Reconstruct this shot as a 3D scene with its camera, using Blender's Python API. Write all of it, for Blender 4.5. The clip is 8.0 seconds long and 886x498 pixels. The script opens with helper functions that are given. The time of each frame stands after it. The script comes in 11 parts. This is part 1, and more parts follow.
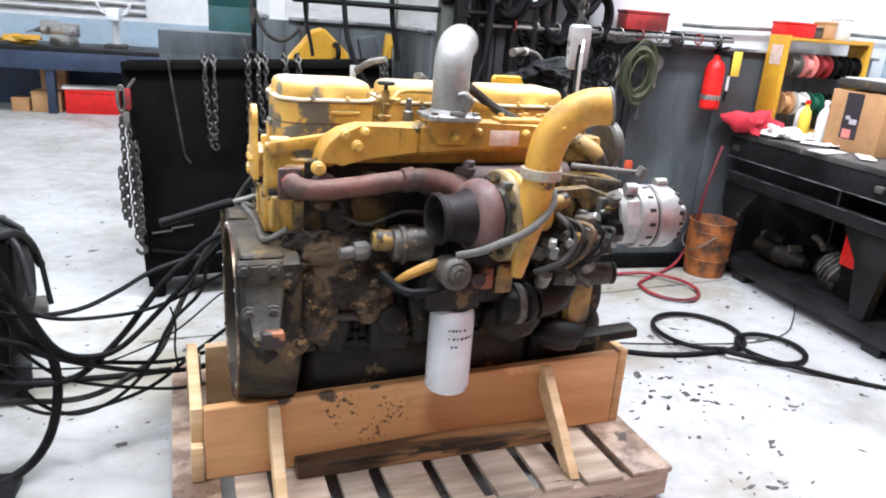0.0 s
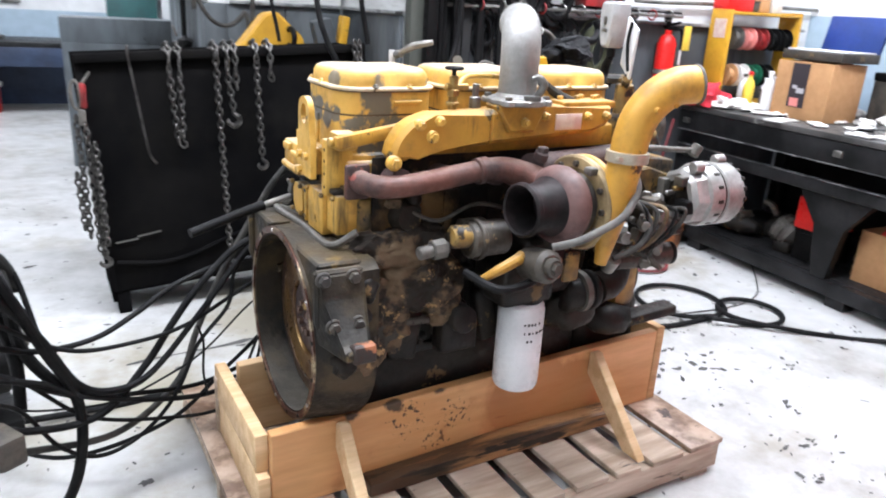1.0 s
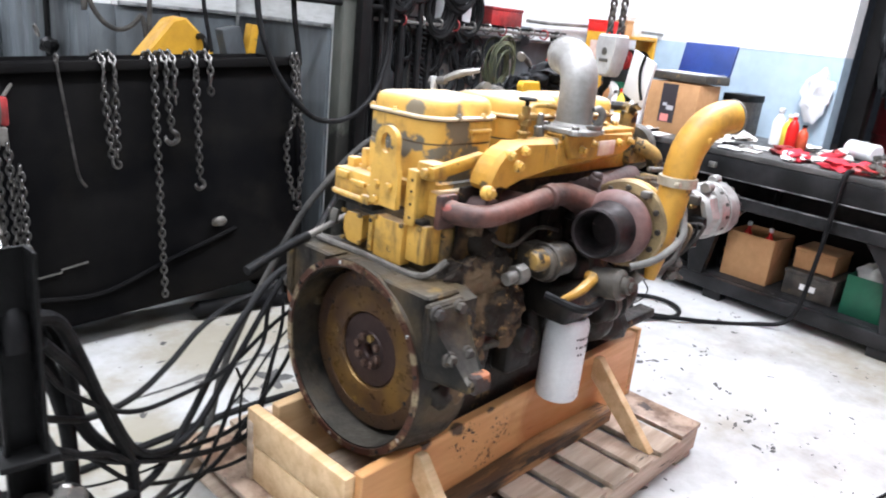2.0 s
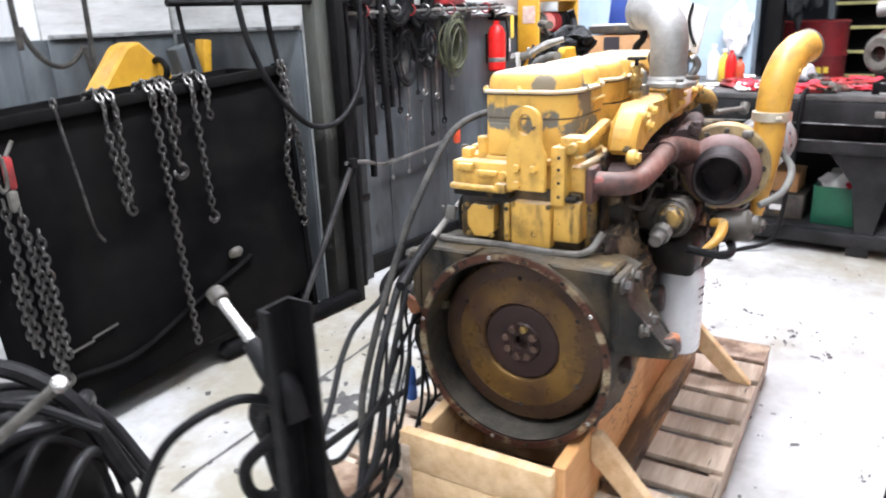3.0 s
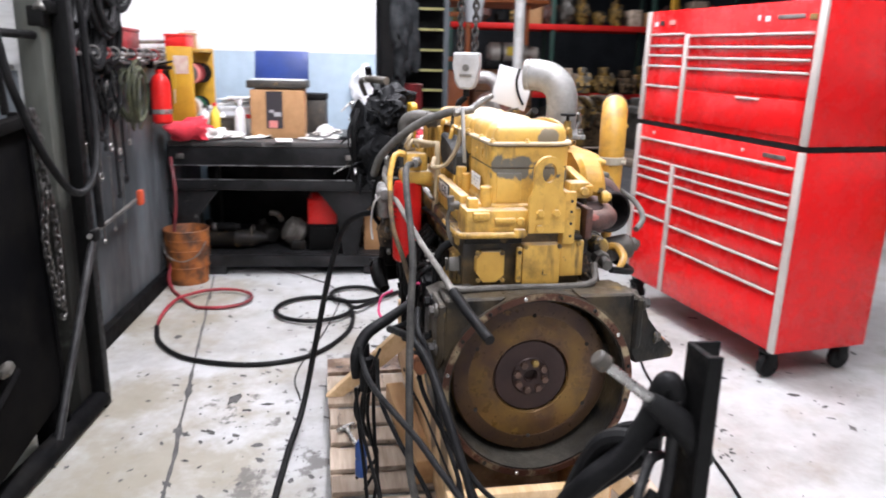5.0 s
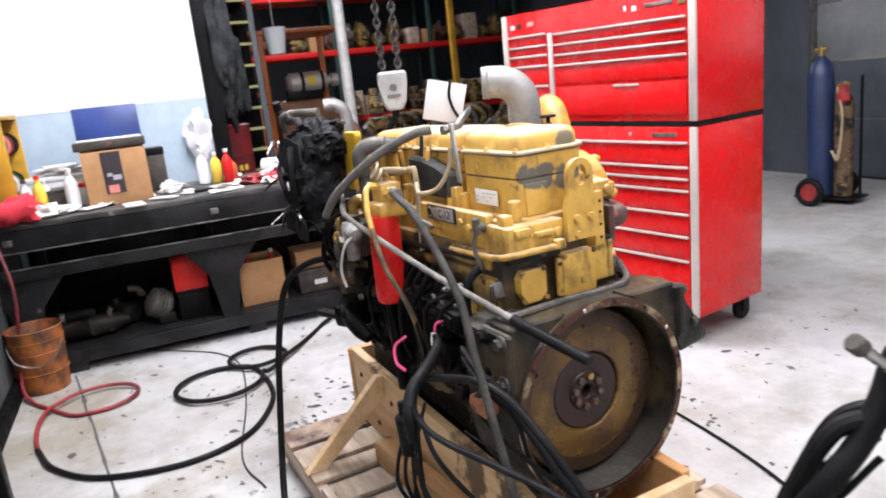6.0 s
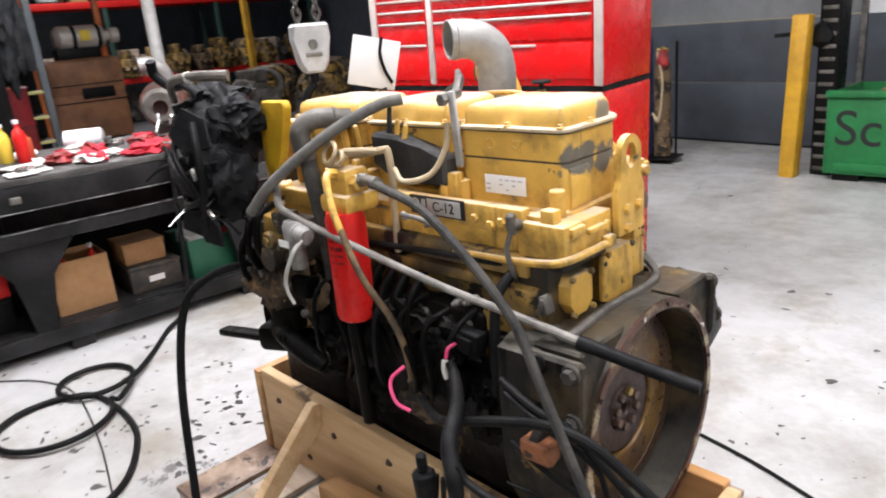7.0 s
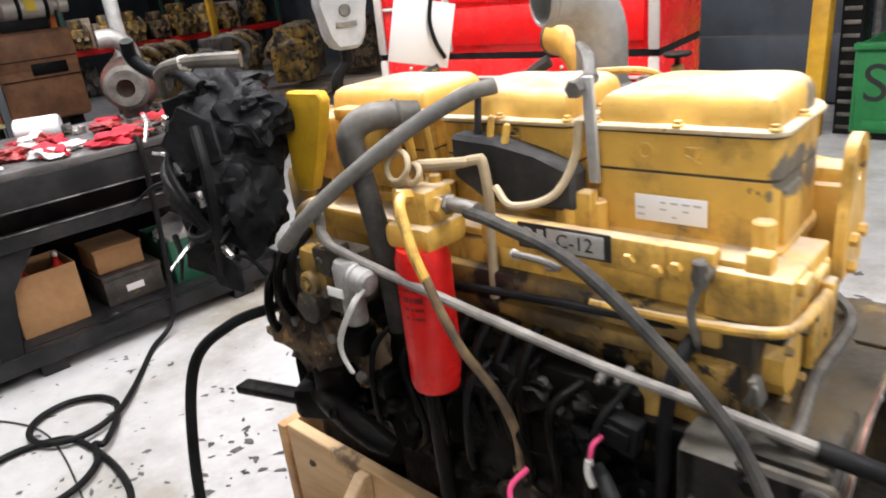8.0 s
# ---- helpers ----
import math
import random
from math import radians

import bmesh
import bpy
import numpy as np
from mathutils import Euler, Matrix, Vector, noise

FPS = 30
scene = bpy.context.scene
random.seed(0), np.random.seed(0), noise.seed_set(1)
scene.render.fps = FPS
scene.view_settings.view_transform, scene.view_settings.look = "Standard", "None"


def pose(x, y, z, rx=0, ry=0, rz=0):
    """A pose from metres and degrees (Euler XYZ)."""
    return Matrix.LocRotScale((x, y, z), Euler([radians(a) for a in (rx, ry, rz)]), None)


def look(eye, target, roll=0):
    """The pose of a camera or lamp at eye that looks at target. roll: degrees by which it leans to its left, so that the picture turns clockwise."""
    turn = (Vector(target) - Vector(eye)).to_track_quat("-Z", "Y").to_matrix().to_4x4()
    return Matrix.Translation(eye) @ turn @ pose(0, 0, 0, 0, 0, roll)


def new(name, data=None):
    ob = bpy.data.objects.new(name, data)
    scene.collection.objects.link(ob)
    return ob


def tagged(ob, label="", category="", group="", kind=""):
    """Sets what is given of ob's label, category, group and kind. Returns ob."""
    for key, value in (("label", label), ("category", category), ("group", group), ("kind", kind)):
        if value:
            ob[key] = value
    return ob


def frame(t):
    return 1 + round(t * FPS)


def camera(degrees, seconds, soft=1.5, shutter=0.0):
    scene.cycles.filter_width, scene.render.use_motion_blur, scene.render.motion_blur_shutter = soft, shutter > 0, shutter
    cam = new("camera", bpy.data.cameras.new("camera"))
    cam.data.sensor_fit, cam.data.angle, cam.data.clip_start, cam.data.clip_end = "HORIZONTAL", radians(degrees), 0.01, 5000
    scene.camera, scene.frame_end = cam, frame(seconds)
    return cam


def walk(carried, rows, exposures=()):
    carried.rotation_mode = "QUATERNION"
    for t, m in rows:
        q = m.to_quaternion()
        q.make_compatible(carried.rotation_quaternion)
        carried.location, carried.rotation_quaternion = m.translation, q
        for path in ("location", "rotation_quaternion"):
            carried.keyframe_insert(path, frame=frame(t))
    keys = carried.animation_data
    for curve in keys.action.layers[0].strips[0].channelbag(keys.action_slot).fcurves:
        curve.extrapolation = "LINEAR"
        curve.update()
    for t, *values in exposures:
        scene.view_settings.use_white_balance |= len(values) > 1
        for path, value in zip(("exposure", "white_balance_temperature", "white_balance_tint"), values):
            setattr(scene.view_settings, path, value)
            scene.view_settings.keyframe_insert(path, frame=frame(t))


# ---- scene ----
cam = camera(63.7, 8.0, 1.9, 0.4)
PATH = [
    (0, (-0.05, -2.183, 1.54), (0.494, -0.361, 0.921), 4.4),
    (0.5, (-0.28, -2.108, 1.539), (0.385, -0.327, 0.917), 4.1),
    (1, (-0.505, -1.89, 1.504), (0.331, -0.192, 0.858), 3.4),
    (1.2, (-0.601, -1.79, 1.512), (0.347, -0.17, 0.822), 4.1),
    (2.3, (-1.328, -1.336, 1.519), (0.068, -0.027, 0.94), 6.7),
    (2.5, (-1.404, -1.228, 1.502), (0.028, 0.037, 0.91), 6.5),
    (3, (-1.573, -0.9, 1.477), (-0.043, 0.229, 0.857), -2.3),
    (3.5, (-1.791, -0.583, 1.454), (-0.008, 0.148, 0.917), 2.9),
    (4, (-1.976, -0.28, 1.479), (-0.086, 0.11, 0.956), 3.3),
    (4.5, (-1.977, 0.069, 1.462), (-0.041, 0.188, 0.974), 0.5),
    (5, (-1.918, 0.444, 1.487), (0.012, 0.265, 0.993), 1.3),
    (5.2, (-1.908, 0.613, 1.469), (0.003, 0.267, 0.991), 0.3),
    (6.3, (-1.392, 1.077, 1.499), (0.356, 0.241, 1.001), -6.8),
    (6.5, (-1.267, 1.119, 1.513), (0.407, 0.178, 0.954), -5.5),
    (7, (-0.907, 1.243, 1.516), (0.569, 0.036, 0.911), -5.2),
    (7.5, (-0.619, 1.222, 1.532), (0.796, -0.028, 0.871), -6.8),
    (8, (-0.346, 1.097, 1.535), (1.053, -0.142, 0.822), -6.9),
]
walk(cam, [(t, look(eye, target, roll)) for t, eye, target, roll in PATH], [(0.0, 0.25, 5900, 11), (2.5, 0.36, 5970, 12), (3.0, 0.48, 5985, 12), (3.5, 0.50, 6000, 12), (4.0, 0.20, 6050, 13), (4.5, 0.05, 6100, 15), (5.0, 0.08, 6150, 16), (6.5, 0.06, 6330, 15), (7.0, 0.05, 6400, 14), (8.0, 0.06, 6500, 13)])

# ---- world and lamps ----
world = bpy.data.worlds.new("shop_world")
scene.world = world
world.use_nodes = True
sky = world.node_tree.nodes.new("ShaderNodeTexSky")
sky.sky_type, sky.sun_disc = "NISHITA", False
sky.sun_elevation, sky.sun_rotation = radians(35), radians(200)
world.node_tree.links.new(sky.outputs[0], world.node_tree.nodes["Background"].inputs[0])
world.node_tree.nodes["Background"].inputs[1].default_value = 0.08


def lamp(name, x, y, z, sx, sy, watts, tint=(1.0, 0.99, 1.0), target=None):
    data = bpy.data.lights.new(name, "AREA")
    data.shape, data.size, data.size_y, data.energy, data.color = "RECTANGLE", sx, sy, watts, tint
    ob = new(name, data)
    ob.matrix_world = look((x, y, z), target) if target else pose(x, y, z)
    return ob


# rows of assumed, unseen ceiling strips over work bay, back bay and dim store
lamp("ceiling_lamp_bay", 1.0, -0.1, 4.55, 4.4, 0.5, 330)
lamp("ceiling_lamp_bay", 0.0, -2.6, 4.55, 4.4, 0.5, 70)
# presumed strip, added to brighten the bench and its wall
lamp("ceiling_lamp_bench", 3.2, 0.6, 4.55, 0.5, 2.6, 105)
# presumed strip, added to brighten the engine's flywheel end
lamp("ceiling_lamp_west", -2.9, 0.0, 4.55, 0.5, 3.6, 150)
lamp("ceiling_lamp_back", -0.9, 6.0, 4.55, 4.4, 0.5, 290)
lamp("ceiling_lamp_store", 13.0, -2.5, 5.1, 5.0, 0.5, 260)


# ---- mesh tools ----
def add_box(bm, c, s, bev=0.003, rz=0.0, rx=0.0, ry=0.0):
    """A box of size s about c, its edges rounded by bev."""
    got = bmesh.ops.create_cube(bm, size=1.0)
    m = pose(*c, rx, ry, rz) @ Matrix.Diagonal((*s, 1))
    bmesh.ops.transform(bm, matrix=m, verts=got["verts"])
    if bev > 0:
        edges = list({e for v in got["verts"] for e in v.link_edges})
        bmesh.ops.bevel(bm, geom=edges, offset=min(bev, min(s) * 0.45), segments=2, profile=0.5, affect="EDGES")


def turn_to(p0, p1):
    d = Vector(p1) - Vector(p0)
    return Matrix.Translation(p0) @ d.to_track_quat("Z", "Y").to_matrix().to_4x4(), d.length


def add_lathe(bm, profile, p0, p1, seg=24):
    """Turns (radius, height) pairs about the line from p0 towards p1; heights run from p0 in metres."""
    m, _ = turn_to(p0, p1)
    rings = []
    for r, h in profile:
        if r < 1e-5:
            rings.append([bm.verts.new(m @ Vector((0, 0, h)))])
        else:
            rings.append([bm.verts.new(m @ Vector((r * math.cos(2 * math.pi * k / seg), r * math.sin(2 * math.pi * k / seg), h))) for k in range(seg)])
    for a, b in zip(rings, rings[1:]):
        if len(a) == 1 and len(b) == 1:
            continue
        for k in range(seg):
            n = (k + 1) % seg
            if len(a) == 1:
                bm.faces.new((a[0], b[n], b[k]))
            elif len(b) == 1:
                bm.faces.new((a[k], a[n], b[0]))
            else:
                bm.faces.new((a[k], a[n], b[n], b[k]))


def add_cyl(bm, p0, p1, r0, r1=None, seg=20, bev=0.003):
    """A rod or disc from p0 to p1 with softened rims."""
    r1 = r0 if r1 is None else r1
    h = (Vector(p1) - Vector(p0)).length
    b = min(bev, h * 0.3, r0 * 0.5, r1 * 0.5)
    add_lathe(bm, [(0, 0), (r0 - b, 0), (r0, b), (r1, h - b), (r1 - b, h), (0, h)], p0, p1, seg)


def spline(pts, n=8):
    """Points on a smooth line through pts."""
    p = [Vector(v) for v in pts]
    if len(p) < 3:
        return p
    ext = [2 * p[0] - p[1], *p, 2 * p[-1] - p[-2]]
    out = []
    for i in range(1, len(ext) - 2):
        a, b, c, d = ext[i - 1 : i + 3]
        for k in range(n):
            t = k / n
            out.append(0.5 * (2 * b + (c - a) * t + (2 * a - 5 * b + 4 * c - d) * t * t + (3 * b - a - 3 * c + d) * t ** 3))
    return out + [p[-1]]


def add_tube(bm, pts, r, seg=8, n=8, smooth=True, hollow=False):
    """A hose or pipe along pts; r is one radius or a list along the way."""
    way = spline(pts, n) if smooth else [Vector(v) for v in pts]
    rings, up = [], None
    for i, p in enumerate(way):
        d = (way[min(i + 1, len(way) - 1)] - way[max(i - 1, 0)]).normalized()
        if up is None:
            up = d.orthogonal().normalized()
        up = (up - d * up.dot(d)).normalized()
        side = d.cross(up)
        f = i / max(1, len(way) - 1)
        rad = r if isinstance(r, (int, float)) else float(np.interp(f, np.linspace(0, 1, len(r)), r))
        rings.append([bm.verts.new(p + rad * (math.cos(2 * math.pi * k / seg) * up + math.sin(2 * math.pi * k / seg) * side)) for k in range(seg)])
    for a, b in zip(rings, rings[1:]):
        for k in range(seg):
            m = (k + 1) % seg
            bm.faces.new((a[k], a[m], b[m], b[k]))
    if not hollow:
        bm.faces.new(rings[0][::-1])
        bm.faces.new(rings[-1])


def add_prism(bm, poly, h, m, bev=0.003):
    """The outline poly (x, y) raised by h along z, then placed by m."""
    low = [bm.verts.new(m @ Vector((x, y, 0))) for x, y in poly]
    top = [bm.verts.new(m @ Vector((x, y, h))) for x, y in poly]
    bm.faces.new(low[::-1])
    bm.faces.new(top)
    sides = []
    for k in range(len(poly)):
        n = (k + 1) % len(poly)
        sides.append(bm.faces.new((low[k], low[n], top[n], top[k])))
    if bev:
        edges = list({e for v in low + top for e in v.link_edges})
        bmesh.ops.bevel(bm, geom=edges, offset=bev, segments=1, affect="EDGES")


def add_torus(bm, c, axis, big, small, seg=28, ring=10, stretch=(1, 1)):
    m = Matrix.Translation(c) @ Vector(axis).to_track_quat("Z", "Y").to_matrix().to_4x4()
    rings = []
    for i in range(seg):
        a = 2 * math.pi * i / seg
        mid = Vector((big * math.cos(a) * stretch[0], big * math.sin(a) * stretch[1], 0))
        out = Vector((math.cos(a), math.sin(a), 0))
        rings.append([bm.verts.new(m @ (mid + small * (math.cos(2 * math.pi * k / ring) * out + math.sin(2 * math.pi * k / ring) * Vector((0, 0, 1))))) for k in range(ring)])
    for i in range(seg):
        a, b = rings[i], rings[(i + 1) % seg]
        for k in range(ring):
            n = (k + 1) % ring
            bm.faces.new((a[k], b[k], b[n], a[n]))


def add_hex(bm, c, axis, r, h):
    c = Vector(c)
    add_lathe(bm, [(0, 0), (r, 0), (r, h * 0.85), (r * 0.85, h), (0, h)], c, c + Vector(axis), 6)


def add_lump(bm, c, s, seed=0.0, sub=3, amount=0.25):
    """An uneven lump of rags, castings or the like."""
    got = bmesh.ops.create_icosphere(bm, subdivisions=sub, radius=1.0)["verts"]
    for v in got:
        k = 1 + amount * noise.noise(v.co * 1.7 + Vector((seed, 2 * seed, 0))) + 0.5 * amount * noise.noise(v.co * 5 + Vector((0, seed, seed)))
        v.co = Vector(c) + Vector((v.co.x * s[0], v.co.y * s[1], v.co.z * s[2])) * k


def outline(x0, x1, y0, y1, r_low, r_high, ins=0.0, waist=0.0):
    """A rounded oblong in plan: corner radius r_low on the y0 side and r_high on the y1 side; waist draws in the long sides."""
    xm, w = (x0 + x1) / 2, x1 - x0
    x0, x1, y0, y1 = x0 + ins, x1 - ins, y0 + ins, y1 - ins
    pts = []
    for cx, cy, r, a0 in ((x1, y1, r_high, 0), (x0, y1, r_high, 90), (x0, y0, r_low, 180), (x1, y0, r_low, 270)):
        r = max(0.006, r - ins)
        mx, my = cx - math.copysign(r, cx - xm), cy - math.copysign(r, cy - (y0 + y1) / 2)
        pts += [(mx + r * math.cos(radians(a0 + 11.25 * k)), my + r * math.sin(radians(a0 + 11.25 * k))) for k in range(9)]
        if a0 in (0, 180):
            # points along the long side that follows
            xa, xb = pts[-1][0], (x0 + max(0.006, r_high - ins)) if a0 == 0 else (x1 - max(0.006, r_low - ins))
            for k in range(1, 12):
                x = xa + (xb - xa) * k / 12
                u = (x - xm) / w
                d = waist * (math.exp(-(((u - 0.02) / 0.10) ** 2)) - 0.35 * math.exp(-(((abs(u) - 0.27) / 0.09) ** 2)))
                pts.append((x, cy - math.copysign(d, cy - (y0 + y1) / 2)))
    return pts


def add_loft(bm, levels):
    """Skins a stack of outlines given as (points, z), closed at both ends."""
    rows = [[bm.verts.new((x, y, z)) for x, y in pts] for pts, z in levels]
    for a, b in zip(rows, rows[1:]):
        for k in range(len(a)):
            n = (k + 1) % len(a)
            bm.faces.new((a[k], a[n], b[n], b[k]))
    bm.faces.new(rows[0][::-1])
    bm.faces.new(rows[-1])


SOFT = ("red_rag_cloth", "white_rag_paper", "dark_work_cloth", "baked_oil_crust", "oily_black_casting")


def mesh_of(name, bm, material, sharp=32):
    if material.name in SOFT:
        sharp = 62
    bmesh.ops.recalc_face_normals(bm, faces=bm.faces)
    lim = radians(sharp)
    for f in bm.faces:
        f.smooth = True
    for e in bm.edges:
        e.smooth = len(e.link_faces) == 2 and e.calc_face_angle(0.0) < lim
    data = bpy.data.meshes.new(name)
    bm.to_mesh(data)
    bm.free()
    data.materials.append(material)
    return data


def part(name, bm, material, parent, label=""):
    """Links bm as one mesh under a thing or a part, in the thing's own axes."""
    ob = new(name, mesh_of(name, bm, material))
    ob.parent = parent
    return tagged(ob, label)


def piece(name, data, parent, m):
    """One of many alike pieces on a shared mesh."""
    ob = new(name, data)
    ob.parent = parent
    ob.matrix_basis = m
    return ob


def thing(name, label, category, loc=(0, 0, 0), rz=0.0, group="", kind="", rx=0.0, ry=0.0):
    """The base of a thing, which holds its parts."""
    ob = new(name)
    ob.empty_display_size = 0.05
    ob.matrix_basis = pose(*loc, rx, ry, rz)
    return tagged(ob, label, category, group, kind)


def solo(name, bm, material, label, category, loc=(0, 0, 0), rz=0.0, group="", kind=""):
    """A thing of one mesh."""
    ob = new(name, mesh_of(name, bm, material))
    ob.matrix_basis = pose(*loc, 0, 0, rz)
    return tagged(ob, label, category, group, kind)


def lettering(name, words, size, material, parent, m):
    """Flat raised letters as one mesh part."""
    c = bpy.data.curves.new(name, "FONT")
    c.body, c.size, c.extrude, c.align_x, c.align_y = words, size, 0.0008, "CENTER", "CENTER"
    tmp = new(name, c)
    data = bpy.data.meshes.new_from_object(tmp.evaluated_get(bpy.context.evaluated_depsgraph_get()))
    bpy.data.objects.remove(tmp)
    data.materials.clear()
    data.materials.append(material)
    ob = new(name, data)
    ob.parent = parent
    ob.matrix_basis = m
    return ob


# ---- materials ----
def mat(name, c1, c2=None, scale=6.0, rough=0.5, metal=0.0, bump=0.15, fine=90.0, spots=None, lo=0.4, hi=0.62, vary=0.0, coat=0.0, grain=None, dust=None, spec=0.5, grime=None, drips=None):
    """A surface of colour c1 with patches of c2 and sharp-edged spots (colour, scale, threshold), fine relief, and gloss that
    varies with the patches. vary: a shift of brightness from object to object. grain: stretch of the patches along x, y, z. dust: (colour, amount) settled on upward faces. grime: (colour, scale, from, to), soft dirt. drips: (colour, scale, from, to), streaks that run down."""
    m = bpy.data.materials.new(name)
    m.use_nodes = True
    nt = m.node_tree
    L = nt.links.new
    b = nt.nodes["Principled BSDF"]
    tc = nt.nodes.new("ShaderNodeTexCoord")
    info = nt.nodes.new("ShaderNodeObjectInfo")
    mp = nt.nodes.new("ShaderNodeVectorMath")
    mp.operation = "MULTIPLY_ADD"
    mp.inputs[1].default_value = grain or (1, 1, 1)
    L(tc.outputs["Object"], mp.inputs[0])
    sh = nt.nodes.new("ShaderNodeMath")
    sh.operation = "MULTIPLY"
    sh.inputs[1].default_value = 37.0 if vary else 0.0
    L(info.outputs["Random"], sh.inputs[0])
    L(sh.outputs[0], mp.inputs[2])

    def nz(s, detail=5.0, rough_=0.6):
        n = nt.nodes.new("ShaderNodeTexNoise")
        n.inputs["Scale"].default_value, n.inputs["Detail"].default_value, n.inputs["Roughness"].default_value = s, detail, rough_
        L(mp.outputs[0], n.inputs["Vector"])
        return n.outputs["Fac"]

    def ramp(src, a, z):
        r = nt.nodes.new("ShaderNodeMapRange")
        r.inputs[1].default_value, r.inputs[2].default_value = a, z
        L(src, r.inputs[0])
        return r.outputs[0]

    def mix(fac, a, bcol):
        x = nt.nodes.new("ShaderNodeMix")
        x.data_type = "RGBA"
        for sock, val in ((x.inputs[0], fac), (x.inputs[6], a), (x.inputs[7], bcol)):
            if isinstance(val, (tuple, list)):
                sock.default_value = (*val, 1)
            elif isinstance(val, (int, float)):
                sock.default_value = val
            else:
                L(val, sock)
        return x.outputs[2]

    patches = ramp(nz(scale), lo, hi)
    col = mix(patches, c1, c2 or tuple(v * 0.8 for v in c1))
    small = ramp(nz(scale * 7, 3.0), 0.35, 0.7)
    col = mix(small, col, mix(0.18, col, tuple(v * 0.45 for v in c1)))
    if spots:
        sc, ss, th = spots
        s2 = ramp(nz(ss, 6.0, 0.65), th, th + 0.03)
        col = mix(s2, col, sc)
    if grime:
        gc, gs, ga, gz = grime
        col = mix(ramp(nz(gs, 8.0, 0.7), ga, gz), col, gc)
    if drips:
        dc, ds, da, dz = drips
        run = nt.nodes.new("ShaderNodeVectorMath")
        run.operation = "MULTIPLY"
        run.inputs[1].default_value = (1.0, 1.0, 0.14)
        L(tc.outputs["Object"], run.inputs[0])
        n2 = nt.nodes.new("ShaderNodeTexNoise")
        n2.inputs["Scale"].default_value, n2.inputs["Detail"].default_value, n2.inputs["Roughness"].default_value = ds, 5.0, 0.6
        L(run.outputs[0], n2.inputs["Vector"])
        col = mix(ramp(n2.outputs["Fac"], da, dz), col, dc)
    if dust:
        geo = nt.nodes.new("ShaderNodeNewGeometry")
        sep = nt.nodes.new("ShaderNodeSeparateXYZ")
        L(geo.outputs["Normal"], sep.inputs[0])
        up = ramp(sep.outputs[2], 0.55, 1.0)
        k = nt.nodes.new("ShaderNodeMath")
        k.operation = "MULTIPLY"
        L(up, k.inputs[0])
        L(ramp(nz(scale * 2, 4.0), 0.2, 0.75), k.inputs[1])
        k2 = nt.nodes.new("ShaderNodeMath")
        k2.operation = "MULTIPLY"
        k2.inputs[1].default_value = dust[1]
        L(k.outputs[0], k2.inputs[0])
        col = mix(k2.outputs[0], col, dust[0])
    if vary:
        hsv = nt.nodes.new("ShaderNodeHueSaturation")
        L(col, hsv.inputs["Color"])
        v = nt.nodes.new("ShaderNodeMapRange")
        v.inputs[3].default_value, v.inputs[4].default_value = 1 - vary, 1 + vary
        L(info.outputs["Random"], v.inputs[0])
        L(v.outputs[0], hsv.inputs["Value"])
        col = hsv.outputs[0]
    L(col, b.inputs["Base Color"])
    rr = nt.nodes.new("ShaderNodeMapRange")
    rr.inputs[3].default_value, rr.inputs[4].default_value = max(0.04, rough - 0.1), min(1.0, rough + 0.15)
    L(small, rr.inputs[0])
    L(rr.outputs[0], b.inputs["Roughness"])
    b.inputs["Metallic"].default_value = metal
    b.inputs["Coat Weight"].default_value = coat
    b.inputs["Specular IOR Level"].default_value = spec
    if bump:
        bp = nt.nodes.new("ShaderNodeBump")
        bp.inputs["Strength"].default_value, bp.inputs["Distance"].default_value = bump, 0.004
        L(nz(fine, 4.0), bp.inputs["Height"])
        L(bp.outputs[0], b.inputs["Normal"])
    return m


def plain(name, c, rough=0.5, metal=0.0, emit=0.0):
    m = bpy.data.materials.new(name)
    m.use_nodes = True
    b = m.node_tree.nodes["Principled BSDF"]
    b.inputs["Base Color"].default_value, b.inputs["Roughness"].default_value, b.inputs["Metallic"].default_value = (*c, 1), rough, metal
    if emit:
        b.inputs["Emission Color"].default_value, b.inputs["Emission Strength"].default_value = (*c, 1), emit
    return m


FLOOR = mat("painted_concrete", (0.47, 0.475, 0.47), (0.35, 0.345, 0.325), 0.9, 0.42, bump=0.12, fine=40, spots=((0.10, 0.095, 0.09), 6.5, 0.70), lo=0.42, hi=0.74, grime=((0.20, 0.185, 0.155), 2.0, 0.47, 0.80))


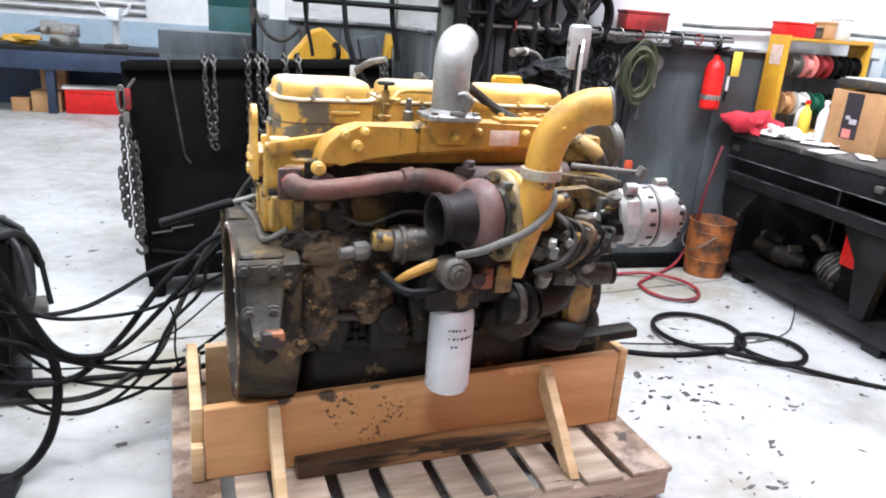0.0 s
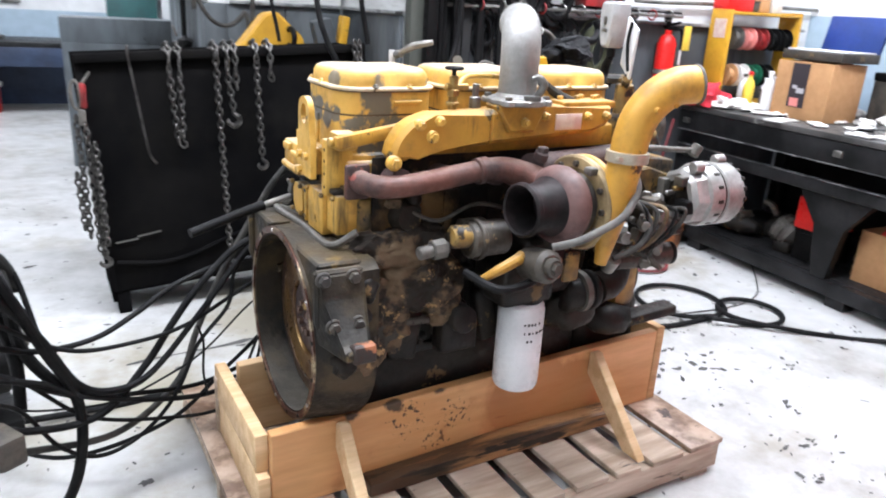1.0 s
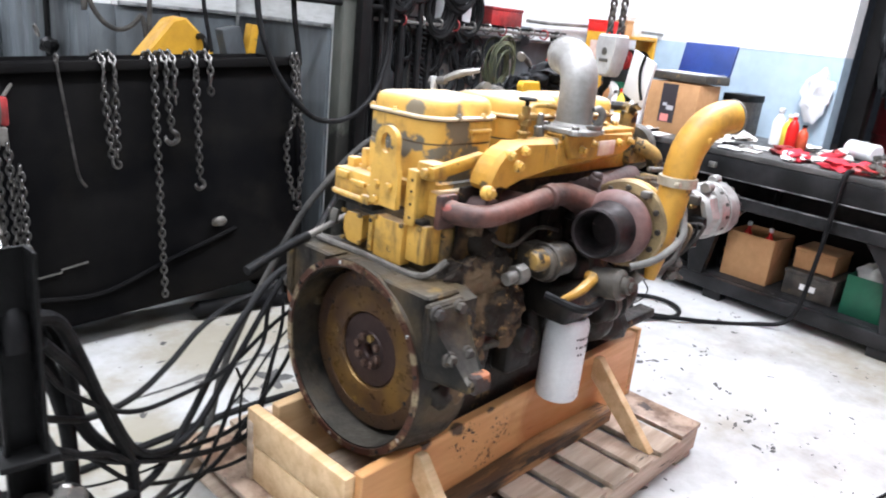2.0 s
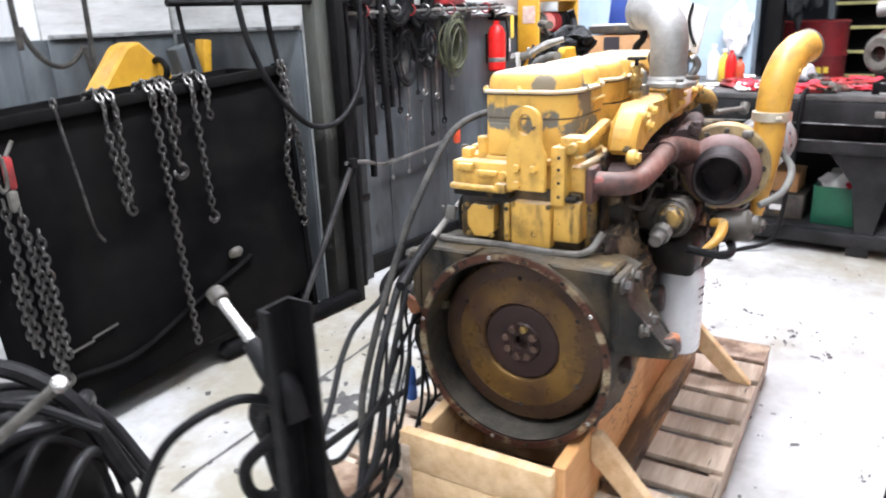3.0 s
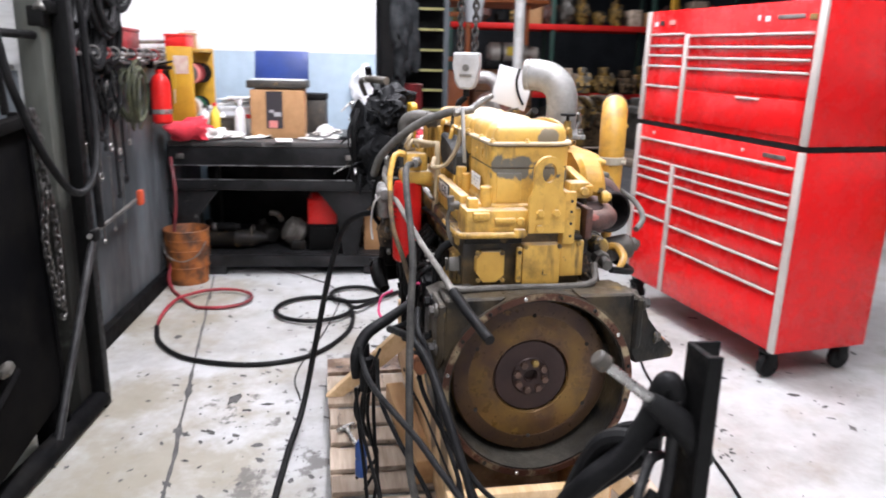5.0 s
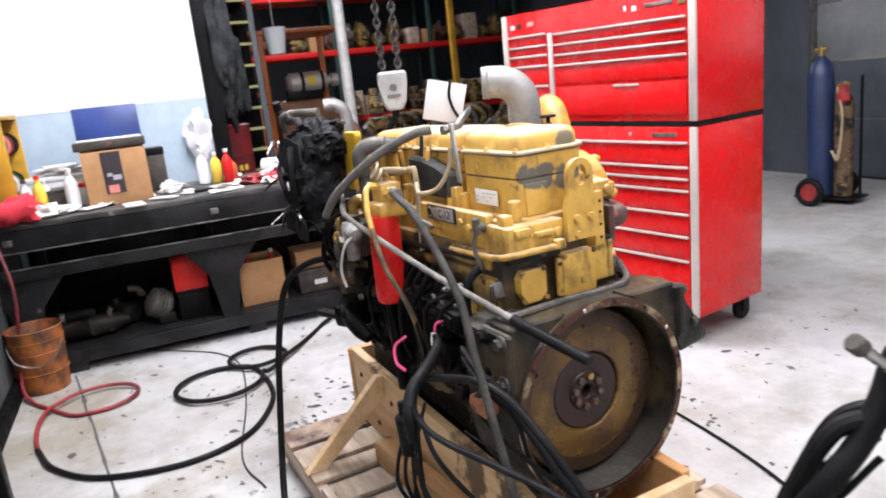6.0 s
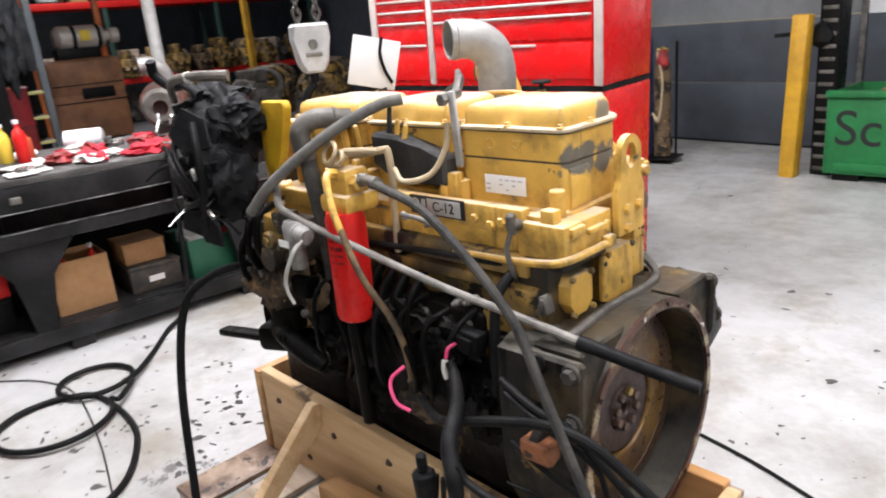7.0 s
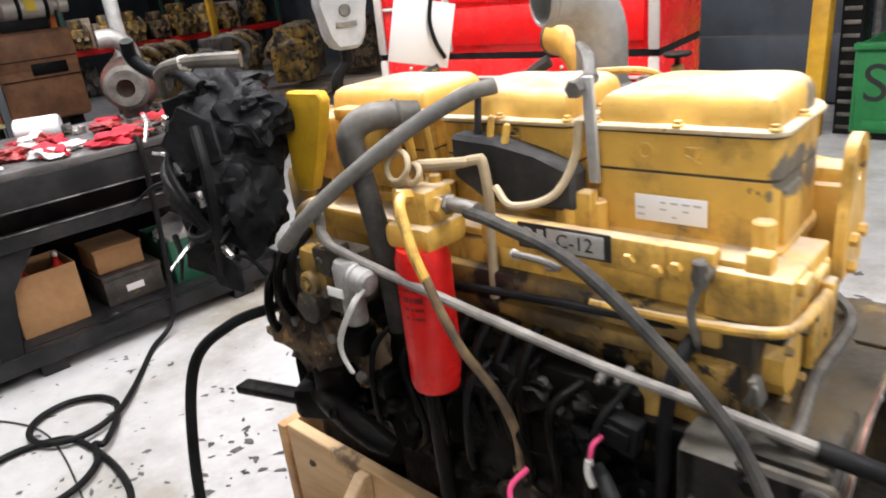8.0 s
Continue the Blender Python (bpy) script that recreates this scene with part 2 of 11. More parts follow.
def soil(m, spots, colour, scale, lo, hi):
    """Lays ragged soiled patches over a surface: spots of (x, y, radius) in the surface's own coordinates."""
    nt = m.node_tree
    L = nt.links.new
    sock = nt.nodes["Principled BSDF"].inputs["Base Color"]
    base = sock.links[0].from_socket
    tc = nt.nodes.new("ShaderNodeTexCoord")
    n = nt.nodes.new("ShaderNodeTexNoise")
    n.inputs["Scale"].default_value, n.inputs["Detail"].default_value, n.inputs["Roughness"].default_value = scale, 8.0, 0.65
    L(tc.outputs["Object"], n.inputs["Vector"])
    total = None
    for x, y, r in spots:
        d = nt.nodes.new("ShaderNodeVectorMath")
        d.operation = "DISTANCE"
        d.inputs[1].default_value = (x, y, 0.15)
        L(tc.outputs["Object"], d.inputs[0])
        k = nt.nodes.new("ShaderNodeMapRange")
        k.inputs[1].default_value, k.inputs[2].default_value, k.inputs[3].default_value, k.inputs[4].default_value = 0.2 * r, r, 0.22, 0.0
        L(d.outputs["Value"], k.inputs[0])
        if total is None:
            total = k.outputs[0]
        else:
            mx = nt.nodes.new("ShaderNodeMath")
            mx.operation = "MAXIMUM"
            L(total, mx.inputs[0])
            L(k.outputs[0], mx.inputs[1])
            total = mx.outputs[0]
    add = nt.nodes.new("ShaderNodeMath")
    add.operation = "ADD"
    L(n.outputs["Fac"], add.inputs[0])
    L(total, add.inputs[1])
    fac = nt.nodes.new("ShaderNodeMapRange")
    fac.inputs[1].default_value, fac.inputs[2].default_value, fac.inputs[4].default_value = lo, hi, 0.8
    L(add.outputs[0], fac.inputs[0])
    x = nt.nodes.new("ShaderNodeMix")
    x.data_type = "RGBA"
    x.inputs[7].default_value = (*colour, 1)
    L(fac.outputs[0], x.inputs[0])
    L(base, x.inputs[6])
    L(x.outputs[2], sock)


def worn(m, spots, colour, scale, lo, hi, most=0.95):
    """Ragged patches of another colour near (x, y, z, radius) on a part."""
    nt = m.node_tree
    L = nt.links.new
    sock = nt.nodes["Principled BSDF"].inputs["Base Color"]
    base = sock.links[0].from_socket
    tc = nt.nodes.new("ShaderNodeTexCoord")
    n = nt.nodes.new("ShaderNodeTexNoise")
    n.inputs["Scale"].default_value, n.inputs["Detail"].default_value, n.inputs["Roughness"].default_value = scale, 6.0, 0.62
    L(tc.outputs["Object"], n.inputs["Vector"])
    total = n.outputs["Fac"]
    near = None
    for x, y, z, r in spots:
        d = nt.nodes.new("ShaderNodeVectorMath")
        d.operation = "DISTANCE"
        d.inputs[1].default_value = (x, y, z)
        L(tc.outputs["Object"], d.inputs[0])
        k = nt.nodes.new("ShaderNodeMapRange")
        k.inputs[1].default_value, k.inputs[2].default_value, k.inputs[3].default_value, k.inputs[4].default_value = 0.3 * r, r, 0.3, 0.0
        L(d.outputs["Value"], k.inputs[0])
        if near is None:
            near = k.outputs[0]
        else:
            mx = nt.nodes.new("ShaderNodeMath")
            mx.operation = "MAXIMUM"
            L(near, mx.inputs[0])
            L(k.outputs[0], mx.inputs[1])
            near = mx.outputs[0]
    add = nt.nodes.new("ShaderNodeMath")
    add.operation = "ADD"
    L(total, add.inputs[0])
    L(near, add.inputs[1])
    fac = nt.nodes.new("ShaderNodeMapRange")
    fac.inputs[1].default_value, fac.inputs[2].default_value, fac.inputs[4].default_value = lo, hi, most
    L(add.outputs[0], fac.inputs[0])
    x = nt.nodes.new("ShaderNodeMix")
    x.data_type = "RGBA"
    x.inputs[7].default_value = (*colour, 1)
    L(fac.outputs[0], x.inputs[0])
    L(base, x.inputs[6])
    L(x.outputs[2], sock)
    return m


# trodden-in dirt round the tank and in the walkway, oil by the pallet
soil(FLOOR, ((6.3, 7.55, 1.0), (7.0, 7.7, 0.8), (5.5, 7.1, 1.0), (8.3, 7.9, 0.9), (9.1, 5.6, 0.8)), (0.25, 0.225, 0.165), 3.2, 0.54, 0.76)
soil(FLOOR, ((6.45, 7.0, 0.5), (7.0, 7.2, 0.4), (6.6, 6.9, 0.4), (7.6, 6.75, 0.35)), (0.09, 0.085, 0.075), 9.0, 0.735, 0.79)
# store floor colour carries the weak light of that bay
FLOOR_DARK = mat("dim_bay_concrete", (0.10, 0.10, 0.105), (0.06, 0.06, 0.06), 1.2, 0.7)
CHIP = mat("bare_chip", (0.06, 0.06, 0.058), (0.10, 0.095, 0.09), 20, 0.6)
PANEL = mat("grey_steel_panel", (0.130, 0.148, 0.160), (0.05, 0.056, 0.060), 1.6, 0.5, 0.0, spots=((0.025, 0.026, 0.026), 7, 0.66), grain=(1, 1, 0.3), spec=0.3, grime=((0.03, 0.032, 0.033), 2.5, 0.48, 0.75))
WHITE_WALL = mat("white_block_paint", (0.78, 0.79, 0.79), (0.66, 0.67, 0.67), 1.2, 0.6)
BLUE_WALL = mat("pale_blue_paint", (0.42, 0.53, 0.62), (0.36, 0.46, 0.54), 1.5, 0.55)
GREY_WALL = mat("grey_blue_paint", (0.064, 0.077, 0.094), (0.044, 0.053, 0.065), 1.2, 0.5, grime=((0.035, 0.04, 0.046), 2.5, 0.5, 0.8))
CEIL = mat("ceiling_board", (0.6, 0.6, 0.58), (0.5, 0.5, 0.48), 1.0, 0.8)
BLACK = mat("black_steel_paint", (0.0045, 0.0045, 0.005), (0.010, 0.010, 0.010), 3.0, 0.6, spots=((0.03, 0.03, 0.028), 9, 0.73), spec=0.03, grime=((0.018, 0.0165, 0.014), 4.0, 0.52, 0.8))
TANKBLACK = mat("matt_black_tank_paint", (0.0052, 0.0052, 0.0057), (0.0105, 0.010, 0.0097), 2.0, 0.85, spots=((0.028, 0.026, 0.023), 9, 0.72), spec=0.0, grime=((0.014, 0.013, 0.011), 3.0, 0.52, 0.8))
BLACKSAT = mat("satin_black", (0.004, 0.004, 0.004), (0.008, 0.008, 0.008), 5.0, 0.5, spec=0.15)
RUBBER = mat("black_rubber", (0.006, 0.006, 0.0065), (0.013, 0.013, 0.013), 12.0, 0.52, spec=0.12)
GREYHOSE = mat("dusty_grey_hose", (0.022, 0.0215, 0.02), (0.062, 0.058, 0.051), 14.0, 0.7, spec=0.3)
CHAIN = mat("oily_chain_steel", (0.14, 0.134, 0.125), (0.045, 0.042, 0.04), 30.0, 0.36, 0.8)
# yellow raised for weakly lit flanks; its dust also dims the lit tops
YELLOW = mat("worn_yellow_paint", (0.71, 0.425, 0.080), (0.57, 0.330, 0.062), 4.0, 0.46, spots=((0.09, 0.075, 0.05), 13, 0.655), grime=((0.06, 0.042, 0.02), 9, 0.49, 0.76), drips=((0.10, 0.062, 0.022), 24, 0.565, 0.72), dust=((0.52, 0.445, 0.34), 1.2))
YELGRIME = mat("grimy_yellow_paint", (0.37, 0.225, 0.052), (0.055, 0.042, 0.025), 6.0, 0.5, spots=((0.012, 0.010, 0.008), 9, 0.53), lo=0.40, hi=0.6)
YELBARE = mat("patchy_yellow_and_primer", (0.53, 0.325, 0.08), (0.12, 0.12, 0.105), 7.0, 0.48, lo=0.48, hi=0.54, spots=((0.06, 0.055, 0.045), 15, 0.68), grime=((0.10, 0.085, 0.05), 12, 0.5, 0.78))
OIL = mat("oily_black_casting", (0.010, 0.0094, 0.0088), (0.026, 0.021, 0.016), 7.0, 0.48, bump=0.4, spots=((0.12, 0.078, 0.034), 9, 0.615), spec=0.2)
# blacker copy of the oily casting colour, used on the left flank
LEFTOIL = mat("left_flank_black_iron", (0.0018, 0.0017, 0.0016), (0.0048, 0.004, 0.0033), 7.0, 0.46, bump=0.35, spots=((0.085, 0.052, 0.018), 8, 0.655), spec=0.1)
PITTED = mat("pitted_dusty_iron", (0.085, 0.078, 0.066), (0.045, 0.04, 0.034), 8.0, 0.75, bump=0.8, fine=70, spots=((0.010, 0.009, 0.008), 42, 0.585), spec=0.2)
OILBROWN = mat("baked_oil_crust", (0.125, 0.084, 0.048), (0.018, 0.014, 0.011), 9.0, 0.7, bump=1.0, fine=55, spots=((0.30, 0.19, 0.085), 22, 0.61), lo=0.46, hi=0.54, spec=0.25)
HOUSING = mat("grimy_black_housing", (0.011, 0.0108, 0.010), (0.030, 0.0275, 0.023), 5.0, 0.5, spots=((0.15, 0.105, 0.045), 6, 0.675), bump=0.6, grime=((0.050, 0.038, 0.022), 7, 0.5, 0.74), drips=((0.003, 0.003, 0.0028), 18, 0.55, 0.66), dust=((0.17, 0.155, 0.128), 0.6), spec=0.2)
worn(HOUSING, ((0.0, -0.20, 0.86, 0.16), (0.0, 0.12, 0.87, 0.14), (0.05, -0.28, 0.74, 0.14), (-0.03, 0.26, 0.75, 0.12), (0.02, -0.27, 0.58, 0.14)), (0.085, 0.062, 0.034), 8.0, 0.58, 0.80, 0.85)
worn(HOUSING, ((-0.02, 0.20, 0.83, 0.10), (-0.03, -0.25, 0.855, 0.08), (0.02, -0.02, 0.87, 0.06), (0.05, 0.30, 0.62, 0.09)), (0.26, 0.17, 0.05), 11.0, 0.74, 0.84, 0.8)
# pinkish tint on upward faces: dust plus the highlight along the manifold's top
RUSTPIPE = mat("heat_rusted_iron", (0.14, 0.054, 0.038), (0.03, 0.022, 0.021), 7.0, 0.6, spots=((0.22, 0.055, 0.04), 9, 0.63), dust=((0.25, 0.16, 0.13), 0.75), bump=0.5)
FLYW = mat("rust_stained_flywheel", (0.21, 0.120, 0.030), (0.085, 0.045, 0.027), 5.0, 0.34, 0.5, spots=((0.26, 0.16, 0.04), 13, 0.63), grime=((0.045, 0.025, 0.02), 6, 0.5, 0.72))
FLYHUB = mat("brown_flywheel_hub", (0.05, 0.028, 0.024), (0.035, 0.02, 0.018), 9.0, 0.42, 0.4)
RIMRUST = mat("rusty_machined_rim", (0.10, 0.045, 0.03), (0.40, 0.32, 0.20), 14.0, 0.36, 0.6, lo=0.52, hi=0.62, spots=((0.03, 0.02, 0.015), 22, 0.62))
ALU = mat("cast_aluminium", (0.36, 0.355, 0.34), (0.27, 0.265, 0.25), 8.0, 0.5, 0.5, fine=160, bump=0.35, grime=((0.16, 0.15, 0.13), 6, 0.55, 0.8))
TRIM = mat("pale_cabinet_trim", (0.62, 0.57, 0.52), (0.52, 0.47, 0.43), 3.0, 0.38, 0.35, bump=0.05)
CHROME = mat("clean_bright_steel", (0.62, 0.62, 0.62), (0.5, 0.5, 0.5), 9.0, 0.25, 0.9, bump=0.0)
BRIGHT = mat("bright_steel", (0.62, 0.61, 0.58), (0.42, 0.41, 0.39), 14.0, 0.28, 0.9)
STEEL = mat("dull_steel", (0.28, 0.27, 0.25), (0.15, 0.145, 0.135), 10.0, 0.42, 0.8)
IRON = mat("dirty_grey_iron", (0.15, 0.14, 0.125), (0.06, 0.055, 0.045), 10.0, 0.55, 0.2, spots=((0.24, 0.19, 0.11), 12, 0.66))
BRASS = mat("dull_brass", (0.42, 0.29, 0.10), (0.22, 0.15, 0.06), 20.0, 0.4, 0.8)
REDFILT = mat("red_filter_paint", (0.68, 0.018, 0.014), (0.58, 0.014, 0.012), 8.0, 0.35, spec=0.3, bump=0.04)
WHITEFILT = mat("white_filter_paint", (0.76, 0.77, 0.78), (0.68, 0.69, 0.70), 6.0, 0.3)
WOOD = mat("fresh_pine", (0.60, 0.37, 0.17), (0.47, 0.26, 0.11), 3.5, 0.6, grain=(0.5, 6, 6), vary=0.14, fine=120, spots=((0.07, 0.045, 0.025), 7, 0.735))
WOODPALE = mat("pale_pine", (0.72, 0.52, 0.30), (0.58, 0.38, 0.19), 3.5, 0.62, grain=(0.5, 6, 6), vary=0.1)
WOODOLD = mat("weathered_pallet_wood", (0.53, 0.43, 0.335), (0.28, 0.21, 0.15), 2.6, 0.75, grain=(0.6, 5, 5), vary=0.28, spots=((0.045, 0.035, 0.03), 5, 0.64))
RED = mat("red_cabinet_enamel", (0.66, 0.010, 0.010), (0.60, 0.009, 0.010), 1.5, 0.25, coat=0.05, bump=0.02, spec=0.35)
REDOX = mat("worn_red_paint", (0.34, 0.022, 0.022), (0.13, 0.018, 0.017), 8.0, 0.5)
REDCLOTH = mat("red_rag_cloth", (0.62, 0.03, 0.05), (0.40, 0.02, 0.035), 10.0, 0.9, bump=0.5)
WHITECLOTH = mat("white_rag_paper", (0.74, 0.73, 0.70), (0.60, 0.58, 0.55), 10.0, 0.9, bump=0.4)
BLUE = mat("blue_case_plastic", (0.010, 0.036, 0.19), (0.010, 0.030, 0.14), 5.0, 0.4)
CARD = mat("brown_cardboard", (0.50, 0.28, 0.125), (0.42, 0.23, 0.10), 4.0, 0.8, vary=0.08)
ORANGE = mat("orange_truck_paint", (0.62, 0.16, 0.03), (0.45, 0.12, 0.03), 3.0, 0.5)
BROWNTRUCK = mat("dirty_tan_paint", (0.36, 0.165, 0.075), (0.20, 0.095, 0.05), 3.0, 0.6)
GREEN = mat("green_bin_paint", (0.012, 0.175, 0.045), (0.010, 0.13, 0.034), 3.0, 0.5, spots=((0.10, 0.09, 0.06), 5, 0.71))
DKGREEN = mat("dark_green_plastic", (0.012, 0.10, 0.05), (0.01, 0.07, 0.04), 5.0, 0.4)
POSTYEL = mat("safety_yellow_paint", (0.60, 0.33, 0.018), (0.42, 0.22, 0.016), 3.5, 0.5, spots=((0.12, 0.09, 0.04), 5, 0.68))
BENCH = mat("dark_oily_bench_steel", (0.009, 0.0092, 0.0095), (0.026, 0.026, 0.027), 4.0, 0.40, 0.1, spots=((0.11, 0.11, 0.105), 9, 0.68), spec=0.25)
NAVY = mat("navy_cylinder_paint", (0.015, 0.03, 0.09), (0.012, 0.022, 0.06), 4.0, 0.4)
RUSTBUCKET = mat("rust_orange_bucket", (0.34, 0.11, 0.022), (0.10, 0.038, 0.015), 9.0, 0.6, lo=0.42, hi=0.58, spots=((0.03, 0.02, 0.012), 9, 0.62))
PINK = plain("pink_wire", (0.62, 0.05, 0.16), 0.5)
INK = plain("black_ink", (0.01, 0.01, 0.01), 0.7)
BLUETOOL = plain("blue_tool_grip", (0.02, 0.07, 0.25), 0.5)
CLEARGLASS = plain("pale_sheet", (0.72, 0.74, 0.76), 0.25)


# ---- the room ----
def slab(name, x0, x1, y0, y1, z0, z1, material, label, category, bev=0.0):
    bm = bmesh.new()
    add_box(bm, ((x1 - x0) / 2, (y1 - y0) / 2, (z1 - z0) / 2), (x1 - x0, y1 - y0, z1 - z0), bev)
    return solo(name, bm, material, label, category, (x0, y0, z0), kind="structure")


DINGY = mat("dingy_white_brick_paint", (0.66, 0.67, 0.66), (0.50, 0.505, 0.49), 2.0, 0.65, grain=(1, 1, 6), grime=((0.28, 0.28, 0.25), 5.0, 0.56, 0.85))
floor = slab("floor", -6.0, 6.5, -6.2, 9.2, -0.15, 0.0, FLOOR, "worn white-painted concrete shop floor with dark chips", "floor")
slab("floor_store", 6.5, 24.0, -9.0, 9.2, -0.15, -0.004, FLOOR_DARK, "store bay concrete floor, darkened for the bay's dim light", "floor")
slab("ceiling", -6.2, 24.2, -9.2, 9.4, 5.4, 5.5, CEIL, "plain pale ceiling boards", "ceiling")
slab("wall_west", -6.2, -6.0, -6.2, 9.2, -0.15, 5.4, WHITE_WALL, "plain white painted wall", "wall")
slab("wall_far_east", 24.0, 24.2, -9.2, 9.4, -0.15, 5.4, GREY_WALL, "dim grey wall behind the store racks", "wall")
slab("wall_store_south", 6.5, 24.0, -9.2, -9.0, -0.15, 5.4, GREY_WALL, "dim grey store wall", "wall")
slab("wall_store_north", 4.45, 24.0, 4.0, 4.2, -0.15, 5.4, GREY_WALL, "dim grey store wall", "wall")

# east wall behind the bench: pale blue below, white above
slab("wall_east", 4.3, 4.45, 0.47, 9.2, 0.0, 1.58, BLUE_WALL, "pale blue painted lower wall behind the bench", "wall")
slab("wall_east_upper", 4.298, 4.452, 0.47, 9.2, 1.58, 5.4, WHITE_WALL, "white painted upper wall behind the bench", "wall")

# north wall: block wall above, steel sheet below; behind the tank it steps back
slab("wall_north", 1.12, 4.29, 1.96, 2.12, 0.0, 5.4, WHITE_WALL, "white painted block wall above steel panels", "wall")
slab("wall_jog", 1.008, 1.13, 1.80, 2.95, 0.0, 5.4, DINGY, "short white wall at the step behind the tank", "wall")
slab("wall_recess", 0.25, 0.98, 2.85, 3.0, 0.0, 5.4, DINGY, "white block wall behind the yellow machine", "wall")
slab("wall_return", 0.15, 0.25, 2.87, 9.2, 0.0, 5.4, WHITE_WALL, "white painted return wall of the back bay", "wall")
slab("wall_back", -6.0, 0.15, 9.2, 9.35, 1.15, 5.4, WHITE_WALL, "white painted back wall", "wall")
slab("wall_back_lower", -6.0, 0.15, 9.198, 9.352, -0.15, 1.15, BLUE_WALL, "blue-grey painted lower back wall", "wall")
slab("wall_south", -6.0, 1.72, -6.2, -6.05, 0.0, 1.26, GREY_WALL, "slate-blue painted lower wall beside the door", "wall")
slab("wall_south_upper", -6.0, 1.72, -6.202, -6.048, 1.26, 5.4, WHITE_WALL, "pale painted upper wall beside the door", "wall")
slab("wall_south_end", 4.35, 6.5, -6.2, -6.05, 0.0, 5.4, GREY_WALL, "dim grey wall beside the rolling door", "wall")


def roller_door():
    t = thing("rolling_door", "slate-blue overhead shop door with pale upper section", "door", (1.72, -6.05, 0), kind="structure")
    for k in range(7):
        bm = bmesh.new()
        add_box(bm, (1.315, -0.05, 0.33 + 0.62 * k), (2.60, 0.05, 0.612), 0.006)
        part("panel", bm, GREY_WALL if k < 2 else DOORPALE, t)
    bm = bmesh.new()
    add_box(bm, (1.315, -0.055, 0.012), (2.60, 0.05, 0.022), 0.002)
    part("bottom_seal", bm, RUBBER, t)
    for x in (0.0, 2.625):
        bm = bmesh.new()
        add_box(bm, (x, -0.03, 2.6), (0.05, 0.14, 5.2), 0.004)
        part("track", bm, STEEL, t)
    return t


DOORPALE = mat("pale_grey_door_paint", (0.23, 0.24, 0.245), (0.16, 0.17, 0.175), 1.3, 0.5)
roller_door()


LEDGE = mat("worn_ledge_paint", (0.30, 0.31, 0.31), (0.10, 0.105, 0.105), 9.0, 0.5)


def steel_wall_panels():
    """Ribbed steel sheets on the lower north wall, joined by the pieces' own edges."""
    t = thing("steel_wall_panel", "scuffed grey steel sheets covering the lower wall", "wall panel", (1.12, 1.93, 0.0), kind="structure")
    w = 0.605
    for k in range(5):
        bm = bmesh.new()
        add_box(bm, (w * (k + 0.5), 0, 0.74), (w - 0.006, 0.03, 1.46), 0.004)
        part("panel", bm, PANEL, t)
    bm = bmesh.new()
    add_box(bm, (1.52, -0.03, 0.05), (3.03, 0.05, 0.10), 0.006)
    part("base_strip", bm, BLACK, t)
    t2 = thing("steel_wall_panel", "scuffed grey steel sheets behind the yellow machine", "wall panel", (0.25, 2.83, 0.0), kind="structure")
    for k in range(2):
        bm = bmesh.new()
        add_box(bm, (0.18 + 0.36 * k, 0, 0.72), (0.354, 0.03, 1.44), 0.004)
        part("panel", bm, PANEL, t2)
    t3 = thing("steel_wall_panel", "grey steel sheet on the wall step", "wall panel", (0.993, 1.80, 0.0), kind="structure")
    bm = bmesh.new()
    add_box(bm, (0, 0.51, 0.72), (0.024, 1.0, 1.44), 0.004)
    part("panel", bm, PANEL, t3)
    # sheets on the return wall, seen end-on behind the tank
    t4 = thing("steel_wall_panel", "scuffed grey steel sheets along the return wall", "wall panel", (0.132, 2.85, 0.0), kind="structure")
    for k in range(6):
        bm = bmesh.new()
        add_box(bm, (0, 0.36 * k + 0.18, 0.72), (0.026, 0.354, 1.44), 0.004)
        part("panel", bm, PANEL, t4)
    bm = bmesh.new()
    add_box(bm, (0.058, -0.012, 0.72), (0.14, 0.02, 1.44), 0.004)
    part("end_panel", bm, PANEL, t4)
    bm = bmesh.new()
    add_box(bm, (-0.012, 1.08, 1.452), (0.05, 2.16, 0.02), 0.004)
    part("ledge", bm, LEDGE, t4, "worn pale ledge strip")
    for at, y, n, turned in ((t, -0.02, 3.03, False), (t2, -0.02, 0.70, False), (t3, 0.51, 0.98, True)):
        bm = bmesh.new()
        if turned:
            add_box(bm, (-0.014, y, 1.452), (0.05, n, 0.02), 0.004)
        else:
            add_box(bm, (n / 2 + 0.02, y, 1.473 if n > 1 else 1.452), (n, 0.05, 0.02), 0.004)
        part("ledge", bm, LEDGE, at, "worn pale ledge strip")


steel_wall_panels()


# fixtures assumed above the view, to go with the lamps
def strip_light(x, y, rz=0.0):
    t = thing("strip_light", "assumed long white ceiling strip light, unseen, with lit tubes", "lamp", (x, y, 4.62), rz, group="ceiling strip lights")
    bm = bmesh.new()
    add_box(bm, (0, 0, 0.05), (4.6, 0.6, 0.06), 0.01)
    part("housing", bm, WHITE_WALL, t)
    for s in (-0.2, 0.2):
        bm = bmesh.new()
        add_cyl(bm, (-2.25, s, 0.0), (2.25, s, 0.0), 0.016, seg=8)
        part("tube", bm, TUBE, t)
    for s in (-1.8, 1.8):
        bm = bmesh.new()
        add_cyl(bm, (s, 0, 0.075), (s, 0, 0.79), 0.008, seg=6, bev=0)
        part("hanger", bm, STEEL, t)


TUBE = plain("lit_tube", (1.0, 0.97, 0.92), 0.5, emit=6.0)
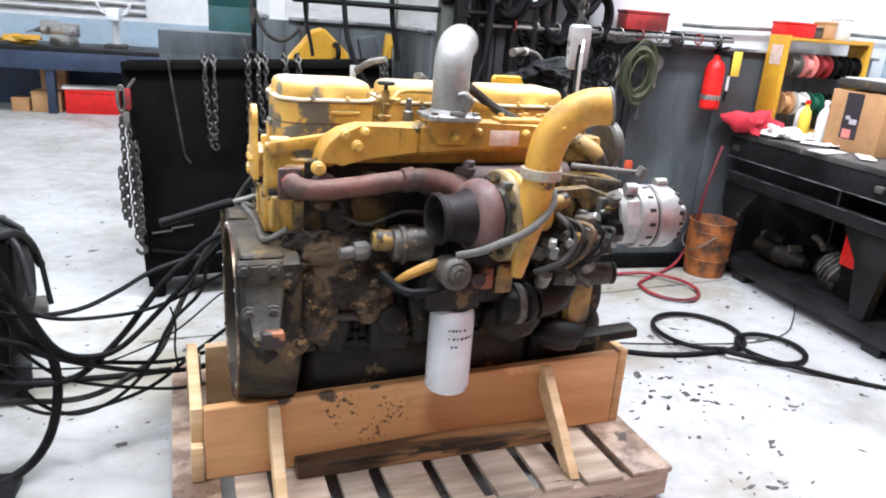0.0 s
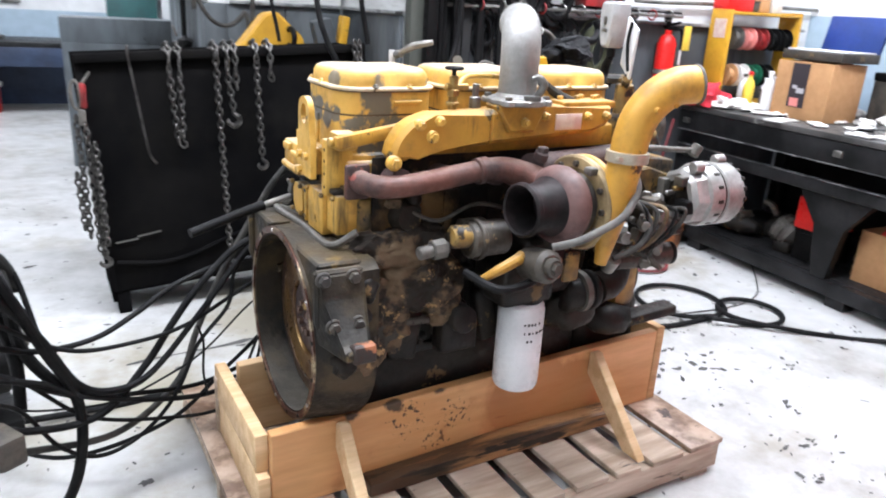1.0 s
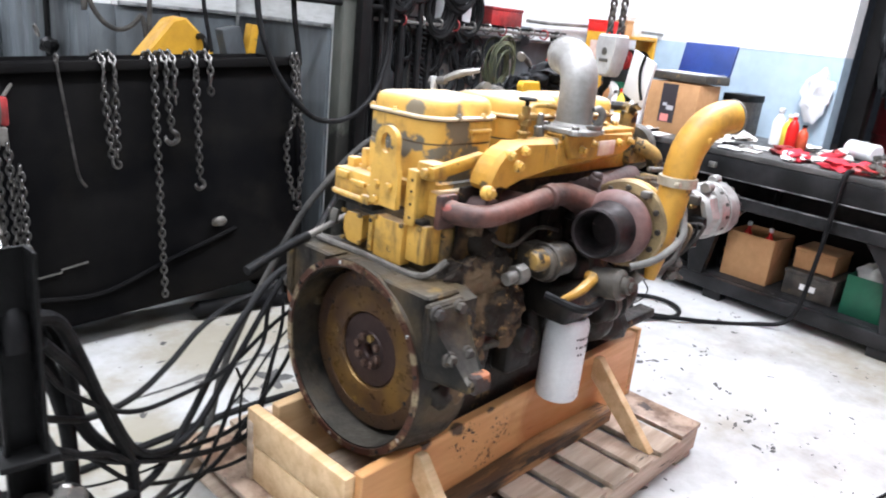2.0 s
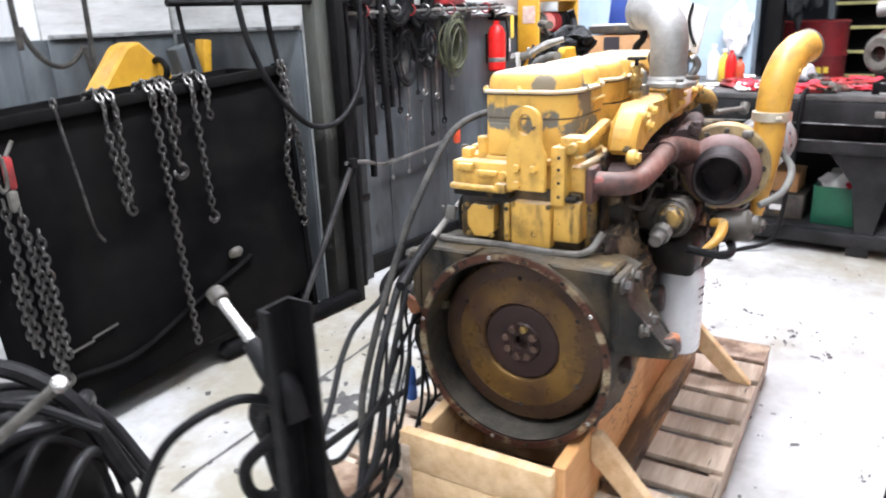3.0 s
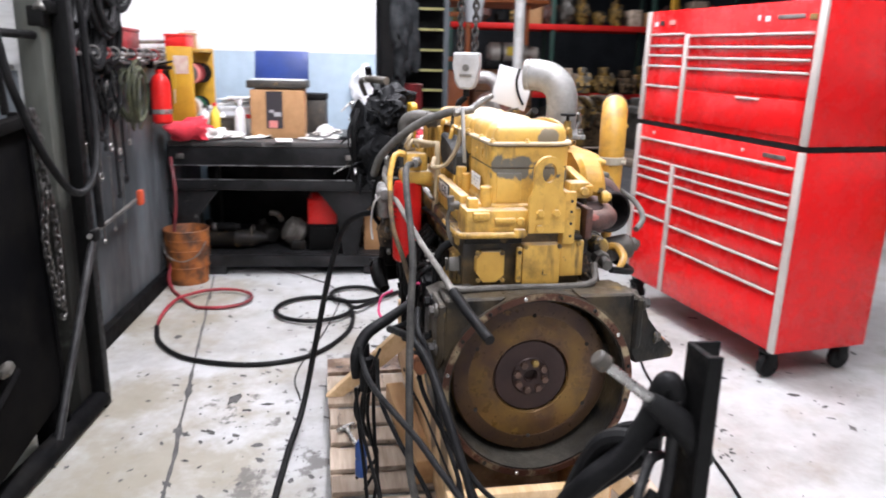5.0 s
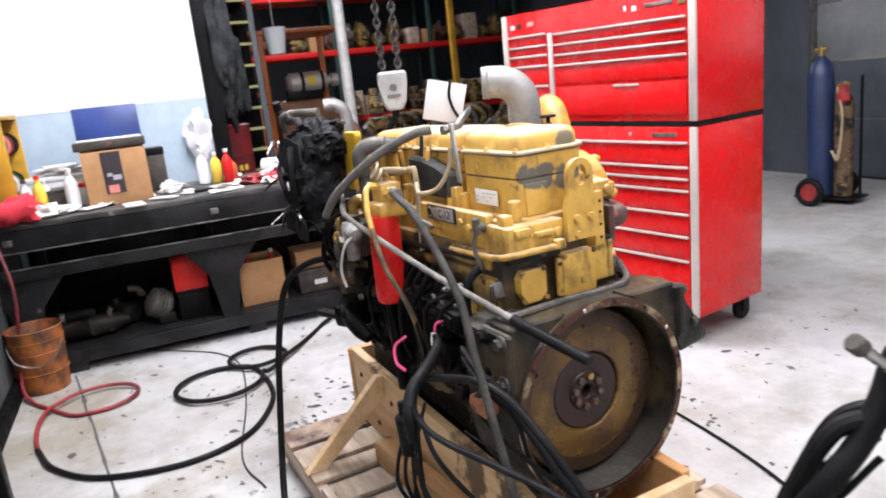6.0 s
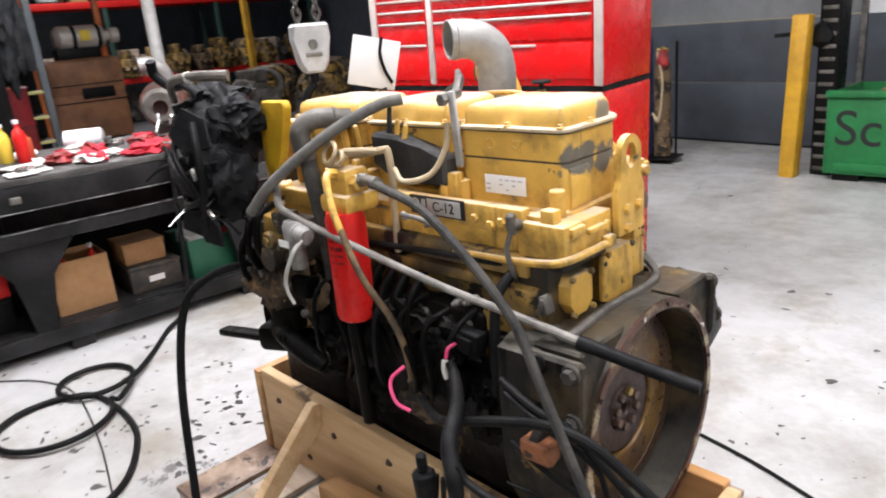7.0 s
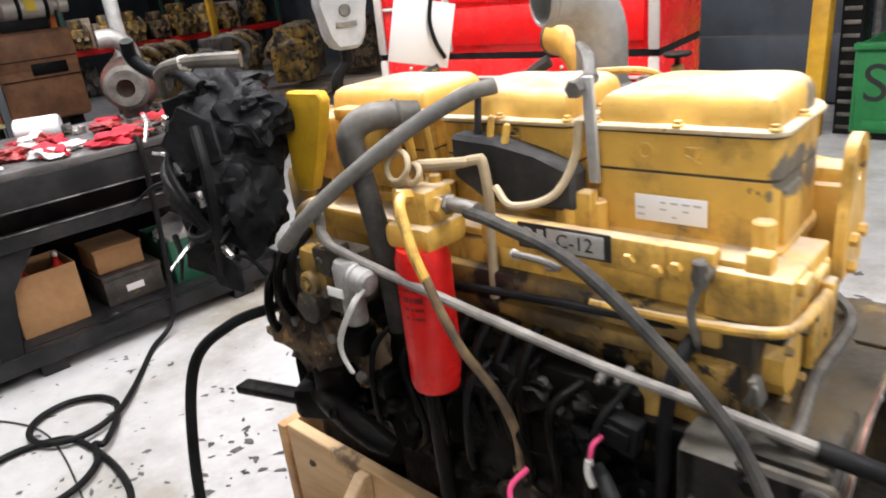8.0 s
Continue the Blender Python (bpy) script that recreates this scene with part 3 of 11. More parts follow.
for sx, sy, turn in ((1.0, -0.1, 0), (0.0, -2.6, 0), (-0.9, 6.0, 0), (3.2, 0.6, 90), (-2.9, 0.0, 90)):
    strip_light(sx, sy, turn)


def floor_marks():
    """Cracks along a floor joint and flakes where the paint has come off."""
    rng = random.Random(4)
    bm = bmesh.new()
    x0, y0, x1, y1 = -0.5, 1.06, 3.1, 1.62
    pts = []
    for i in range(60):
        f = i / 59
        pts.append((x0 + (x1 - x0) * f, y0 + (y1 - y0) * f + 0.012 * noise.noise(Vector((f * 14, 0, 0))), 0.0055 + 0.034 * max(0.0, noise.noise(Vector((f * 26, 3, 0)))) * (1.5 - f)))
    for a, b in zip(pts, pts[1:]):
        v = [bm.verts.new((a[0], a[1] - a[2], 0.0025)), bm.verts.new((b[0], b[1] - b[2], 0.0025)), bm.verts.new((b[0], b[1] + b[2], 0.0025)), bm.verts.new((a[0], a[1] + a[2], 0.0025))]
        bm.faces.new(v)
    bmesh.ops.remove_doubles(bm, verts=bm.verts, dist=1e-5)
    solo("floor_joint", bm, CHIP, "dark cracked joint across the painted floor", "floor joint", (0, 0, 0), kind="structure")
    bm = bmesh.new()

    def flake(x, y, r, z):
        n = rng.randint(9, 14)
        turn, st = rng.gauss(0.4, 0.7), rng.uniform(0.25, 0.7)
        vs = []
        for k in range(n):
            a = 2 * math.pi * k / n
            rr = r * rng.uniform(0.55, 1.2)
            px, py = rr * math.cos(a), rr * math.sin(a) * st
            vs.append(bm.verts.new((x + px * math.cos(turn) - py * math.sin(turn), y + px * math.sin(turn) + py * math.cos(turn), z)))
        bm.faces.new(vs)

    # bare patches in the walkway, the largest one lobed like a splash
    for x, y, r in ((1.13, 1.10, 0.066), (1.07, 0.94, 0.033), (0.98, 0.84, 0.023), (0.83, 1.14, 0.031), (0.71, 0.93, 0.033), (0.74, 0.81, 0.022), (0.59, 0.82, 0.014), (0.93, 0.67, 0.018), (0.74, 1.31, 0.022), (1.41, 1.57, 0.026), (0.55, 1.37, 0.012),
                    (1.69, 1.34, 0.020), (1.42, 0.99, 0.022), (0.74, 1.04, 0.018), (0.05, 0.87, 0.036), (0.14, 0.69, 0.036), (0.24, 1.39, 0.034), (0.21, 0.75, 0.022), (0.45, 1.21, 0.032), (0.33, 1.18, 0.036)):
        flake(x, y, r, 0.0024)
    vs = []
    for k in range(40):
        a = 2 * math.pi * k / 40
        rr = 0.062 * (1 + 0.38 * math.cos(5 * a + 0.6) + 0.22 * math.cos(3 * a) + 0.12 * rng.uniform(-1, 1))
        vs.append(bm.verts.new((0.245 + rr * (0.95 * math.cos(a) + 0.35 * math.sin(a)), 0.965 + rr * (1.15 * math.sin(a) - 0.1 * math.cos(a)), 0.0026)))
    bm.faces.new(vs)
    for x, y, r in ((0.75, -1.0, 0.035), (0.55, -0.95, 0.03), (0.8, -0.85, 0.03), (1.65, -0.55, 0.04), (1.72, -0.35, 0.05), (1.85, -0.4, 0.03), (2.0, -0.2, 0.03), (2.3, 0.1, 0.04), (1.94, 0.36, 0.06), (1.62, 0.42, 0.07), (1.72, 0.26, 0.06), (1.96, 0.17, 0.05), (1.55, 0.56, 0.05), (2.05, 0.58, 0.04), (2.8, 0.2, 0.05), (3.0, 0.24, 0.04)):
        for k in range(7):
            flake(x + rng.gauss(0, r * 0.9), y + rng.gauss(0, r * 0.9), r * rng.uniform(0.15, 0.55), 0.0021 + 0.0002 * k)
    for k in range(1700):
        if k % 3:
            cx, cy, sp = rng.choice(((0.8, 0.95, 0.5), (2.3, 0.9, 0.6), (0.9, -1.1, 0.8), (2.2, -1.2, 0.9), (0.2, 3.4, 1.2), (-1.0, 0.6, 0.7), (-1.2, 4.0, 1.5)))
            x, y = rng.gauss(cx, sp), rng.gauss(cy, sp)
        else:
            x, y = rng.uniform(-4, 6.2), rng.uniform(-5.5, 8)
        flake(x, y, min(0.034, 0.004 + 0.0075 * rng.expovariate(1)), 0.002 + 0.0004 * rng.random())
    solo("floor_flakes", bm, CHIP, "dark flakes where floor paint has worn off", "paint flakes", (0, 0, 0), kind="stuff")


floor_marks()


# ---- the diesel engine on its crate; x runs from the flywheel to the front ----
GRIMELINE = mat("dirty_seam", (0.10, 0.072, 0.038), (0.035, 0.028, 0.02), 16.0, 0.6)
DUSTBLACK = mat("dusty_black_cover", (0.022, 0.022, 0.022), (0.06, 0.058, 0.052), 6.0, 0.7, spec=0.3)
TANHOSE = mat("grimy_tan_hose", (0.20, 0.13, 0.06), (0.06, 0.042, 0.025), 14.0, 0.6)
RZ = 5.0
CZ = 0.612
eng = thing("diesel_engine", "yellow six-cylinder diesel engine, dusty above and oil-black below", "engine", (0, 0, 0), RZ)


def islands(bm):
    """The connected pieces of bm, largest first, as meshes of their own."""
    left, out = set(bm.verts), []
    while left:
        seed = left.pop()
        got, todo = {seed}, [seed]
        while todo:
            for e in todo.pop().link_edges:
                for v in e.verts:
                    if v in left:
                        left.discard(v)
                        got.add(v)
                        todo.append(v)
        out.append(got)
    if len(out) == 1:
        return [bm]
    size = lambda g: math.prod(max(v.co[i] for v in g) - min(v.co[i] for v in g) + 0.001 for i in range(3))
    made = []
    for g in sorted(out, key=size, reverse=True):
        b = bm.copy()
        b.verts.ensure_lookup_table()
        keep = {v.index for v in g}
        bmesh.ops.delete(b, geom=[v for v in b.verts if v.index not in keep], context="VERTS")
        made.append(b)
    bm.free()
    return made


PIECES = {"flywheel_housing": "cast_pad", "injection_side": "pump_casting", "valve_cover_base": "corner_boss", "intake_manifold": "casting_web", "front_branch": "exhaust_runner",
          "sensor": "sender_body", "cylinder_block": "cylinder_wall", "transfer_pump": "pump_casting", "pump_drive": "bracket", "front_gear_cover": "casting", "cylinder_head": "casting_boss",
          "fitting": "fitting", "rear_cover": "cover_step", "side_cover": "side_casting", "crusted_casting": "crust_lump", "front_pulley": "pulley_disc", "alternator_bracket": "bracket_arm",
          "thermostat_housing": "outlet_stub", "fuel_filter_head": "port", "drain_valve": "drain_pipe", "steel_line": "line", "gasket_seam": "gasket_seam", "return_line": "line", "harness": "lead", "air_governor": "valve",
          "wrapped_unit": "wrapped_bulge", "front_bracket": "bracket_root", "idler_pulley": "idler_hub", "side_ledge": "ledge", "filter_base": "base_casting", "air_pump": "pump_flange", "spacer": "pad", "sooty_side": "soot_rib"}


def ep(name, bm, material, label="", parent=None):
    if name not in PIECES:
        return part(name, bm, material, parent or eng, label)
    bm.verts.index_update()
    main, *rest = islands(bm)
    ob = part(name, main, material, parent or eng, label)
    for b in rest:
        part(PIECES[name], b, material, parent or ob)
    return ob


def flywheel_housing():
    # bell with a wide flat-topped back and a round mouth
    bm = bmesh.new()
    n = 64

    def thin(y):
        # the right flank is shallower than the left
        return 0.034 * min(1.0, max(0.0, -y / 0.2))

    ring_in, ring_mid, back = [], [], []
    for k in range(n):
        a = 2 * math.pi * k / n
        c, s = math.cos(a), math.sin(a)
        ring_in.append((-0.084, 0.281 * c, CZ + 0.281 * s))
        y, z = 0.345 * c, 0.325 * s
        if s > 0:
            k2 = max(abs(c) / 0.30, abs(s) / 0.262)
            y, z = c / k2, s / k2
            y, z = y * 0.96 + 0.012 * c, z
        else:
            y, z = 0.30 * c, 0.295 * s
        ring_mid.append((-0.03, 0.5 * (0.281 * c + y), CZ + 0.5 * (0.281 * s + z)))
        back.append((0.02, y, CZ + z))
    rows = [[bm.verts.new((-0.084, 0.256 * math.cos(2 * math.pi * k / n), CZ + 0.256 * math.sin(2 * math.pi * k / n))) for k in range(n)]]
    for r in (ring_in, ring_mid, back, [(0.115 - thin(y), y, z) for _, y, z in back], [(0.125 - thin(y), 0.93 * y, CZ + 0.93 * (z - CZ)) for _, y, z in back]):
        rows.append([bm.verts.new(v) for v in r])
    rows.append([bm.verts.new((0.125 - thin(0.24 * math.cos(2 * math.pi * k / n)), 0.24 * math.cos(2 * math.pi * k / n), CZ + 0.24 * math.sin(2 * math.pi * k / n))) for k in range(n)])
    rows.append([bm.verts.new((0.07, 0.256 * math.cos(2 * math.pi * k / n), CZ + 0.256 * math.sin(2 * math.pi * k / n))) for k in range(n)])
    rows.append(rows[0])
    for a, b in zip(rows, rows[1:]):
        for k in range(n):
            m = (k + 1) % n
            bm.faces.new((a[k], a[m], b[m], b[k]))
    # cast ribs and pad blocks on both flanks
    for sd in (-1, 1):
        add_prism(bm, [(0.10, 0.880), (0.272, 0.880), (0.278, 0.70), (0.266, 0.70), (0.250, 0.735), (0.20, 0.805), (0.14, 0.852)], 0.12, Matrix.Translation((-0.078, 0, 0)) @ Matrix(((0, 0, 1, 0), (sd, 0, 0, 0), (0, 1, 0, 0), (0, 0, 0, 1))), 0.006)
        add_box(bm, (0.065 if sd > 0 else 0.048, sd * 0.24, 0.58), (0.10 if sd > 0 else 0.075, 0.07, 0.24), 0.03)
        add_box(bm, (0.02, sd * 0.16, 0.868), (0.012, 0.14, 0.024), 0.005)
    add_box(bm, (0.04, 0, 0.862), (0.13, 0.44, 0.035), 0.010)
    h = ep("flywheel_housing", bm, HOUSING, "black grimy cast flywheel housing")
    bm = bmesh.new()
    add_lathe(bm, [(0.261, 0.0), (0.261, -0.005), (0.2795, -0.005), (0.2795, 0.0)], (-0.0845, 0, CZ), (1, 0, CZ), 72)
    rim = ep("rim", bm, RIMRUST, "rusty machined rim with bolt holes", h)
    for k in range(16):
        a = 2 * math.pi * (k + 0.5) / 16
        bm = bmesh.new()
        add_cyl(bm, (-0.0925, 0.2705 * math.cos(a), CZ + 0.2705 * math.sin(a)), (-0.0885, 0.2705 * math.cos(a), CZ + 0.2705 * math.sin(a)), 0.006, seg=10, bev=0.001)
        ep("bolt_hole", bm, BRIGHT if k % 3 == 0 else OIL, "", h)
    for sd in (-1, 1):
        bm = bmesh.new()
        add_prism(bm, [(-0.068, 0.075), (0.062, 0.075), (0.070, -0.06), (0.045, -0.12), (0.012, -0.155), (-0.035, -0.12), (-0.066, -0.07)], 0.024, Matrix.Translation((-0.025, sd * 0.285 + 0.012, 0.795)) @ pose(0, 0, 0, 90, 0, 0), 0.007)
        pad = ep("mount_plate", bm, HOUSING, "black mounting plate", h)
        for dx in (-0.042, 0.038):
            for dz in (0.052, -0.055):
                bm = bmesh.new()
                yb = sd * 0.294 if sd > 0 or dz > 0 else -0.342
                add_cyl(bm, (-0.03 + dx * (1 if dz > 0 or sd > 0 else 0.8), yb, 0.797 + dz), (-0.03 + dx * (1 if dz > 0 or sd > 0 else 0.8), yb + sd * 0.010, 0.797 + dz), 0.021, seg=16)
                add_hex(bm, (-0.03 + dx * (1 if dz > 0 or sd > 0 else 0.8), yb + sd * 0.009, 0.797 + dz), (0, sd, 0), 0.015, 0.015)
                ep("bolt", bm, CAPGREY if sd < 0 or dx < 0 else BLACKSAT, "", h)
        if sd < 0:
            # oily crust round the plate
            for k, (lx, lz, r) in enumerate(((0.03, 0.72, 0.045), (0.05, 0.62, 0.055), (-0.01, 0.60, 0.035), (0.05, 0.80, 0.03))):
                bm = bmesh.new()
                add_lump(bm, (lx, -0.285, lz), (r, 0.026, r * 1.15), 70 + k, 3, 0.35)
                ep("crust_lump", bm, OILBROWN if k == 1 else OIL, "", h)
        # strut down to a broken foot
        bm = bmesh.new()
        add_prism(bm, [(0.27, 0.79), (0.30, 0.80), (0.405, 0.70), (0.405, 0.672), (0.285, 0.672), (0.285, 0.70), (0.325, 0.702), (0.285, 0.738)], 0.026 if sd > 0 else 0.085, Matrix.Translation((-0.02 if sd > 0 else -0.06, 0 if sd < 0 else -0.055, 0)) @ Matrix(((0, 0, 1, 0), (sd, 0, 0, 0), (0, 1, 0, 0), (0, 0, 0, 1))), 0.004)
        if sd < 0:
            bm.free()
            # solid wedge that narrows to its foot
            bm = bmesh.new()
            add_prism(bm, [(0.268, 0.868), (0.300, 0.862), (0.312, 0.80), (0.392, 0.704), (0.418, 0.700), (0.418, 0.672), (0.285, 0.668), (0.268, 0.70)], 0.12, Matrix.Translation((-0.083, 0, 0)) @ Matrix(((0, 0, 1, 0), (-1, 0, 0, 0), (0, 1, 0, 0), (0, 0, 0, 1))), 0.007)
            for v in bm.verts:
                f = min(1.0, max(0.0, (-v.co.y - 0.305) / 0.10))
                v.co.x = -0.023 + (v.co.x + 0.023) * (1 - 0.42 * f)
        ep("mount_strut", bm, HOUSING, "black cast strut", h)
        bm = bmesh.new()
        add_prism(bm, [(0.388, 0.712), (0.416, 0.714), (0.423, 0.690), (0.423, 0.664), (0.375, 0.664), (0.380, 0.690)] if sd < 0 else [(0.355, 0.70), (0.408, 0.702), (0.410, 0.672), (0.395, 0.645), (0.36, 0.655)], 0.062 if sd < 0 else 0.07, Matrix.Translation((-0.040 if sd < 0 else -0.045, 0 if sd < 0 else -0.055, 0)) @ Matrix(((0, 0, 1, 0), (sd, 0, 0, 0), (0, 1, 0, 0), (0, 0, 0, 1))), 0.006)
        ep("mount_foot", bm, RUSTFOOT, "broken rusty mounting foot", h)


RUSTFOOT = mat("fresh_rust_break", (0.30, 0.11, 0.045), (0.02, 0.016, 0.014), 14.0, 0.6, lo=0.47, hi=0.53)


FLYBAND = mat("brown_flywheel_band", (0.06, 0.034, 0.026), (0.10, 0.058, 0.028), 9.0, 0.36, 0.5, spots=((0.15, 0.085, 0.03), 14, 0.64))
HUBBOLT = mat("worn_hub_bolt", (0.16, 0.10, 0.075), (0.08, 0.05, 0.04), 20.0, 0.4, 0.5)


def flywheel():
    bm = bmesh.new()
    add_lathe(bm, [(0.238, 0.075), (0.238, 0.012), (0.232, 0.004), (0.205, 0.0), (0.116, 0.0), (0.112, 0.006), (0.112, 0.03), (0.0, 0.03)], (-0.012, 0, CZ), (1, 0, CZ), 72)
    w = ep("flywheel", bm, FLYW, "rust-stained flywheel face")
    bm = bmesh.new()
    add_lathe(bm, [(0.111, 0.02), (0.111, 0.004), (0.106, 0.0), (0.058, 0.0), (0.054, -0.004), (0.022, -0.004), (0.018, 0.002), (0.018, 0.02), (0, 0.02)], (-0.005, 0, CZ), (1, 0, CZ), 56)
    ep("hub", bm, FLYHUB, "dark brown hub", w)
    bm = bmesh.new()
    add_lathe(bm, [(0.188, 0.003), (0.190, -0.0012), (0.2045, -0.0012), (0.2318, 0.003), (0.236, 0.012)], (-0.012, 0, CZ), (1, 0, CZ), 72)
    ep("outer_band", bm, FLYBAND, "purple-brown outer band", w)
    for k in range(8):
        a = 2 * math.pi * (k + 0.3) / 8
        bm = bmesh.new()
        p = (-0.009, 0.043 * math.cos(a), CZ + 0.043 * math.sin(a))
        add_hex(bm, p, (-1, 0, 0), 0.0115, 0.012)
        ep("bolt", bm, BRASS if k == 2 else HUBBOLT, "", w)
    for k in range(6):
        a = 2 * math.pi * (k + 0.5) / 6
        bm = bmesh.new()
        add_cyl(bm, (-0.0135, 0.19 * math.cos(a), CZ + 0.19 * math.sin(a)), (-0.0118, 0.19 * math.cos(a), CZ + 0.19 * math.sin(a)), 0.006, seg=10, bev=0)
        ep("hole", bm, OIL, "", w)


# near-black that holds soot and the shade below the intake trunk
SOOTSHADE = mat("soot_and_shade_iron", (0.008, 0.007, 0.006), (0.022, 0.015, 0.010), 6.0, 0.6, bump=0.4, spots=((0.14, 0.075, 0.022), 4.5, 0.63), spec=0.15)
worn(SOOTSHADE, ((0.27, -0.18, 0.985, 0.15), (0.20, -0.18, 0.90, 0.12)), (0.15, 0.085, 0.032), 7.0, 0.62, 0.78, 0.9)


OILBROWNPLATE = mat("oil_stained_yellow", (0.13, 0.082, 0.028), (0.02, 0.016, 0.011), 8.0, 0.5, lo=0.42, hi=0.58, spots=((0.30, 0.19, 0.05), 11, 0.66))


def block_and_pan():
    bm = bmesh.new()
    add_box(bm, (0.57, 0.0, 0.70), (0.92, 0.36, 0.34), 0.02)
    for k in range(6):
        x = 0.20 + 0.155 * k
        for sd in (-1, 1):
            add_cyl(bm, (x, sd * 0.135, 0.56), (x, sd * 0.135, 0.86), 0.065, seg=16, bev=0.02)
            add_box(bm, (x + 0.075, sd * 0.175, 0.68), (0.018, 0.03, 0.28), 0.005)
    ep("cylinder_block", bm, OIL, "oil-black cast cylinder block")
    bm = bmesh.new()
    add_box(bm, (0.56, 0.0, 0.935), (0.96, 0.33, 0.14), 0.015)
    for k in range(6):
        add_cyl(bm, (0.20 + 0.155 * k, -0.165, 0.93), (0.20 + 0.155 * k, -0.175, 0.93), 0.036, seg=16)
    ep("upper_block", bm, YELGRIME, "grimy yellow upper block")
    bm = bmesh.new()
    add_box(bm, (0.52, 0.0, 0.40), (0.80, 0.30, 0.30), 0.04)
    add_box(bm, (0.52, 0.0, 0.545), (0.90, 0.38, 0.03), 0.006)
    pan = ep("oil_pan", bm, OIL, "oil-soaked black sump")
    for k in range(9):
        for sd in (-1, 1):
            bm = bmesh.new()
            add_hex(bm, (0.12 + 0.1 * k, sd * 0.18, 0.56), (0, 0, 1), 0.010, 0.012)
            ep("bolt", bm, OIL, "", pan)
    # the rear of the block: yellow steps above the bell housing
    bm = bmesh.new()
    add_box(bm, (0.06, -0.019, 0.946), (0.10, 0.112, 0.118), 0.005)
    add_box(bm, (0.066, -0.113, 0.960), (0.088, 0.072, 0.108), 0.006)
    add_box(bm, (0.013, 0.048, 0.948), (0.016, 0.016, 0.104), 0.005)
    cov = ep("rear_cover", bm, YELLOW, "yellow rear timing cover")
    bm = bmesh.new()
    add_loft(bm, [([(0.130 + 0.040 * c, 0.942 + 0.044 * d) for c, d in ((-1, -0.55), (-0.45, -1), (0.5, -1), (1, -0.35), (1, 0.55), (0.6, 1), (-1, 1))], z) for z in (0.0, 0.060)])
    bmesh.ops.transform(bm, matrix=Matrix(((0, 0, 1, 0.014), (1, 0, 0, 0), (0, 1, 0, 0), (0, 0, 0, 1))), verts=bm.verts)
    ep("rear_cap", bm, YELLOW, "yellow rear inspection cap", cov)
    bm = bmesh.new()
    add_box(bm, (0.0095, -0.024, 0.925), (0.003, 0.004, 0.018), 0.001)
    add_box(bm, (0.0095, -0.030, 0.917), (0.003, 0.016, 0.003), 0.001)
    ep("cast_mark", bm, YELGRIME, "", cov)
    for y, z in ((0.168, 0.985), (0.095, 0.905), (0.165, 0.905), (0.098, 0.985), (0.048, 0.985), (0.048, 0.910), (-0.070, 1.0), (0.03, 1.0), (-0.13, 1.005)):
        bm = bmesh.new()
        add_hex(bm, (0.022 if y < -0.1 else 0.014, y, z), (-1, 0, 0), 0.007, 0.010)
        ep("bolt", bm, YELGRIME, "", cov)
    bm = bmesh.new()
    add_box(bm, (0.085, 0.03, 0.955), (0.08, 0.35, 0.16), 0.006)
    ep("rear_plate", bm, OILBROWNPLATE, "oil-stained rear plate behind the covers")
    bm = bmesh.new()
    add_box(bm, (0.062, 0.125, 1.022), (0.112, 0.165, 0.022), 0.004)
    add_box(bm, (0.066, -0.110, 1.022), (0.100, 0.06, 0.014), 0.004)
    ep("gasket_seam", bm, OIL, "black oily gasket seam")
    # stained casting at the left rear of the block
    bm = bmesh.new()
    add_box(bm, (0.130, 0.185, 0.835), (0.14, 0.06, 0.27), 0.014)
    add_box(bm, (0.105, 0.212, 0.92), (0.06, 0.03, 0.09), 0.008)
    add_box(bm, (0.190, 0.205, 0.80), (0.035, 0.05, 0.20), 0.010, ry=5)
    add_cyl(bm, (0.115, 0.20, 0.77), (0.115, 0.232, 0.77), 0.026, seg=16)
    ep("flank_casting", bm, YELGRIME, "oil-stained yellow casting")
    # black plate put in for shade under the trunk and soot, with a rusty patch
    bm = bmesh.new()
    add_box(bm, (0.555, -0.176, 0.99), (0.89, 0.014, 0.26), 0.004)
    for k in range(6):
        add_box(bm, (0.20 + 0.15 * k, -0.186, 0.95), (0.05, 0.014, 0.14), 0.005)
    ep("sooty_side", bm, SOOTSHADE, "engine side blackened for soot and the shade under the trunk, brown stains")
    bm = bmesh.new()
    add_box(bm, (1.08, 0.015, 0.42), (0.30, 0.30, 0.28), 0.05)
    ep("front_sump", bm, OIL, "oil-black front end of the sump")
    # crusted casting on the exhaust side
    bm = bmesh.new()
    add_lump(bm, (0.25, -0.20, 0.76), (0.13, 0.07, 0.10), 3, 5, 0.30)
    add_lump(bm, (0.15, -0.205, 0.70), (0.09, 0.055, 0.12), 5, 5, 0.30)
    add_lump(bm, (0.20, -0.19, 0.86), (0.16, 0.05, 0.075), 7, 5, 0.28)
    add_lump(bm, (0.31, -0.215, 0.70), (0.07, 0.05, 0.07), 9, 4, 0.3)
    for v in bm.verts:
        v.co += Vector((0, 1, 0.3)) * (0.010 * noise.noise(v.co * 38) + 0.006 * noise.noise(v.co * 90))
    ep("crusted_casting", bm, OILBROWN, "brown crust of baked oil and dirt")
    bm = bmesh.new()
    add_box(bm, (0.36, -0.235, 0.60), (0.12, 0.07, 0.10), 0.012)
    add_cyl(bm, (0.36, -0.22, 0.65), (0.36, -0.29, 0.66), 0.045, 0.04)
    add_box(bm, (0.20, -0.215, 0.62), (0.09, 0.05, 0.16), 0.015, ry=10)
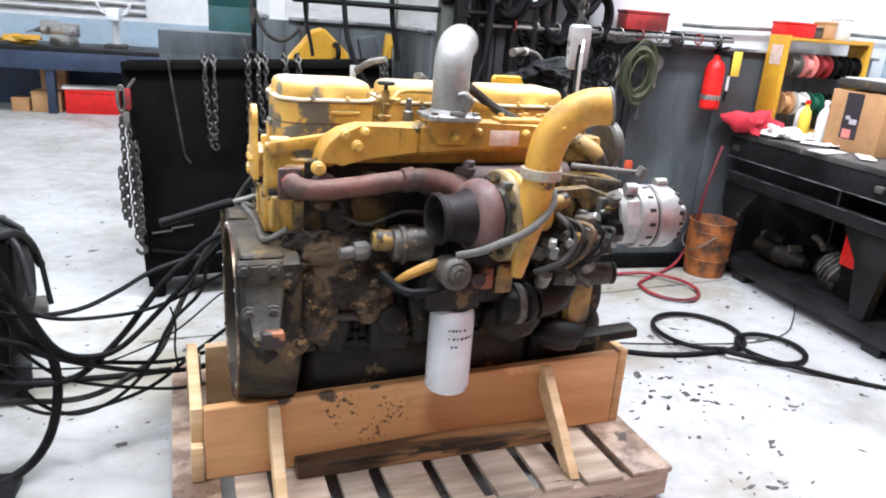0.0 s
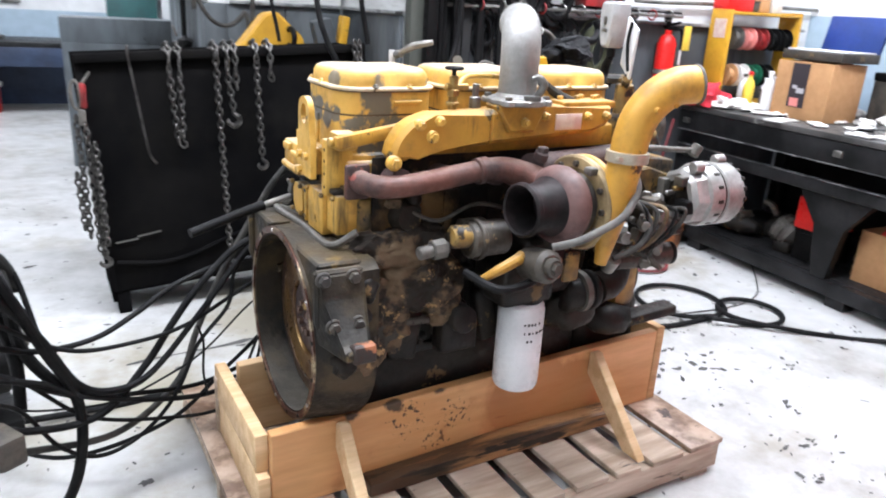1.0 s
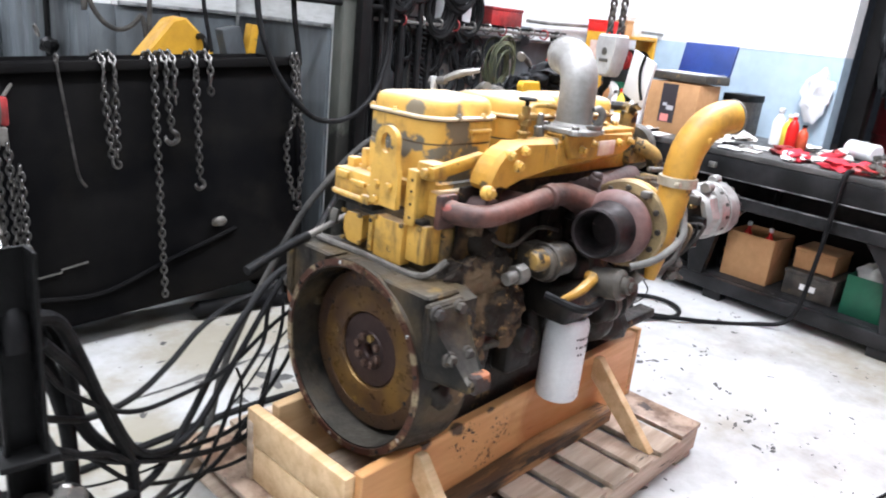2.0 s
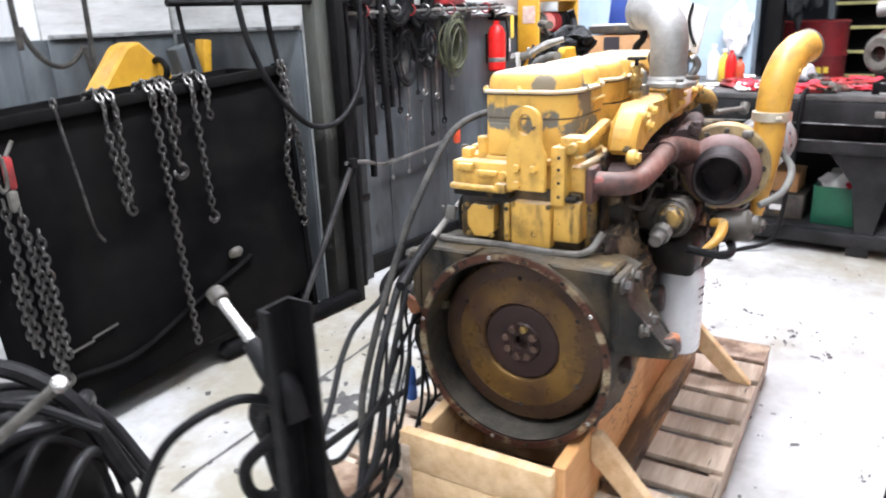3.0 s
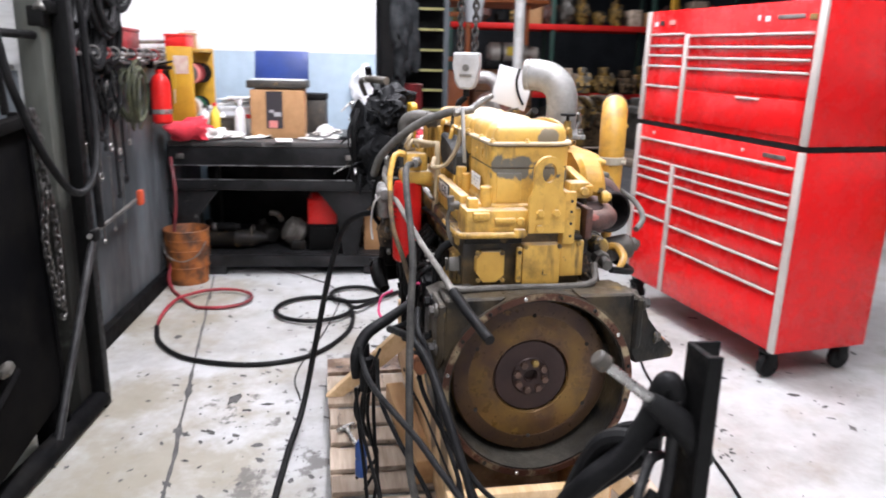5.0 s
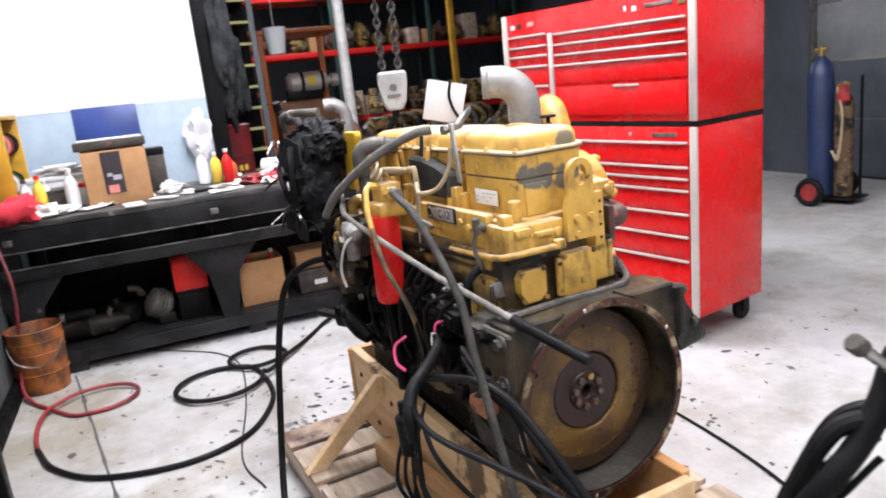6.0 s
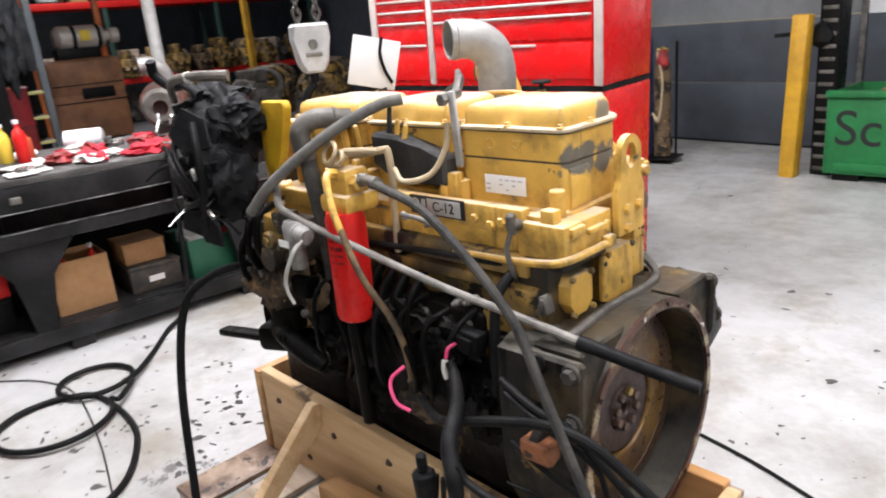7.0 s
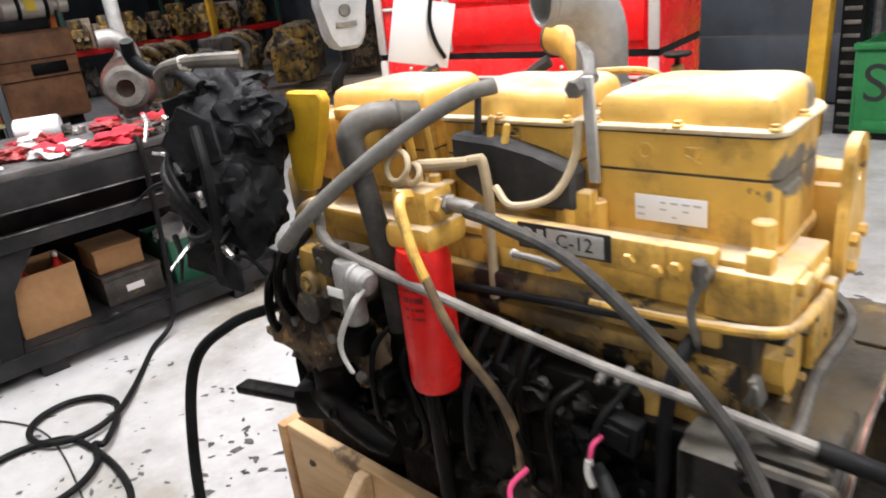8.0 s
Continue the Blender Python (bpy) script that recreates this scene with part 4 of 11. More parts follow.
    add_box(bm, (0.47, -0.22, 0.64), (0.07, 0.05, 0.17), 0.012, ry=-12)
    ep("side_cover", bm, OIL, "oily side castings")
    bm = bmesh.new()
    add_lump(bm, (0.135, -0.222, 0.645), (0.060, 0.026, 0.075), 17, 4, 0.22)
    add_box(bm, (0.225, -0.235, 0.665), (0.075, 0.05, 0.018), 0.006, ry=4)
    ep("pitted_casting", bm, PITTED, "dusty grey pitted casting")


def head_and_covers():
    bm = bmesh.new()
    add_box(bm, (0.545, 0.0, 1.045), (0.97, 0.30, 0.11), 0.01)
    # stepped block at the left rear corner, with its pads
    add_box(bm, (0.060, 0.117, 1.070), (0.12, 0.178, 0.076), 0.006)
    add_box(bm, (0.085, 0.150, 1.112), (0.07, 0.075, 0.012), 0.004)
    add_box(bm, (-0.003, 0.165, 1.092), (0.016, 0.048, 0.022), 0.005)
    add_box(bm, (-0.003, 0.098, 1.080), (0.016, 0.060, 0.014), 0.004)
    add_box(bm, (0.05, 0.18, 1.118), (0.035, 0.03, 0.035), 0.005)
    add_cyl(bm, (0.004, 0.052, 1.075), (-0.006, 0.052, 1.075), 0.013, seg=14)
    add_tube(bm, [(0.30, 0.212, 1.016), (0.12, 0.212, 1.022), (0.04, 0.214, 1.030), (0.004, 0.207, 1.037), (-0.008, 0.17, 1.040), (-0.010, 0.10, 1.040), (-0.010, 0.050, 1.040)], 0.009, 10)
    add_box(bm, (-0.008, 0.056, 1.044), (0.022, 0.034, 0.026), 0.006)
    # ear on the right with a drilled boss
    add_box(bm, (0.050, -0.125, 1.158), (0.06, 0.062, 0.046), 0.008)
    add_cyl(bm, (0.022, -0.133, 1.156), (0.004, -0.133, 1.156), 0.013, seg=12)
    add_box(bm, (0.535, 0.165, 1.045), (0.97, 0.05, 0.07), 0.008)
    add_box(bm, (0.55, 0.155, 1.094), (0.94, 0.07, 0.016), 0.004)
    head = ep("cylinder_head", bm, YELLOW, "yellow cylinder head")
    # drilled plate beside the eye
    bm = bmesh.new()
    add_box(bm, (0.045, -0.094, 1.082), (0.075, 0.036, 0.150), 0.004)
    side = ep("end_plate", bm, YELLOW, "", head)
    for z in (1.03, 1.066, 1.10, 1.13):
        bm = bmesh.new()
        add_cyl(bm, (0.009, -0.098, z), (0.0065, -0.098, z), 0.0045, seg=10, bev=0)
        ep("hole", bm, OIL, "", head)
    for k in range(3):
        x0, x1 = 0.045 + 0.325 * k, 0.340 + 0.325 * k
        xm, w = (x0 + x1) / 2, x1 - x0
        ring = lambda ins, z, waist=0.0: (outline(x0, x1, -0.116, 0.131, 0.080, 0.022, ins, waist), z)
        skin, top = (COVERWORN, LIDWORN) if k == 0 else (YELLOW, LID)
        cov = bmesh.new()
        add_loft(cov, [ring(-0.004, 1.100), ring(-0.004, 1.113), ring(0.002, 1.119), ring(0.003, 1.2155)])
        for cx in (x0 + 0.016, x1 - 0.016):
            add_cyl(cov, (cx, 0.139, 1.100), (cx, 0.139, 1.166), 0.017, seg=16)
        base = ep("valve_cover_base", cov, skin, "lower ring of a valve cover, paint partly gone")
        for z0, z1 in ((1.2155, 1.2205), (1.2775, 1.2815)):
            gk = bmesh.new()
            add_loft(gk, [ring(0.0045 if z0 < 1.25 else 0.001, z0), ring(0.0045 if z0 < 1.25 else 0.001, z1)])
            ep("gasket", gk, GRIMELINE, "", base)
        bm = bmesh.new()
        add_loft(bm, [ring(0.003, 1.2205), ring(0.003, 1.2775)])
        # a little shelf on the right face, cast marks on the left
        add_box(bm, (xm + 0.045, -0.1165, 1.252), (0.085, 0.014, 0.010), 0.003)
        add_box(bm, (xm + 0.045, -0.1135, 1.235), (0.080, 0.006, 0.026), 0.002)
        ep("spacer", bm, skin, "", base)
        bm = bmesh.new()
        add_torus(bm, (xm + 0.052, 0.1282, 1.250), (0, 1, 0), 0.011, 0.0032, 20, 6)
        ep("cast_mark", bm, skin, "", base)
        for dx, dz, rot in ((-0.024, 0.008, 0), (-0.030, 0.0, 60), (-0.022, -0.009, -25)):
            bm = bmesh.new()
            add_box(bm, (xm + dx, 0.1285, 1.250 + dz), (0.026, 0.006, 0.0055), 0.0015, ry=rot)
            ep("cast_mark", bm, skin, "", base)
        bm = bmesh.new()
        add_loft(bm, [ring(-0.0045, 1.2815), ring(-0.006, 1.2835), ring(-0.006, 1.288), ring(-0.003, 1.2905)])
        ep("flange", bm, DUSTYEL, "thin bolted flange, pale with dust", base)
        # domed lid, drawn in at the middle of each long side
        bm = bmesh.new()
        add_loft(bm, [ring(0.011, 1.2905, 0.007), ring(0.010, 1.300, 0.013), ring(0.012, 1.317, 0.017), ring(0.018, 1.3285, 0.016), ring(0.029, 1.3355, 0.012), ring(0.046, 1.3385, 0.007)])
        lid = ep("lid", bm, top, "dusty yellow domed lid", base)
        for dx, dy in ((-w / 2 + 0.012, 0.126), (0.0, 0.128), (w / 2 - 0.012, 0.126), (-0.05, -0.115), (0.05, -0.115), (-w / 2 + 0.004, 0.03)):
            bm = bmesh.new()
            add_cyl(bm, (xm + dx, dy, 1.288), (xm + dx, dy, 1.2945), 0.0095, seg=14, bev=0.002)
            add_hex(bm, (xm + dx, dy, 1.2942), (0, 0, 1), 0.0065, 0.005)
            ep("bolt", bm, skin, "", base)
    # raised panel on the rear face of the last cover
    bm = bmesh.new()
    add_box(bm, (0.0465, 0.078, 1.163), (0.012, 0.072, 0.084), 0.004)
    ep("rear_panel", bm, COVERWORN, "", head)
    # plate with a round eye for lifting, at the rear
    bm = bmesh.new()
    out = [(-0.052, 0.026), (0.052, 0.026), (0.052, 0.122), (0.046, 0.134), (0.041, 0.15), (0.041, 0.198)] + [(0.041 * math.cos(a), 0.198 + 0.041 * math.sin(a)) for a in np.linspace(0, math.pi, 12)[1:-1]] + [(-0.041, 0.198), (-0.041, 0.15), (-0.046, 0.134), (-0.052, 0.122)]
    hole = [(0.020 * math.cos(a), 0.194 + 0.027 * math.sin(a)) for a in np.linspace(0, 2 * math.pi, 18, endpoint=False)]
    m = Matrix.Translation((-0.004, -0.018, 1.02)) @ Matrix(((0, 0, -1, 0), (-1, 0, 0, 0), (0, 1, 0, 0), (0, 0, 0, 1)))
    for z in (0.0, 0.016):
        vo = [bm.verts.new(m @ Vector((x, y, z))) for x, y in out]
        vi = [bm.verts.new(m @ Vector((x, y, z))) for x, y in hole]
        eo = [bm.edges.new((vo[k], vo[(k + 1) % len(vo)])) for k in range(len(vo))]
        ei = [bm.edges.new((vi[k], vi[(k + 1) % len(vi)])) for k in range(len(vi))]
        bmesh.ops.triangle_fill(bm, use_beauty=True, use_dissolve=False, edges=eo + ei)
        if z == 0.0:
            first = (vo, vi)
    for a_, b_ in zip(first, (vo, vi)):
        for k in range(len(a_)):
            n = (k + 1) % len(a_)
            bm.faces.new((a_[k], a_[n], b_[n], b_[k]))
    eye = ep("lifting_eye", bm, YELLOW, "yellow lifting eye plate")
    for dy, dz in ((0.034, 0.055), (0.034, 0.098), (-0.012, 0.098)):
        bm = bmesh.new()
        add_hex(bm, (-0.020, -0.03 + dy, 1.005 + dz), (-1, 0, 0), 0.011, 0.011)
        ep("bolt", bm, YELLOW, "", eye)


# cover paint brightened for weak side light; dust also tones down lit tops
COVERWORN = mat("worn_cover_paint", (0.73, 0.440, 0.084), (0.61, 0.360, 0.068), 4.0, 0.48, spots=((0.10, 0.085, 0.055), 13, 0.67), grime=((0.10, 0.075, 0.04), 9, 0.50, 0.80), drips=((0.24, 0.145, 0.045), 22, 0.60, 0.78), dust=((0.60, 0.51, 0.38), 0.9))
worn(COVERWORN, ((0.05, -0.02, 1.205, 0.05), (0.045, 0.09, 1.21, 0.055), (0.06, 0.137, 1.20, 0.030), (0.14, -0.13, 1.26, 0.07), (0.09, -0.11, 1.17, 0.10), (0.20, -0.13, 1.16, 0.10), (0.32, -0.10, 1.18, 0.06), (0.045, -0.06, 1.22, 0.055), (0.045, 0.12, 1.225, 0.045), (0.042, 0.05, 1.225, 0.05), (0.14, -0.13, 1.21, 0.05)), (0.115, 0.115, 0.10), 9.0, 0.66, 0.72)
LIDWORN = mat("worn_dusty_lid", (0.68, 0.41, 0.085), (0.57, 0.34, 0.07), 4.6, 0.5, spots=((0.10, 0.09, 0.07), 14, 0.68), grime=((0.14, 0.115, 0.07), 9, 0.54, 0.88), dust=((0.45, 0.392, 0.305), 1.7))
worn(LIDWORN, ((0.16, -0.12, 1.30, 0.075), (0.05, -0.04, 1.30, 0.05), (0.32, -0.09, 1.30, 0.03)), (0.125, 0.125, 0.11), 7.0, 0.66, 0.72, 0.85)
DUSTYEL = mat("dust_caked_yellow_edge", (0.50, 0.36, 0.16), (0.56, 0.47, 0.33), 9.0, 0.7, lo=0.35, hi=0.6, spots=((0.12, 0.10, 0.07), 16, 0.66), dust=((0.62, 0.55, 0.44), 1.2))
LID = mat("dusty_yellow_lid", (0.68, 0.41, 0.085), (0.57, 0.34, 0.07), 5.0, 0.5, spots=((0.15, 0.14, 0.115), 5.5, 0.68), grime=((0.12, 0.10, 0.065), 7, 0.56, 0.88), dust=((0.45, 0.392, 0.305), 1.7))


def intake_side():
    flat = Matrix(((1, 0, 0, 0), (0, 0, 1, 0), (0, 1, 0, 0), (0, 0, 0, 1)))
    bm = bmesh.new()
    # long trunk that ends in a flat-sided horn bent down at the rear
    add_prism(bm, [(0.128, 1.122), (0.131, 1.152), (0.141, 1.176), (0.157, 1.198), (0.178, 1.217), (0.205, 1.230), (0.253, 1.238), (0.43, 1.246), (0.43, 1.152), (0.281, 1.147), (0.215, 1.143), (0.196, 1.136), (0.186, 1.120)], 0.074, Matrix.Translation((0, -0.251, 0)) @ flat, 0.013)
    add_prism(bm, [(0.42, 1.152), (0.78, 1.172), (0.855, 1.195), (0.86, 1.254), (0.62, 1.252), (0.42, 1.246)], 0.078, Matrix.Translation((0, -0.248, 0)) @ flat, 0.012)
    add_prism(bm, [(0.432, 1.260), (0.605, 1.260), (0.565, 1.185), (0.478, 1.185)], 0.07, Matrix.Translation((0, -0.262, 0)) @ flat, 0.006)
    add_box(bm, (0.60, -0.155, 1.15), (0.72, 0.06, 0.07), 0.015)
    add_box(bm, (0.775, -0.205, 1.252), (0.20, 0.07, 0.022), 0.006)
    trunk = ep("intake_manifold", bm, YELTRUNK, "yellow intake manifold")
    bm = bmesh.new()
    add_box(bm, (0.115, -0.150, 1.171), (0.20, 0.028, 0.036), 0.008, ry=-9)
    ep("casting_web", bm, YELTRUNK, "", trunk)
    for x, y, z, r in ((0.137, -0.245, 1.118, 0.020), (0.205, -0.249, 1.213, 0.014), (0.242, -0.249, 1.182, 0.017), (0.262, -0.249, 1.222, 0.014), (0.525, -0.260, 1.213, 0.013), (0.605, -0.246, 1.226, 0.012), (0.76, -0.246, 1.222, 0.013), (0.83, -0.246, 1.222, 0.013)):
        bm = bmesh.new()
        add_cyl(bm, (x, y + 0.012, z), (x, y - 0.012, z), r, seg=16, bev=0.004)
        add_hex(bm, (x, y - 0.011, z), (0, -1, 0), r * 0.68, 0.010)
        ep("bolt", bm, YELLOW, "", trunk)
    bm = bmesh.new()
    add_box(bm, (0.69, -0.2505, 1.208), (0.095, 0.004, 0.045), 0.001)
    ep("data_plate", bm, PLATE, "faded pink data plate", trunk)
    for k in range(6):
        bm = bmesh.new()
        add_hex(bm, (0.70 + 0.032 * k, -0.19 + 0.02 * (k % 2), 1.262), (0, 0, 1), 0.010, 0.012)
        ep("bolt", bm, YELLOW, "", trunk)
    # aluminium elbow, its open end turned back and away
    ex, ey = 0.516, -0.228
    arm = Vector((0.065, 0.112, 0.0))
    bm = bmesh.new()
    add_lathe(bm, [(0, 0), (0.078, 0), (0.082, 0.004), (0.082, 0.013), (0.077, 0.018), (0.062, 0.021), (0.055, 0.03)], (ex, ey, 1.259), (ex, ey, 2), 36)
    for dx, dy in ((-0.062, -0.05), (0.062, -0.05), (-0.062, 0.05), (0.062, 0.05)):
        add_cyl(bm, (ex + dx, ey + dy, 1.259), (ex + dx, ey + dy, 1.275), 0.018, seg=14)
    way = [Vector((ex, ey, z)) for z in (1.262, 1.33, 1.385)] + [Vector((ex, ey, z)) + arm * f for f, z in ((0.10, 1.428), (0.36, 1.458), (0.68, 1.468), (1.0, 1.468))]
    add_tube(bm, way, [0.0535, 0.0525, 0.053, 0.0535, 0.053, 0.052, 0.052], 32, hollow=True)
    add_tube(bm, [way[-1], way[-2], way[-3], way[-4]], [0.047, 0.0465, 0.046, 0.044], 32, hollow=True)
    add_torus(bm, way[-1], arm, 0.0495, 0.0034, 32, 8)
    add_torus(bm, way[-1] - arm * 0.12, arm, 0.0525, 0.0028, 32, 8)
    elbow = ep("intake_elbow", bm, ALU, "cast aluminium intake elbow, open end")
    bm = bmesh.new()
    add_tube(bm, [(ex + 0.020, ey - 0.062, 1.285), (ex + 0.030, ey - 0.075, 1.315), (ex + 0.018, ey - 0.068, 1.335), (ex + 0.002, ey - 0.060, 1.332)], [0.010, 0.012, 0.011, 0.008], 10)
    add_box(bm, (ex, ey - 0.070, 1.282), (0.045, 0.022, 0.014), 0.004, rz=-20)
    ep("clip", bm, STEEL, "bent steel clip", elbow)
    for dx in (-0.062, 0.062):
        for dy in (-0.05, 0.05):
            bm = bmesh.new()
            add_hex(bm, (ex + dx, ey + dy, 1.274), (0, 0, 1), 0.011, 0.011)
            ep("bolt", bm, STEEL, "", elbow)
    # small brass tap and lines
    bm = bmesh.new()
    add_cyl(bm, (0.335, -0.188, 1.235), (0.335, -0.188, 1.33), 0.012, seg=12)
    add_cyl(bm, (0.335, -0.188, 1.275), (0.335, -0.188, 1.295), 0.018, seg=6)
    add_cyl(bm, (0.335, -0.188, 1.25), (0.335, -0.188, 1.262), 0.02, seg=6)
    add_cyl(bm, (0.31, -0.188, 1.30), (0.38, -0.188, 1.30), 0.010, seg=10)
    tap = ep("drain_tap", bm, BRASS, "brass tap with black wheel")
    bm = bmesh.new()
    add_cyl(bm, (0.335, -0.188, 1.345), (0.335, -0.188, 1.353), 0.026, seg=14)
    add_cyl(bm, (0.335, -0.188, 1.328), (0.335, -0.188, 1.346), 0.006, seg=8)
    ep("wheel", bm, RUBBER, "black hand wheel", tap)
    bm = bmesh.new()
    add_tube(bm, [(0.35, -0.188, 1.30), (0.385, -0.165, 1.322), (0.44, -0.150, 1.326), (0.52, -0.145, 1.32), (0.62, -0.15, 1.295), (0.74, -0.16, 1.27)], 0.007, 8)
    ep("fuel_line", bm, YELLOW, "thin yellow line")
    bm = bmesh.new()
    add_tube(bm, [(0.60, -0.16, 1.345), (0.64, -0.15, 1.32), (0.70, -0.16, 1.28), (0.76, -0.19, 1.25)], 0.014, 8)
    ep("hose", bm, GREYHOSE, "dusty grey hose")
    bm = bmesh.new()
    add_cyl(bm, (0.405, -0.19, 1.235), (0.405, -0.19, 1.275), 0.016, seg=10)
    add_cyl(bm, (0.405, -0.19, 1.27), (0.405, -0.19, 1.31), 0.010, seg=6)
    ep("sensor", bm, STEEL, "dull steel sender")


YELTRUNK = mat("yellow_casting_paint", (0.58, 0.31, 0.04), (0.44, 0.225, 0.03), 3.5, 0.45, spots=((0.08, 0.055, 0.025), 10, 0.65), dust=((0.66, 0.52, 0.32), 0.4), grime=((0.12, 0.072, 0.028), 8, 0.48, 0.80), drips=((0.12, 0.07, 0.025), 20, 0.58, 0.74))
PLATE = mat("faded_data_plate", (0.62, 0.42, 0.36), (0.70, 0.60, 0.50), 25.0, 0.4)


def exhaust_side():
    bm = bmesh.new()
    add_tube(bm, [(0.075, -0.155, 1.060), (0.080, -0.205, 1.058), (0.105, -0.245, 1.058), (0.155, -0.264, 1.061), (0.24, -0.267, 1.070), (0.32, -0.267, 1.080), (0.40, -0.268, 1.090)], [0.031, 0.030, 0.0295, 0.029, 0.029, 0.029, 0.029], 22)
    add_box(bm, (0.072, -0.166, 1.056), (0.07, 0.024, 0.095), 0.010)
    add_lathe(bm, [(0.029, 0), (0.0355, 0.003), (0.036, 0.012), (0.034, 0.016), (0.036, 0.02), (0.0355, 0.036), (0.029, 0.040)], (0.372, -0.268, 1.086), (1, -0.268, 1.16), 22)
    add_tube(bm, [(0.40, -0.268, 1.090), (0.46, -0.272, 1.088), (0.53, -0.29, 1.065), (0.58, -0.33, 1.04)], [0.030, 0.034, 0.042, 0.046], 18)
    man = ep("exhaust_manifold", bm, RUSTPIPE, "red-brown heat-rusted exhaust manifold")
    bm = bmesh.new()
    add_tube(bm, [(0.55, -0.28, 1.085), (0.66, -0.25, 1.09), (0.80, -0.24, 1.095), (0.92, -0.23, 1.10)], [0.045, 0.034, 0.033, 0.033], 16)
    for x in (0.16, 0.30, 0.46, 0.62, 0.78, 0.92):
        add_cyl(bm, (x, -0.15, 1.06), (x, -0.25, 1.07), 0.032, seg=14)
        add_box(bm, (x, -0.168, 1.06), (0.095, 0.016, 0.085), 0.006)
    ep("front_branch", bm, RUSTDARK, "dark rusted front branch", man)
    bm = bmesh.new()
    add_cyl(bm, (0.56, -0.30, 1.115), (0.56, -0.31, 1.14), 0.02, seg=12)
    add_hex(bm, (0.56, -0.31, 1.138), (0, 0, 1), 0.016, 0.015)
    ep("plug", bm, RUSTDARK, "", man)
    bm = bmesh.new()
    add_lathe(bm, [(0, 0), (0.05, 0), (0.05, 0.03), (0.035, 0.06), (0, 0.06)], (0.205, -0.16, 0.96), (0.205, -0.5, 0.955), 18)
    ep("port_cover", bm, OIL, "black round port cover")
    # turbocharger: open turbine mouth to the rear, compressor to the front
    ax = Vector((1, 0.10, 0.0)).normalized()
    c = Vector((0.430, -0.406, 1.010))
    bm = bmesh.new()
    add_lathe(bm, [(0.050, 0.09), (0.062, 0.0), (0.067, -0.004), (0.073, 0.002), (0.073, 0.014), (0.067, 0.020), (0.066, 0.045), (0.074, 0.08), (0.092, 0.115)], c, c + ax, 36)
    add_lathe(bm, [(0.0, 0.085), (0.050, 0.09)], c, c + ax, 36)
    tur = ep("turbocharger", bm, TURBDARK, "turbocharger with a blackened open turbine mouth")
    bm = bmesh.new()
    m0 = c + ax * 0.135
    add_torus(bm, m0, ax, 0.066, 0.043, 40, 16)
    add_cyl(bm, c + ax * 0.10, c + ax * 0.18, 0.075, 0.07, seg=28)
    add_tube(bm, [m0 + Vector((0, 0.04, 0.0)), m0 + Vector((0.0, 0.08, 0.02)), m0 + Vector((0.02, 0.13, 0.05))], [0.05, 0.05, 0.045], 14)
    ep("turbine_housing", bm, TURBRUST, "pinkish rusted turbine volute", tur)
    bm = bmesh.new()
    m1 = c + ax * 0.195
    add_cyl(bm, c + ax * 0.17, c + ax * 0.215, 0.055, seg=28)
    add_lathe(bm, [(0.05, -0.02), (0.085, -0.016), (0.090, -0.004), (0.05, 0.0)], m1, m1 + ax, 36)
    ep("center_housing", bm, GRIMEIRON, "grimy bearing housing", tur)
    bm = bmesh.new()
    add_lathe(bm, [(0.06, 0), (0.094, 0.0), (0.099, -0.006), (0.126, -0.004), (0.132, 0.002), (0.132, 0.014), (0.06, 0.014)], m1, m1 + ax, 44)
    plate = ep("back_plate", bm, PALEPLATE, "oil-tanned pale back plate ringed with bolts", tur)
    for k in range(12):
        a = 2 * math.pi * k / 12
        u = Vector((0, 0, 1)) * math.sin(a) + ax.cross(Vector((0, 0, 1))) * math.cos(a)
        bm = bmesh.new()
        add_hex(bm, m1 + u * 0.110 - ax * 0.004, -ax, 0.009, 0.011)
        ep("bolt", bm, GRIMEIRON, "", plate)
    for k in range(3):
        a = radians(60 + 95 * k)
        u = Vector((0, 0, 1)) * math.sin(a) + ax.cross(Vector((0, 0, 1))) * math.cos(a)
        bm = bmesh.new()
        add_box(bm, m1 + u * 0.118 - ax * 0.012, (0.028, 0.03, 0.02), 0.005, rz=20 * k)
        ep("clamp_lug", bm, IRON, "", plate)
    bm = bmesh.new()
    m2 = c + ax * 0.245
    add_lathe(bm, [(0.06, -0.034), (0.124, -0.030), (0.131, -0.024), (0.131, -0.010), (0.114, -0.004), (0.110, 0.012), (0.09, 0.035), (0.06, 0.04), (0.05, 0.09), (0.055, 0.11), (0.045, 0.11), (0.04, 0.06), (0.0, 0.05)], m2, m2 + ax, 40)
    add_torus(bm, m2 + ax * 0.005, ax, 0.078, 0.036, 40, 14)
    # outlet rises on the outer side of the scroll
    add_tube(bm, [m2 + Vector((-0.018, -0.105, -0.15)), m2 + Vector((-0.012, -0.108, -0.09)), m2 + Vector((-0.003, -0.110, -0.02)), m2 + Vector((0.006, -0.112, 0.06)), m2 + Vector((0.014, -0.115, 0.14))], [0.017, 0.026, 0.037, 0.044, 0.046], 22)
    comp = ep("compressor_housing", bm, YELTRUNK, "yellow compressor scroll", tur)
    base = m2 + Vector((0.016, -0.116, 0.145))
    bm = bmesh.new()
    add_lathe(bm, [(0.045, 0), (0.056, 0.002), (0.056, 0.028), (0.045, 0.03)], base - Vector((0, 0, 0.012)), base + Vector((0.01, 0, 1)), 28)
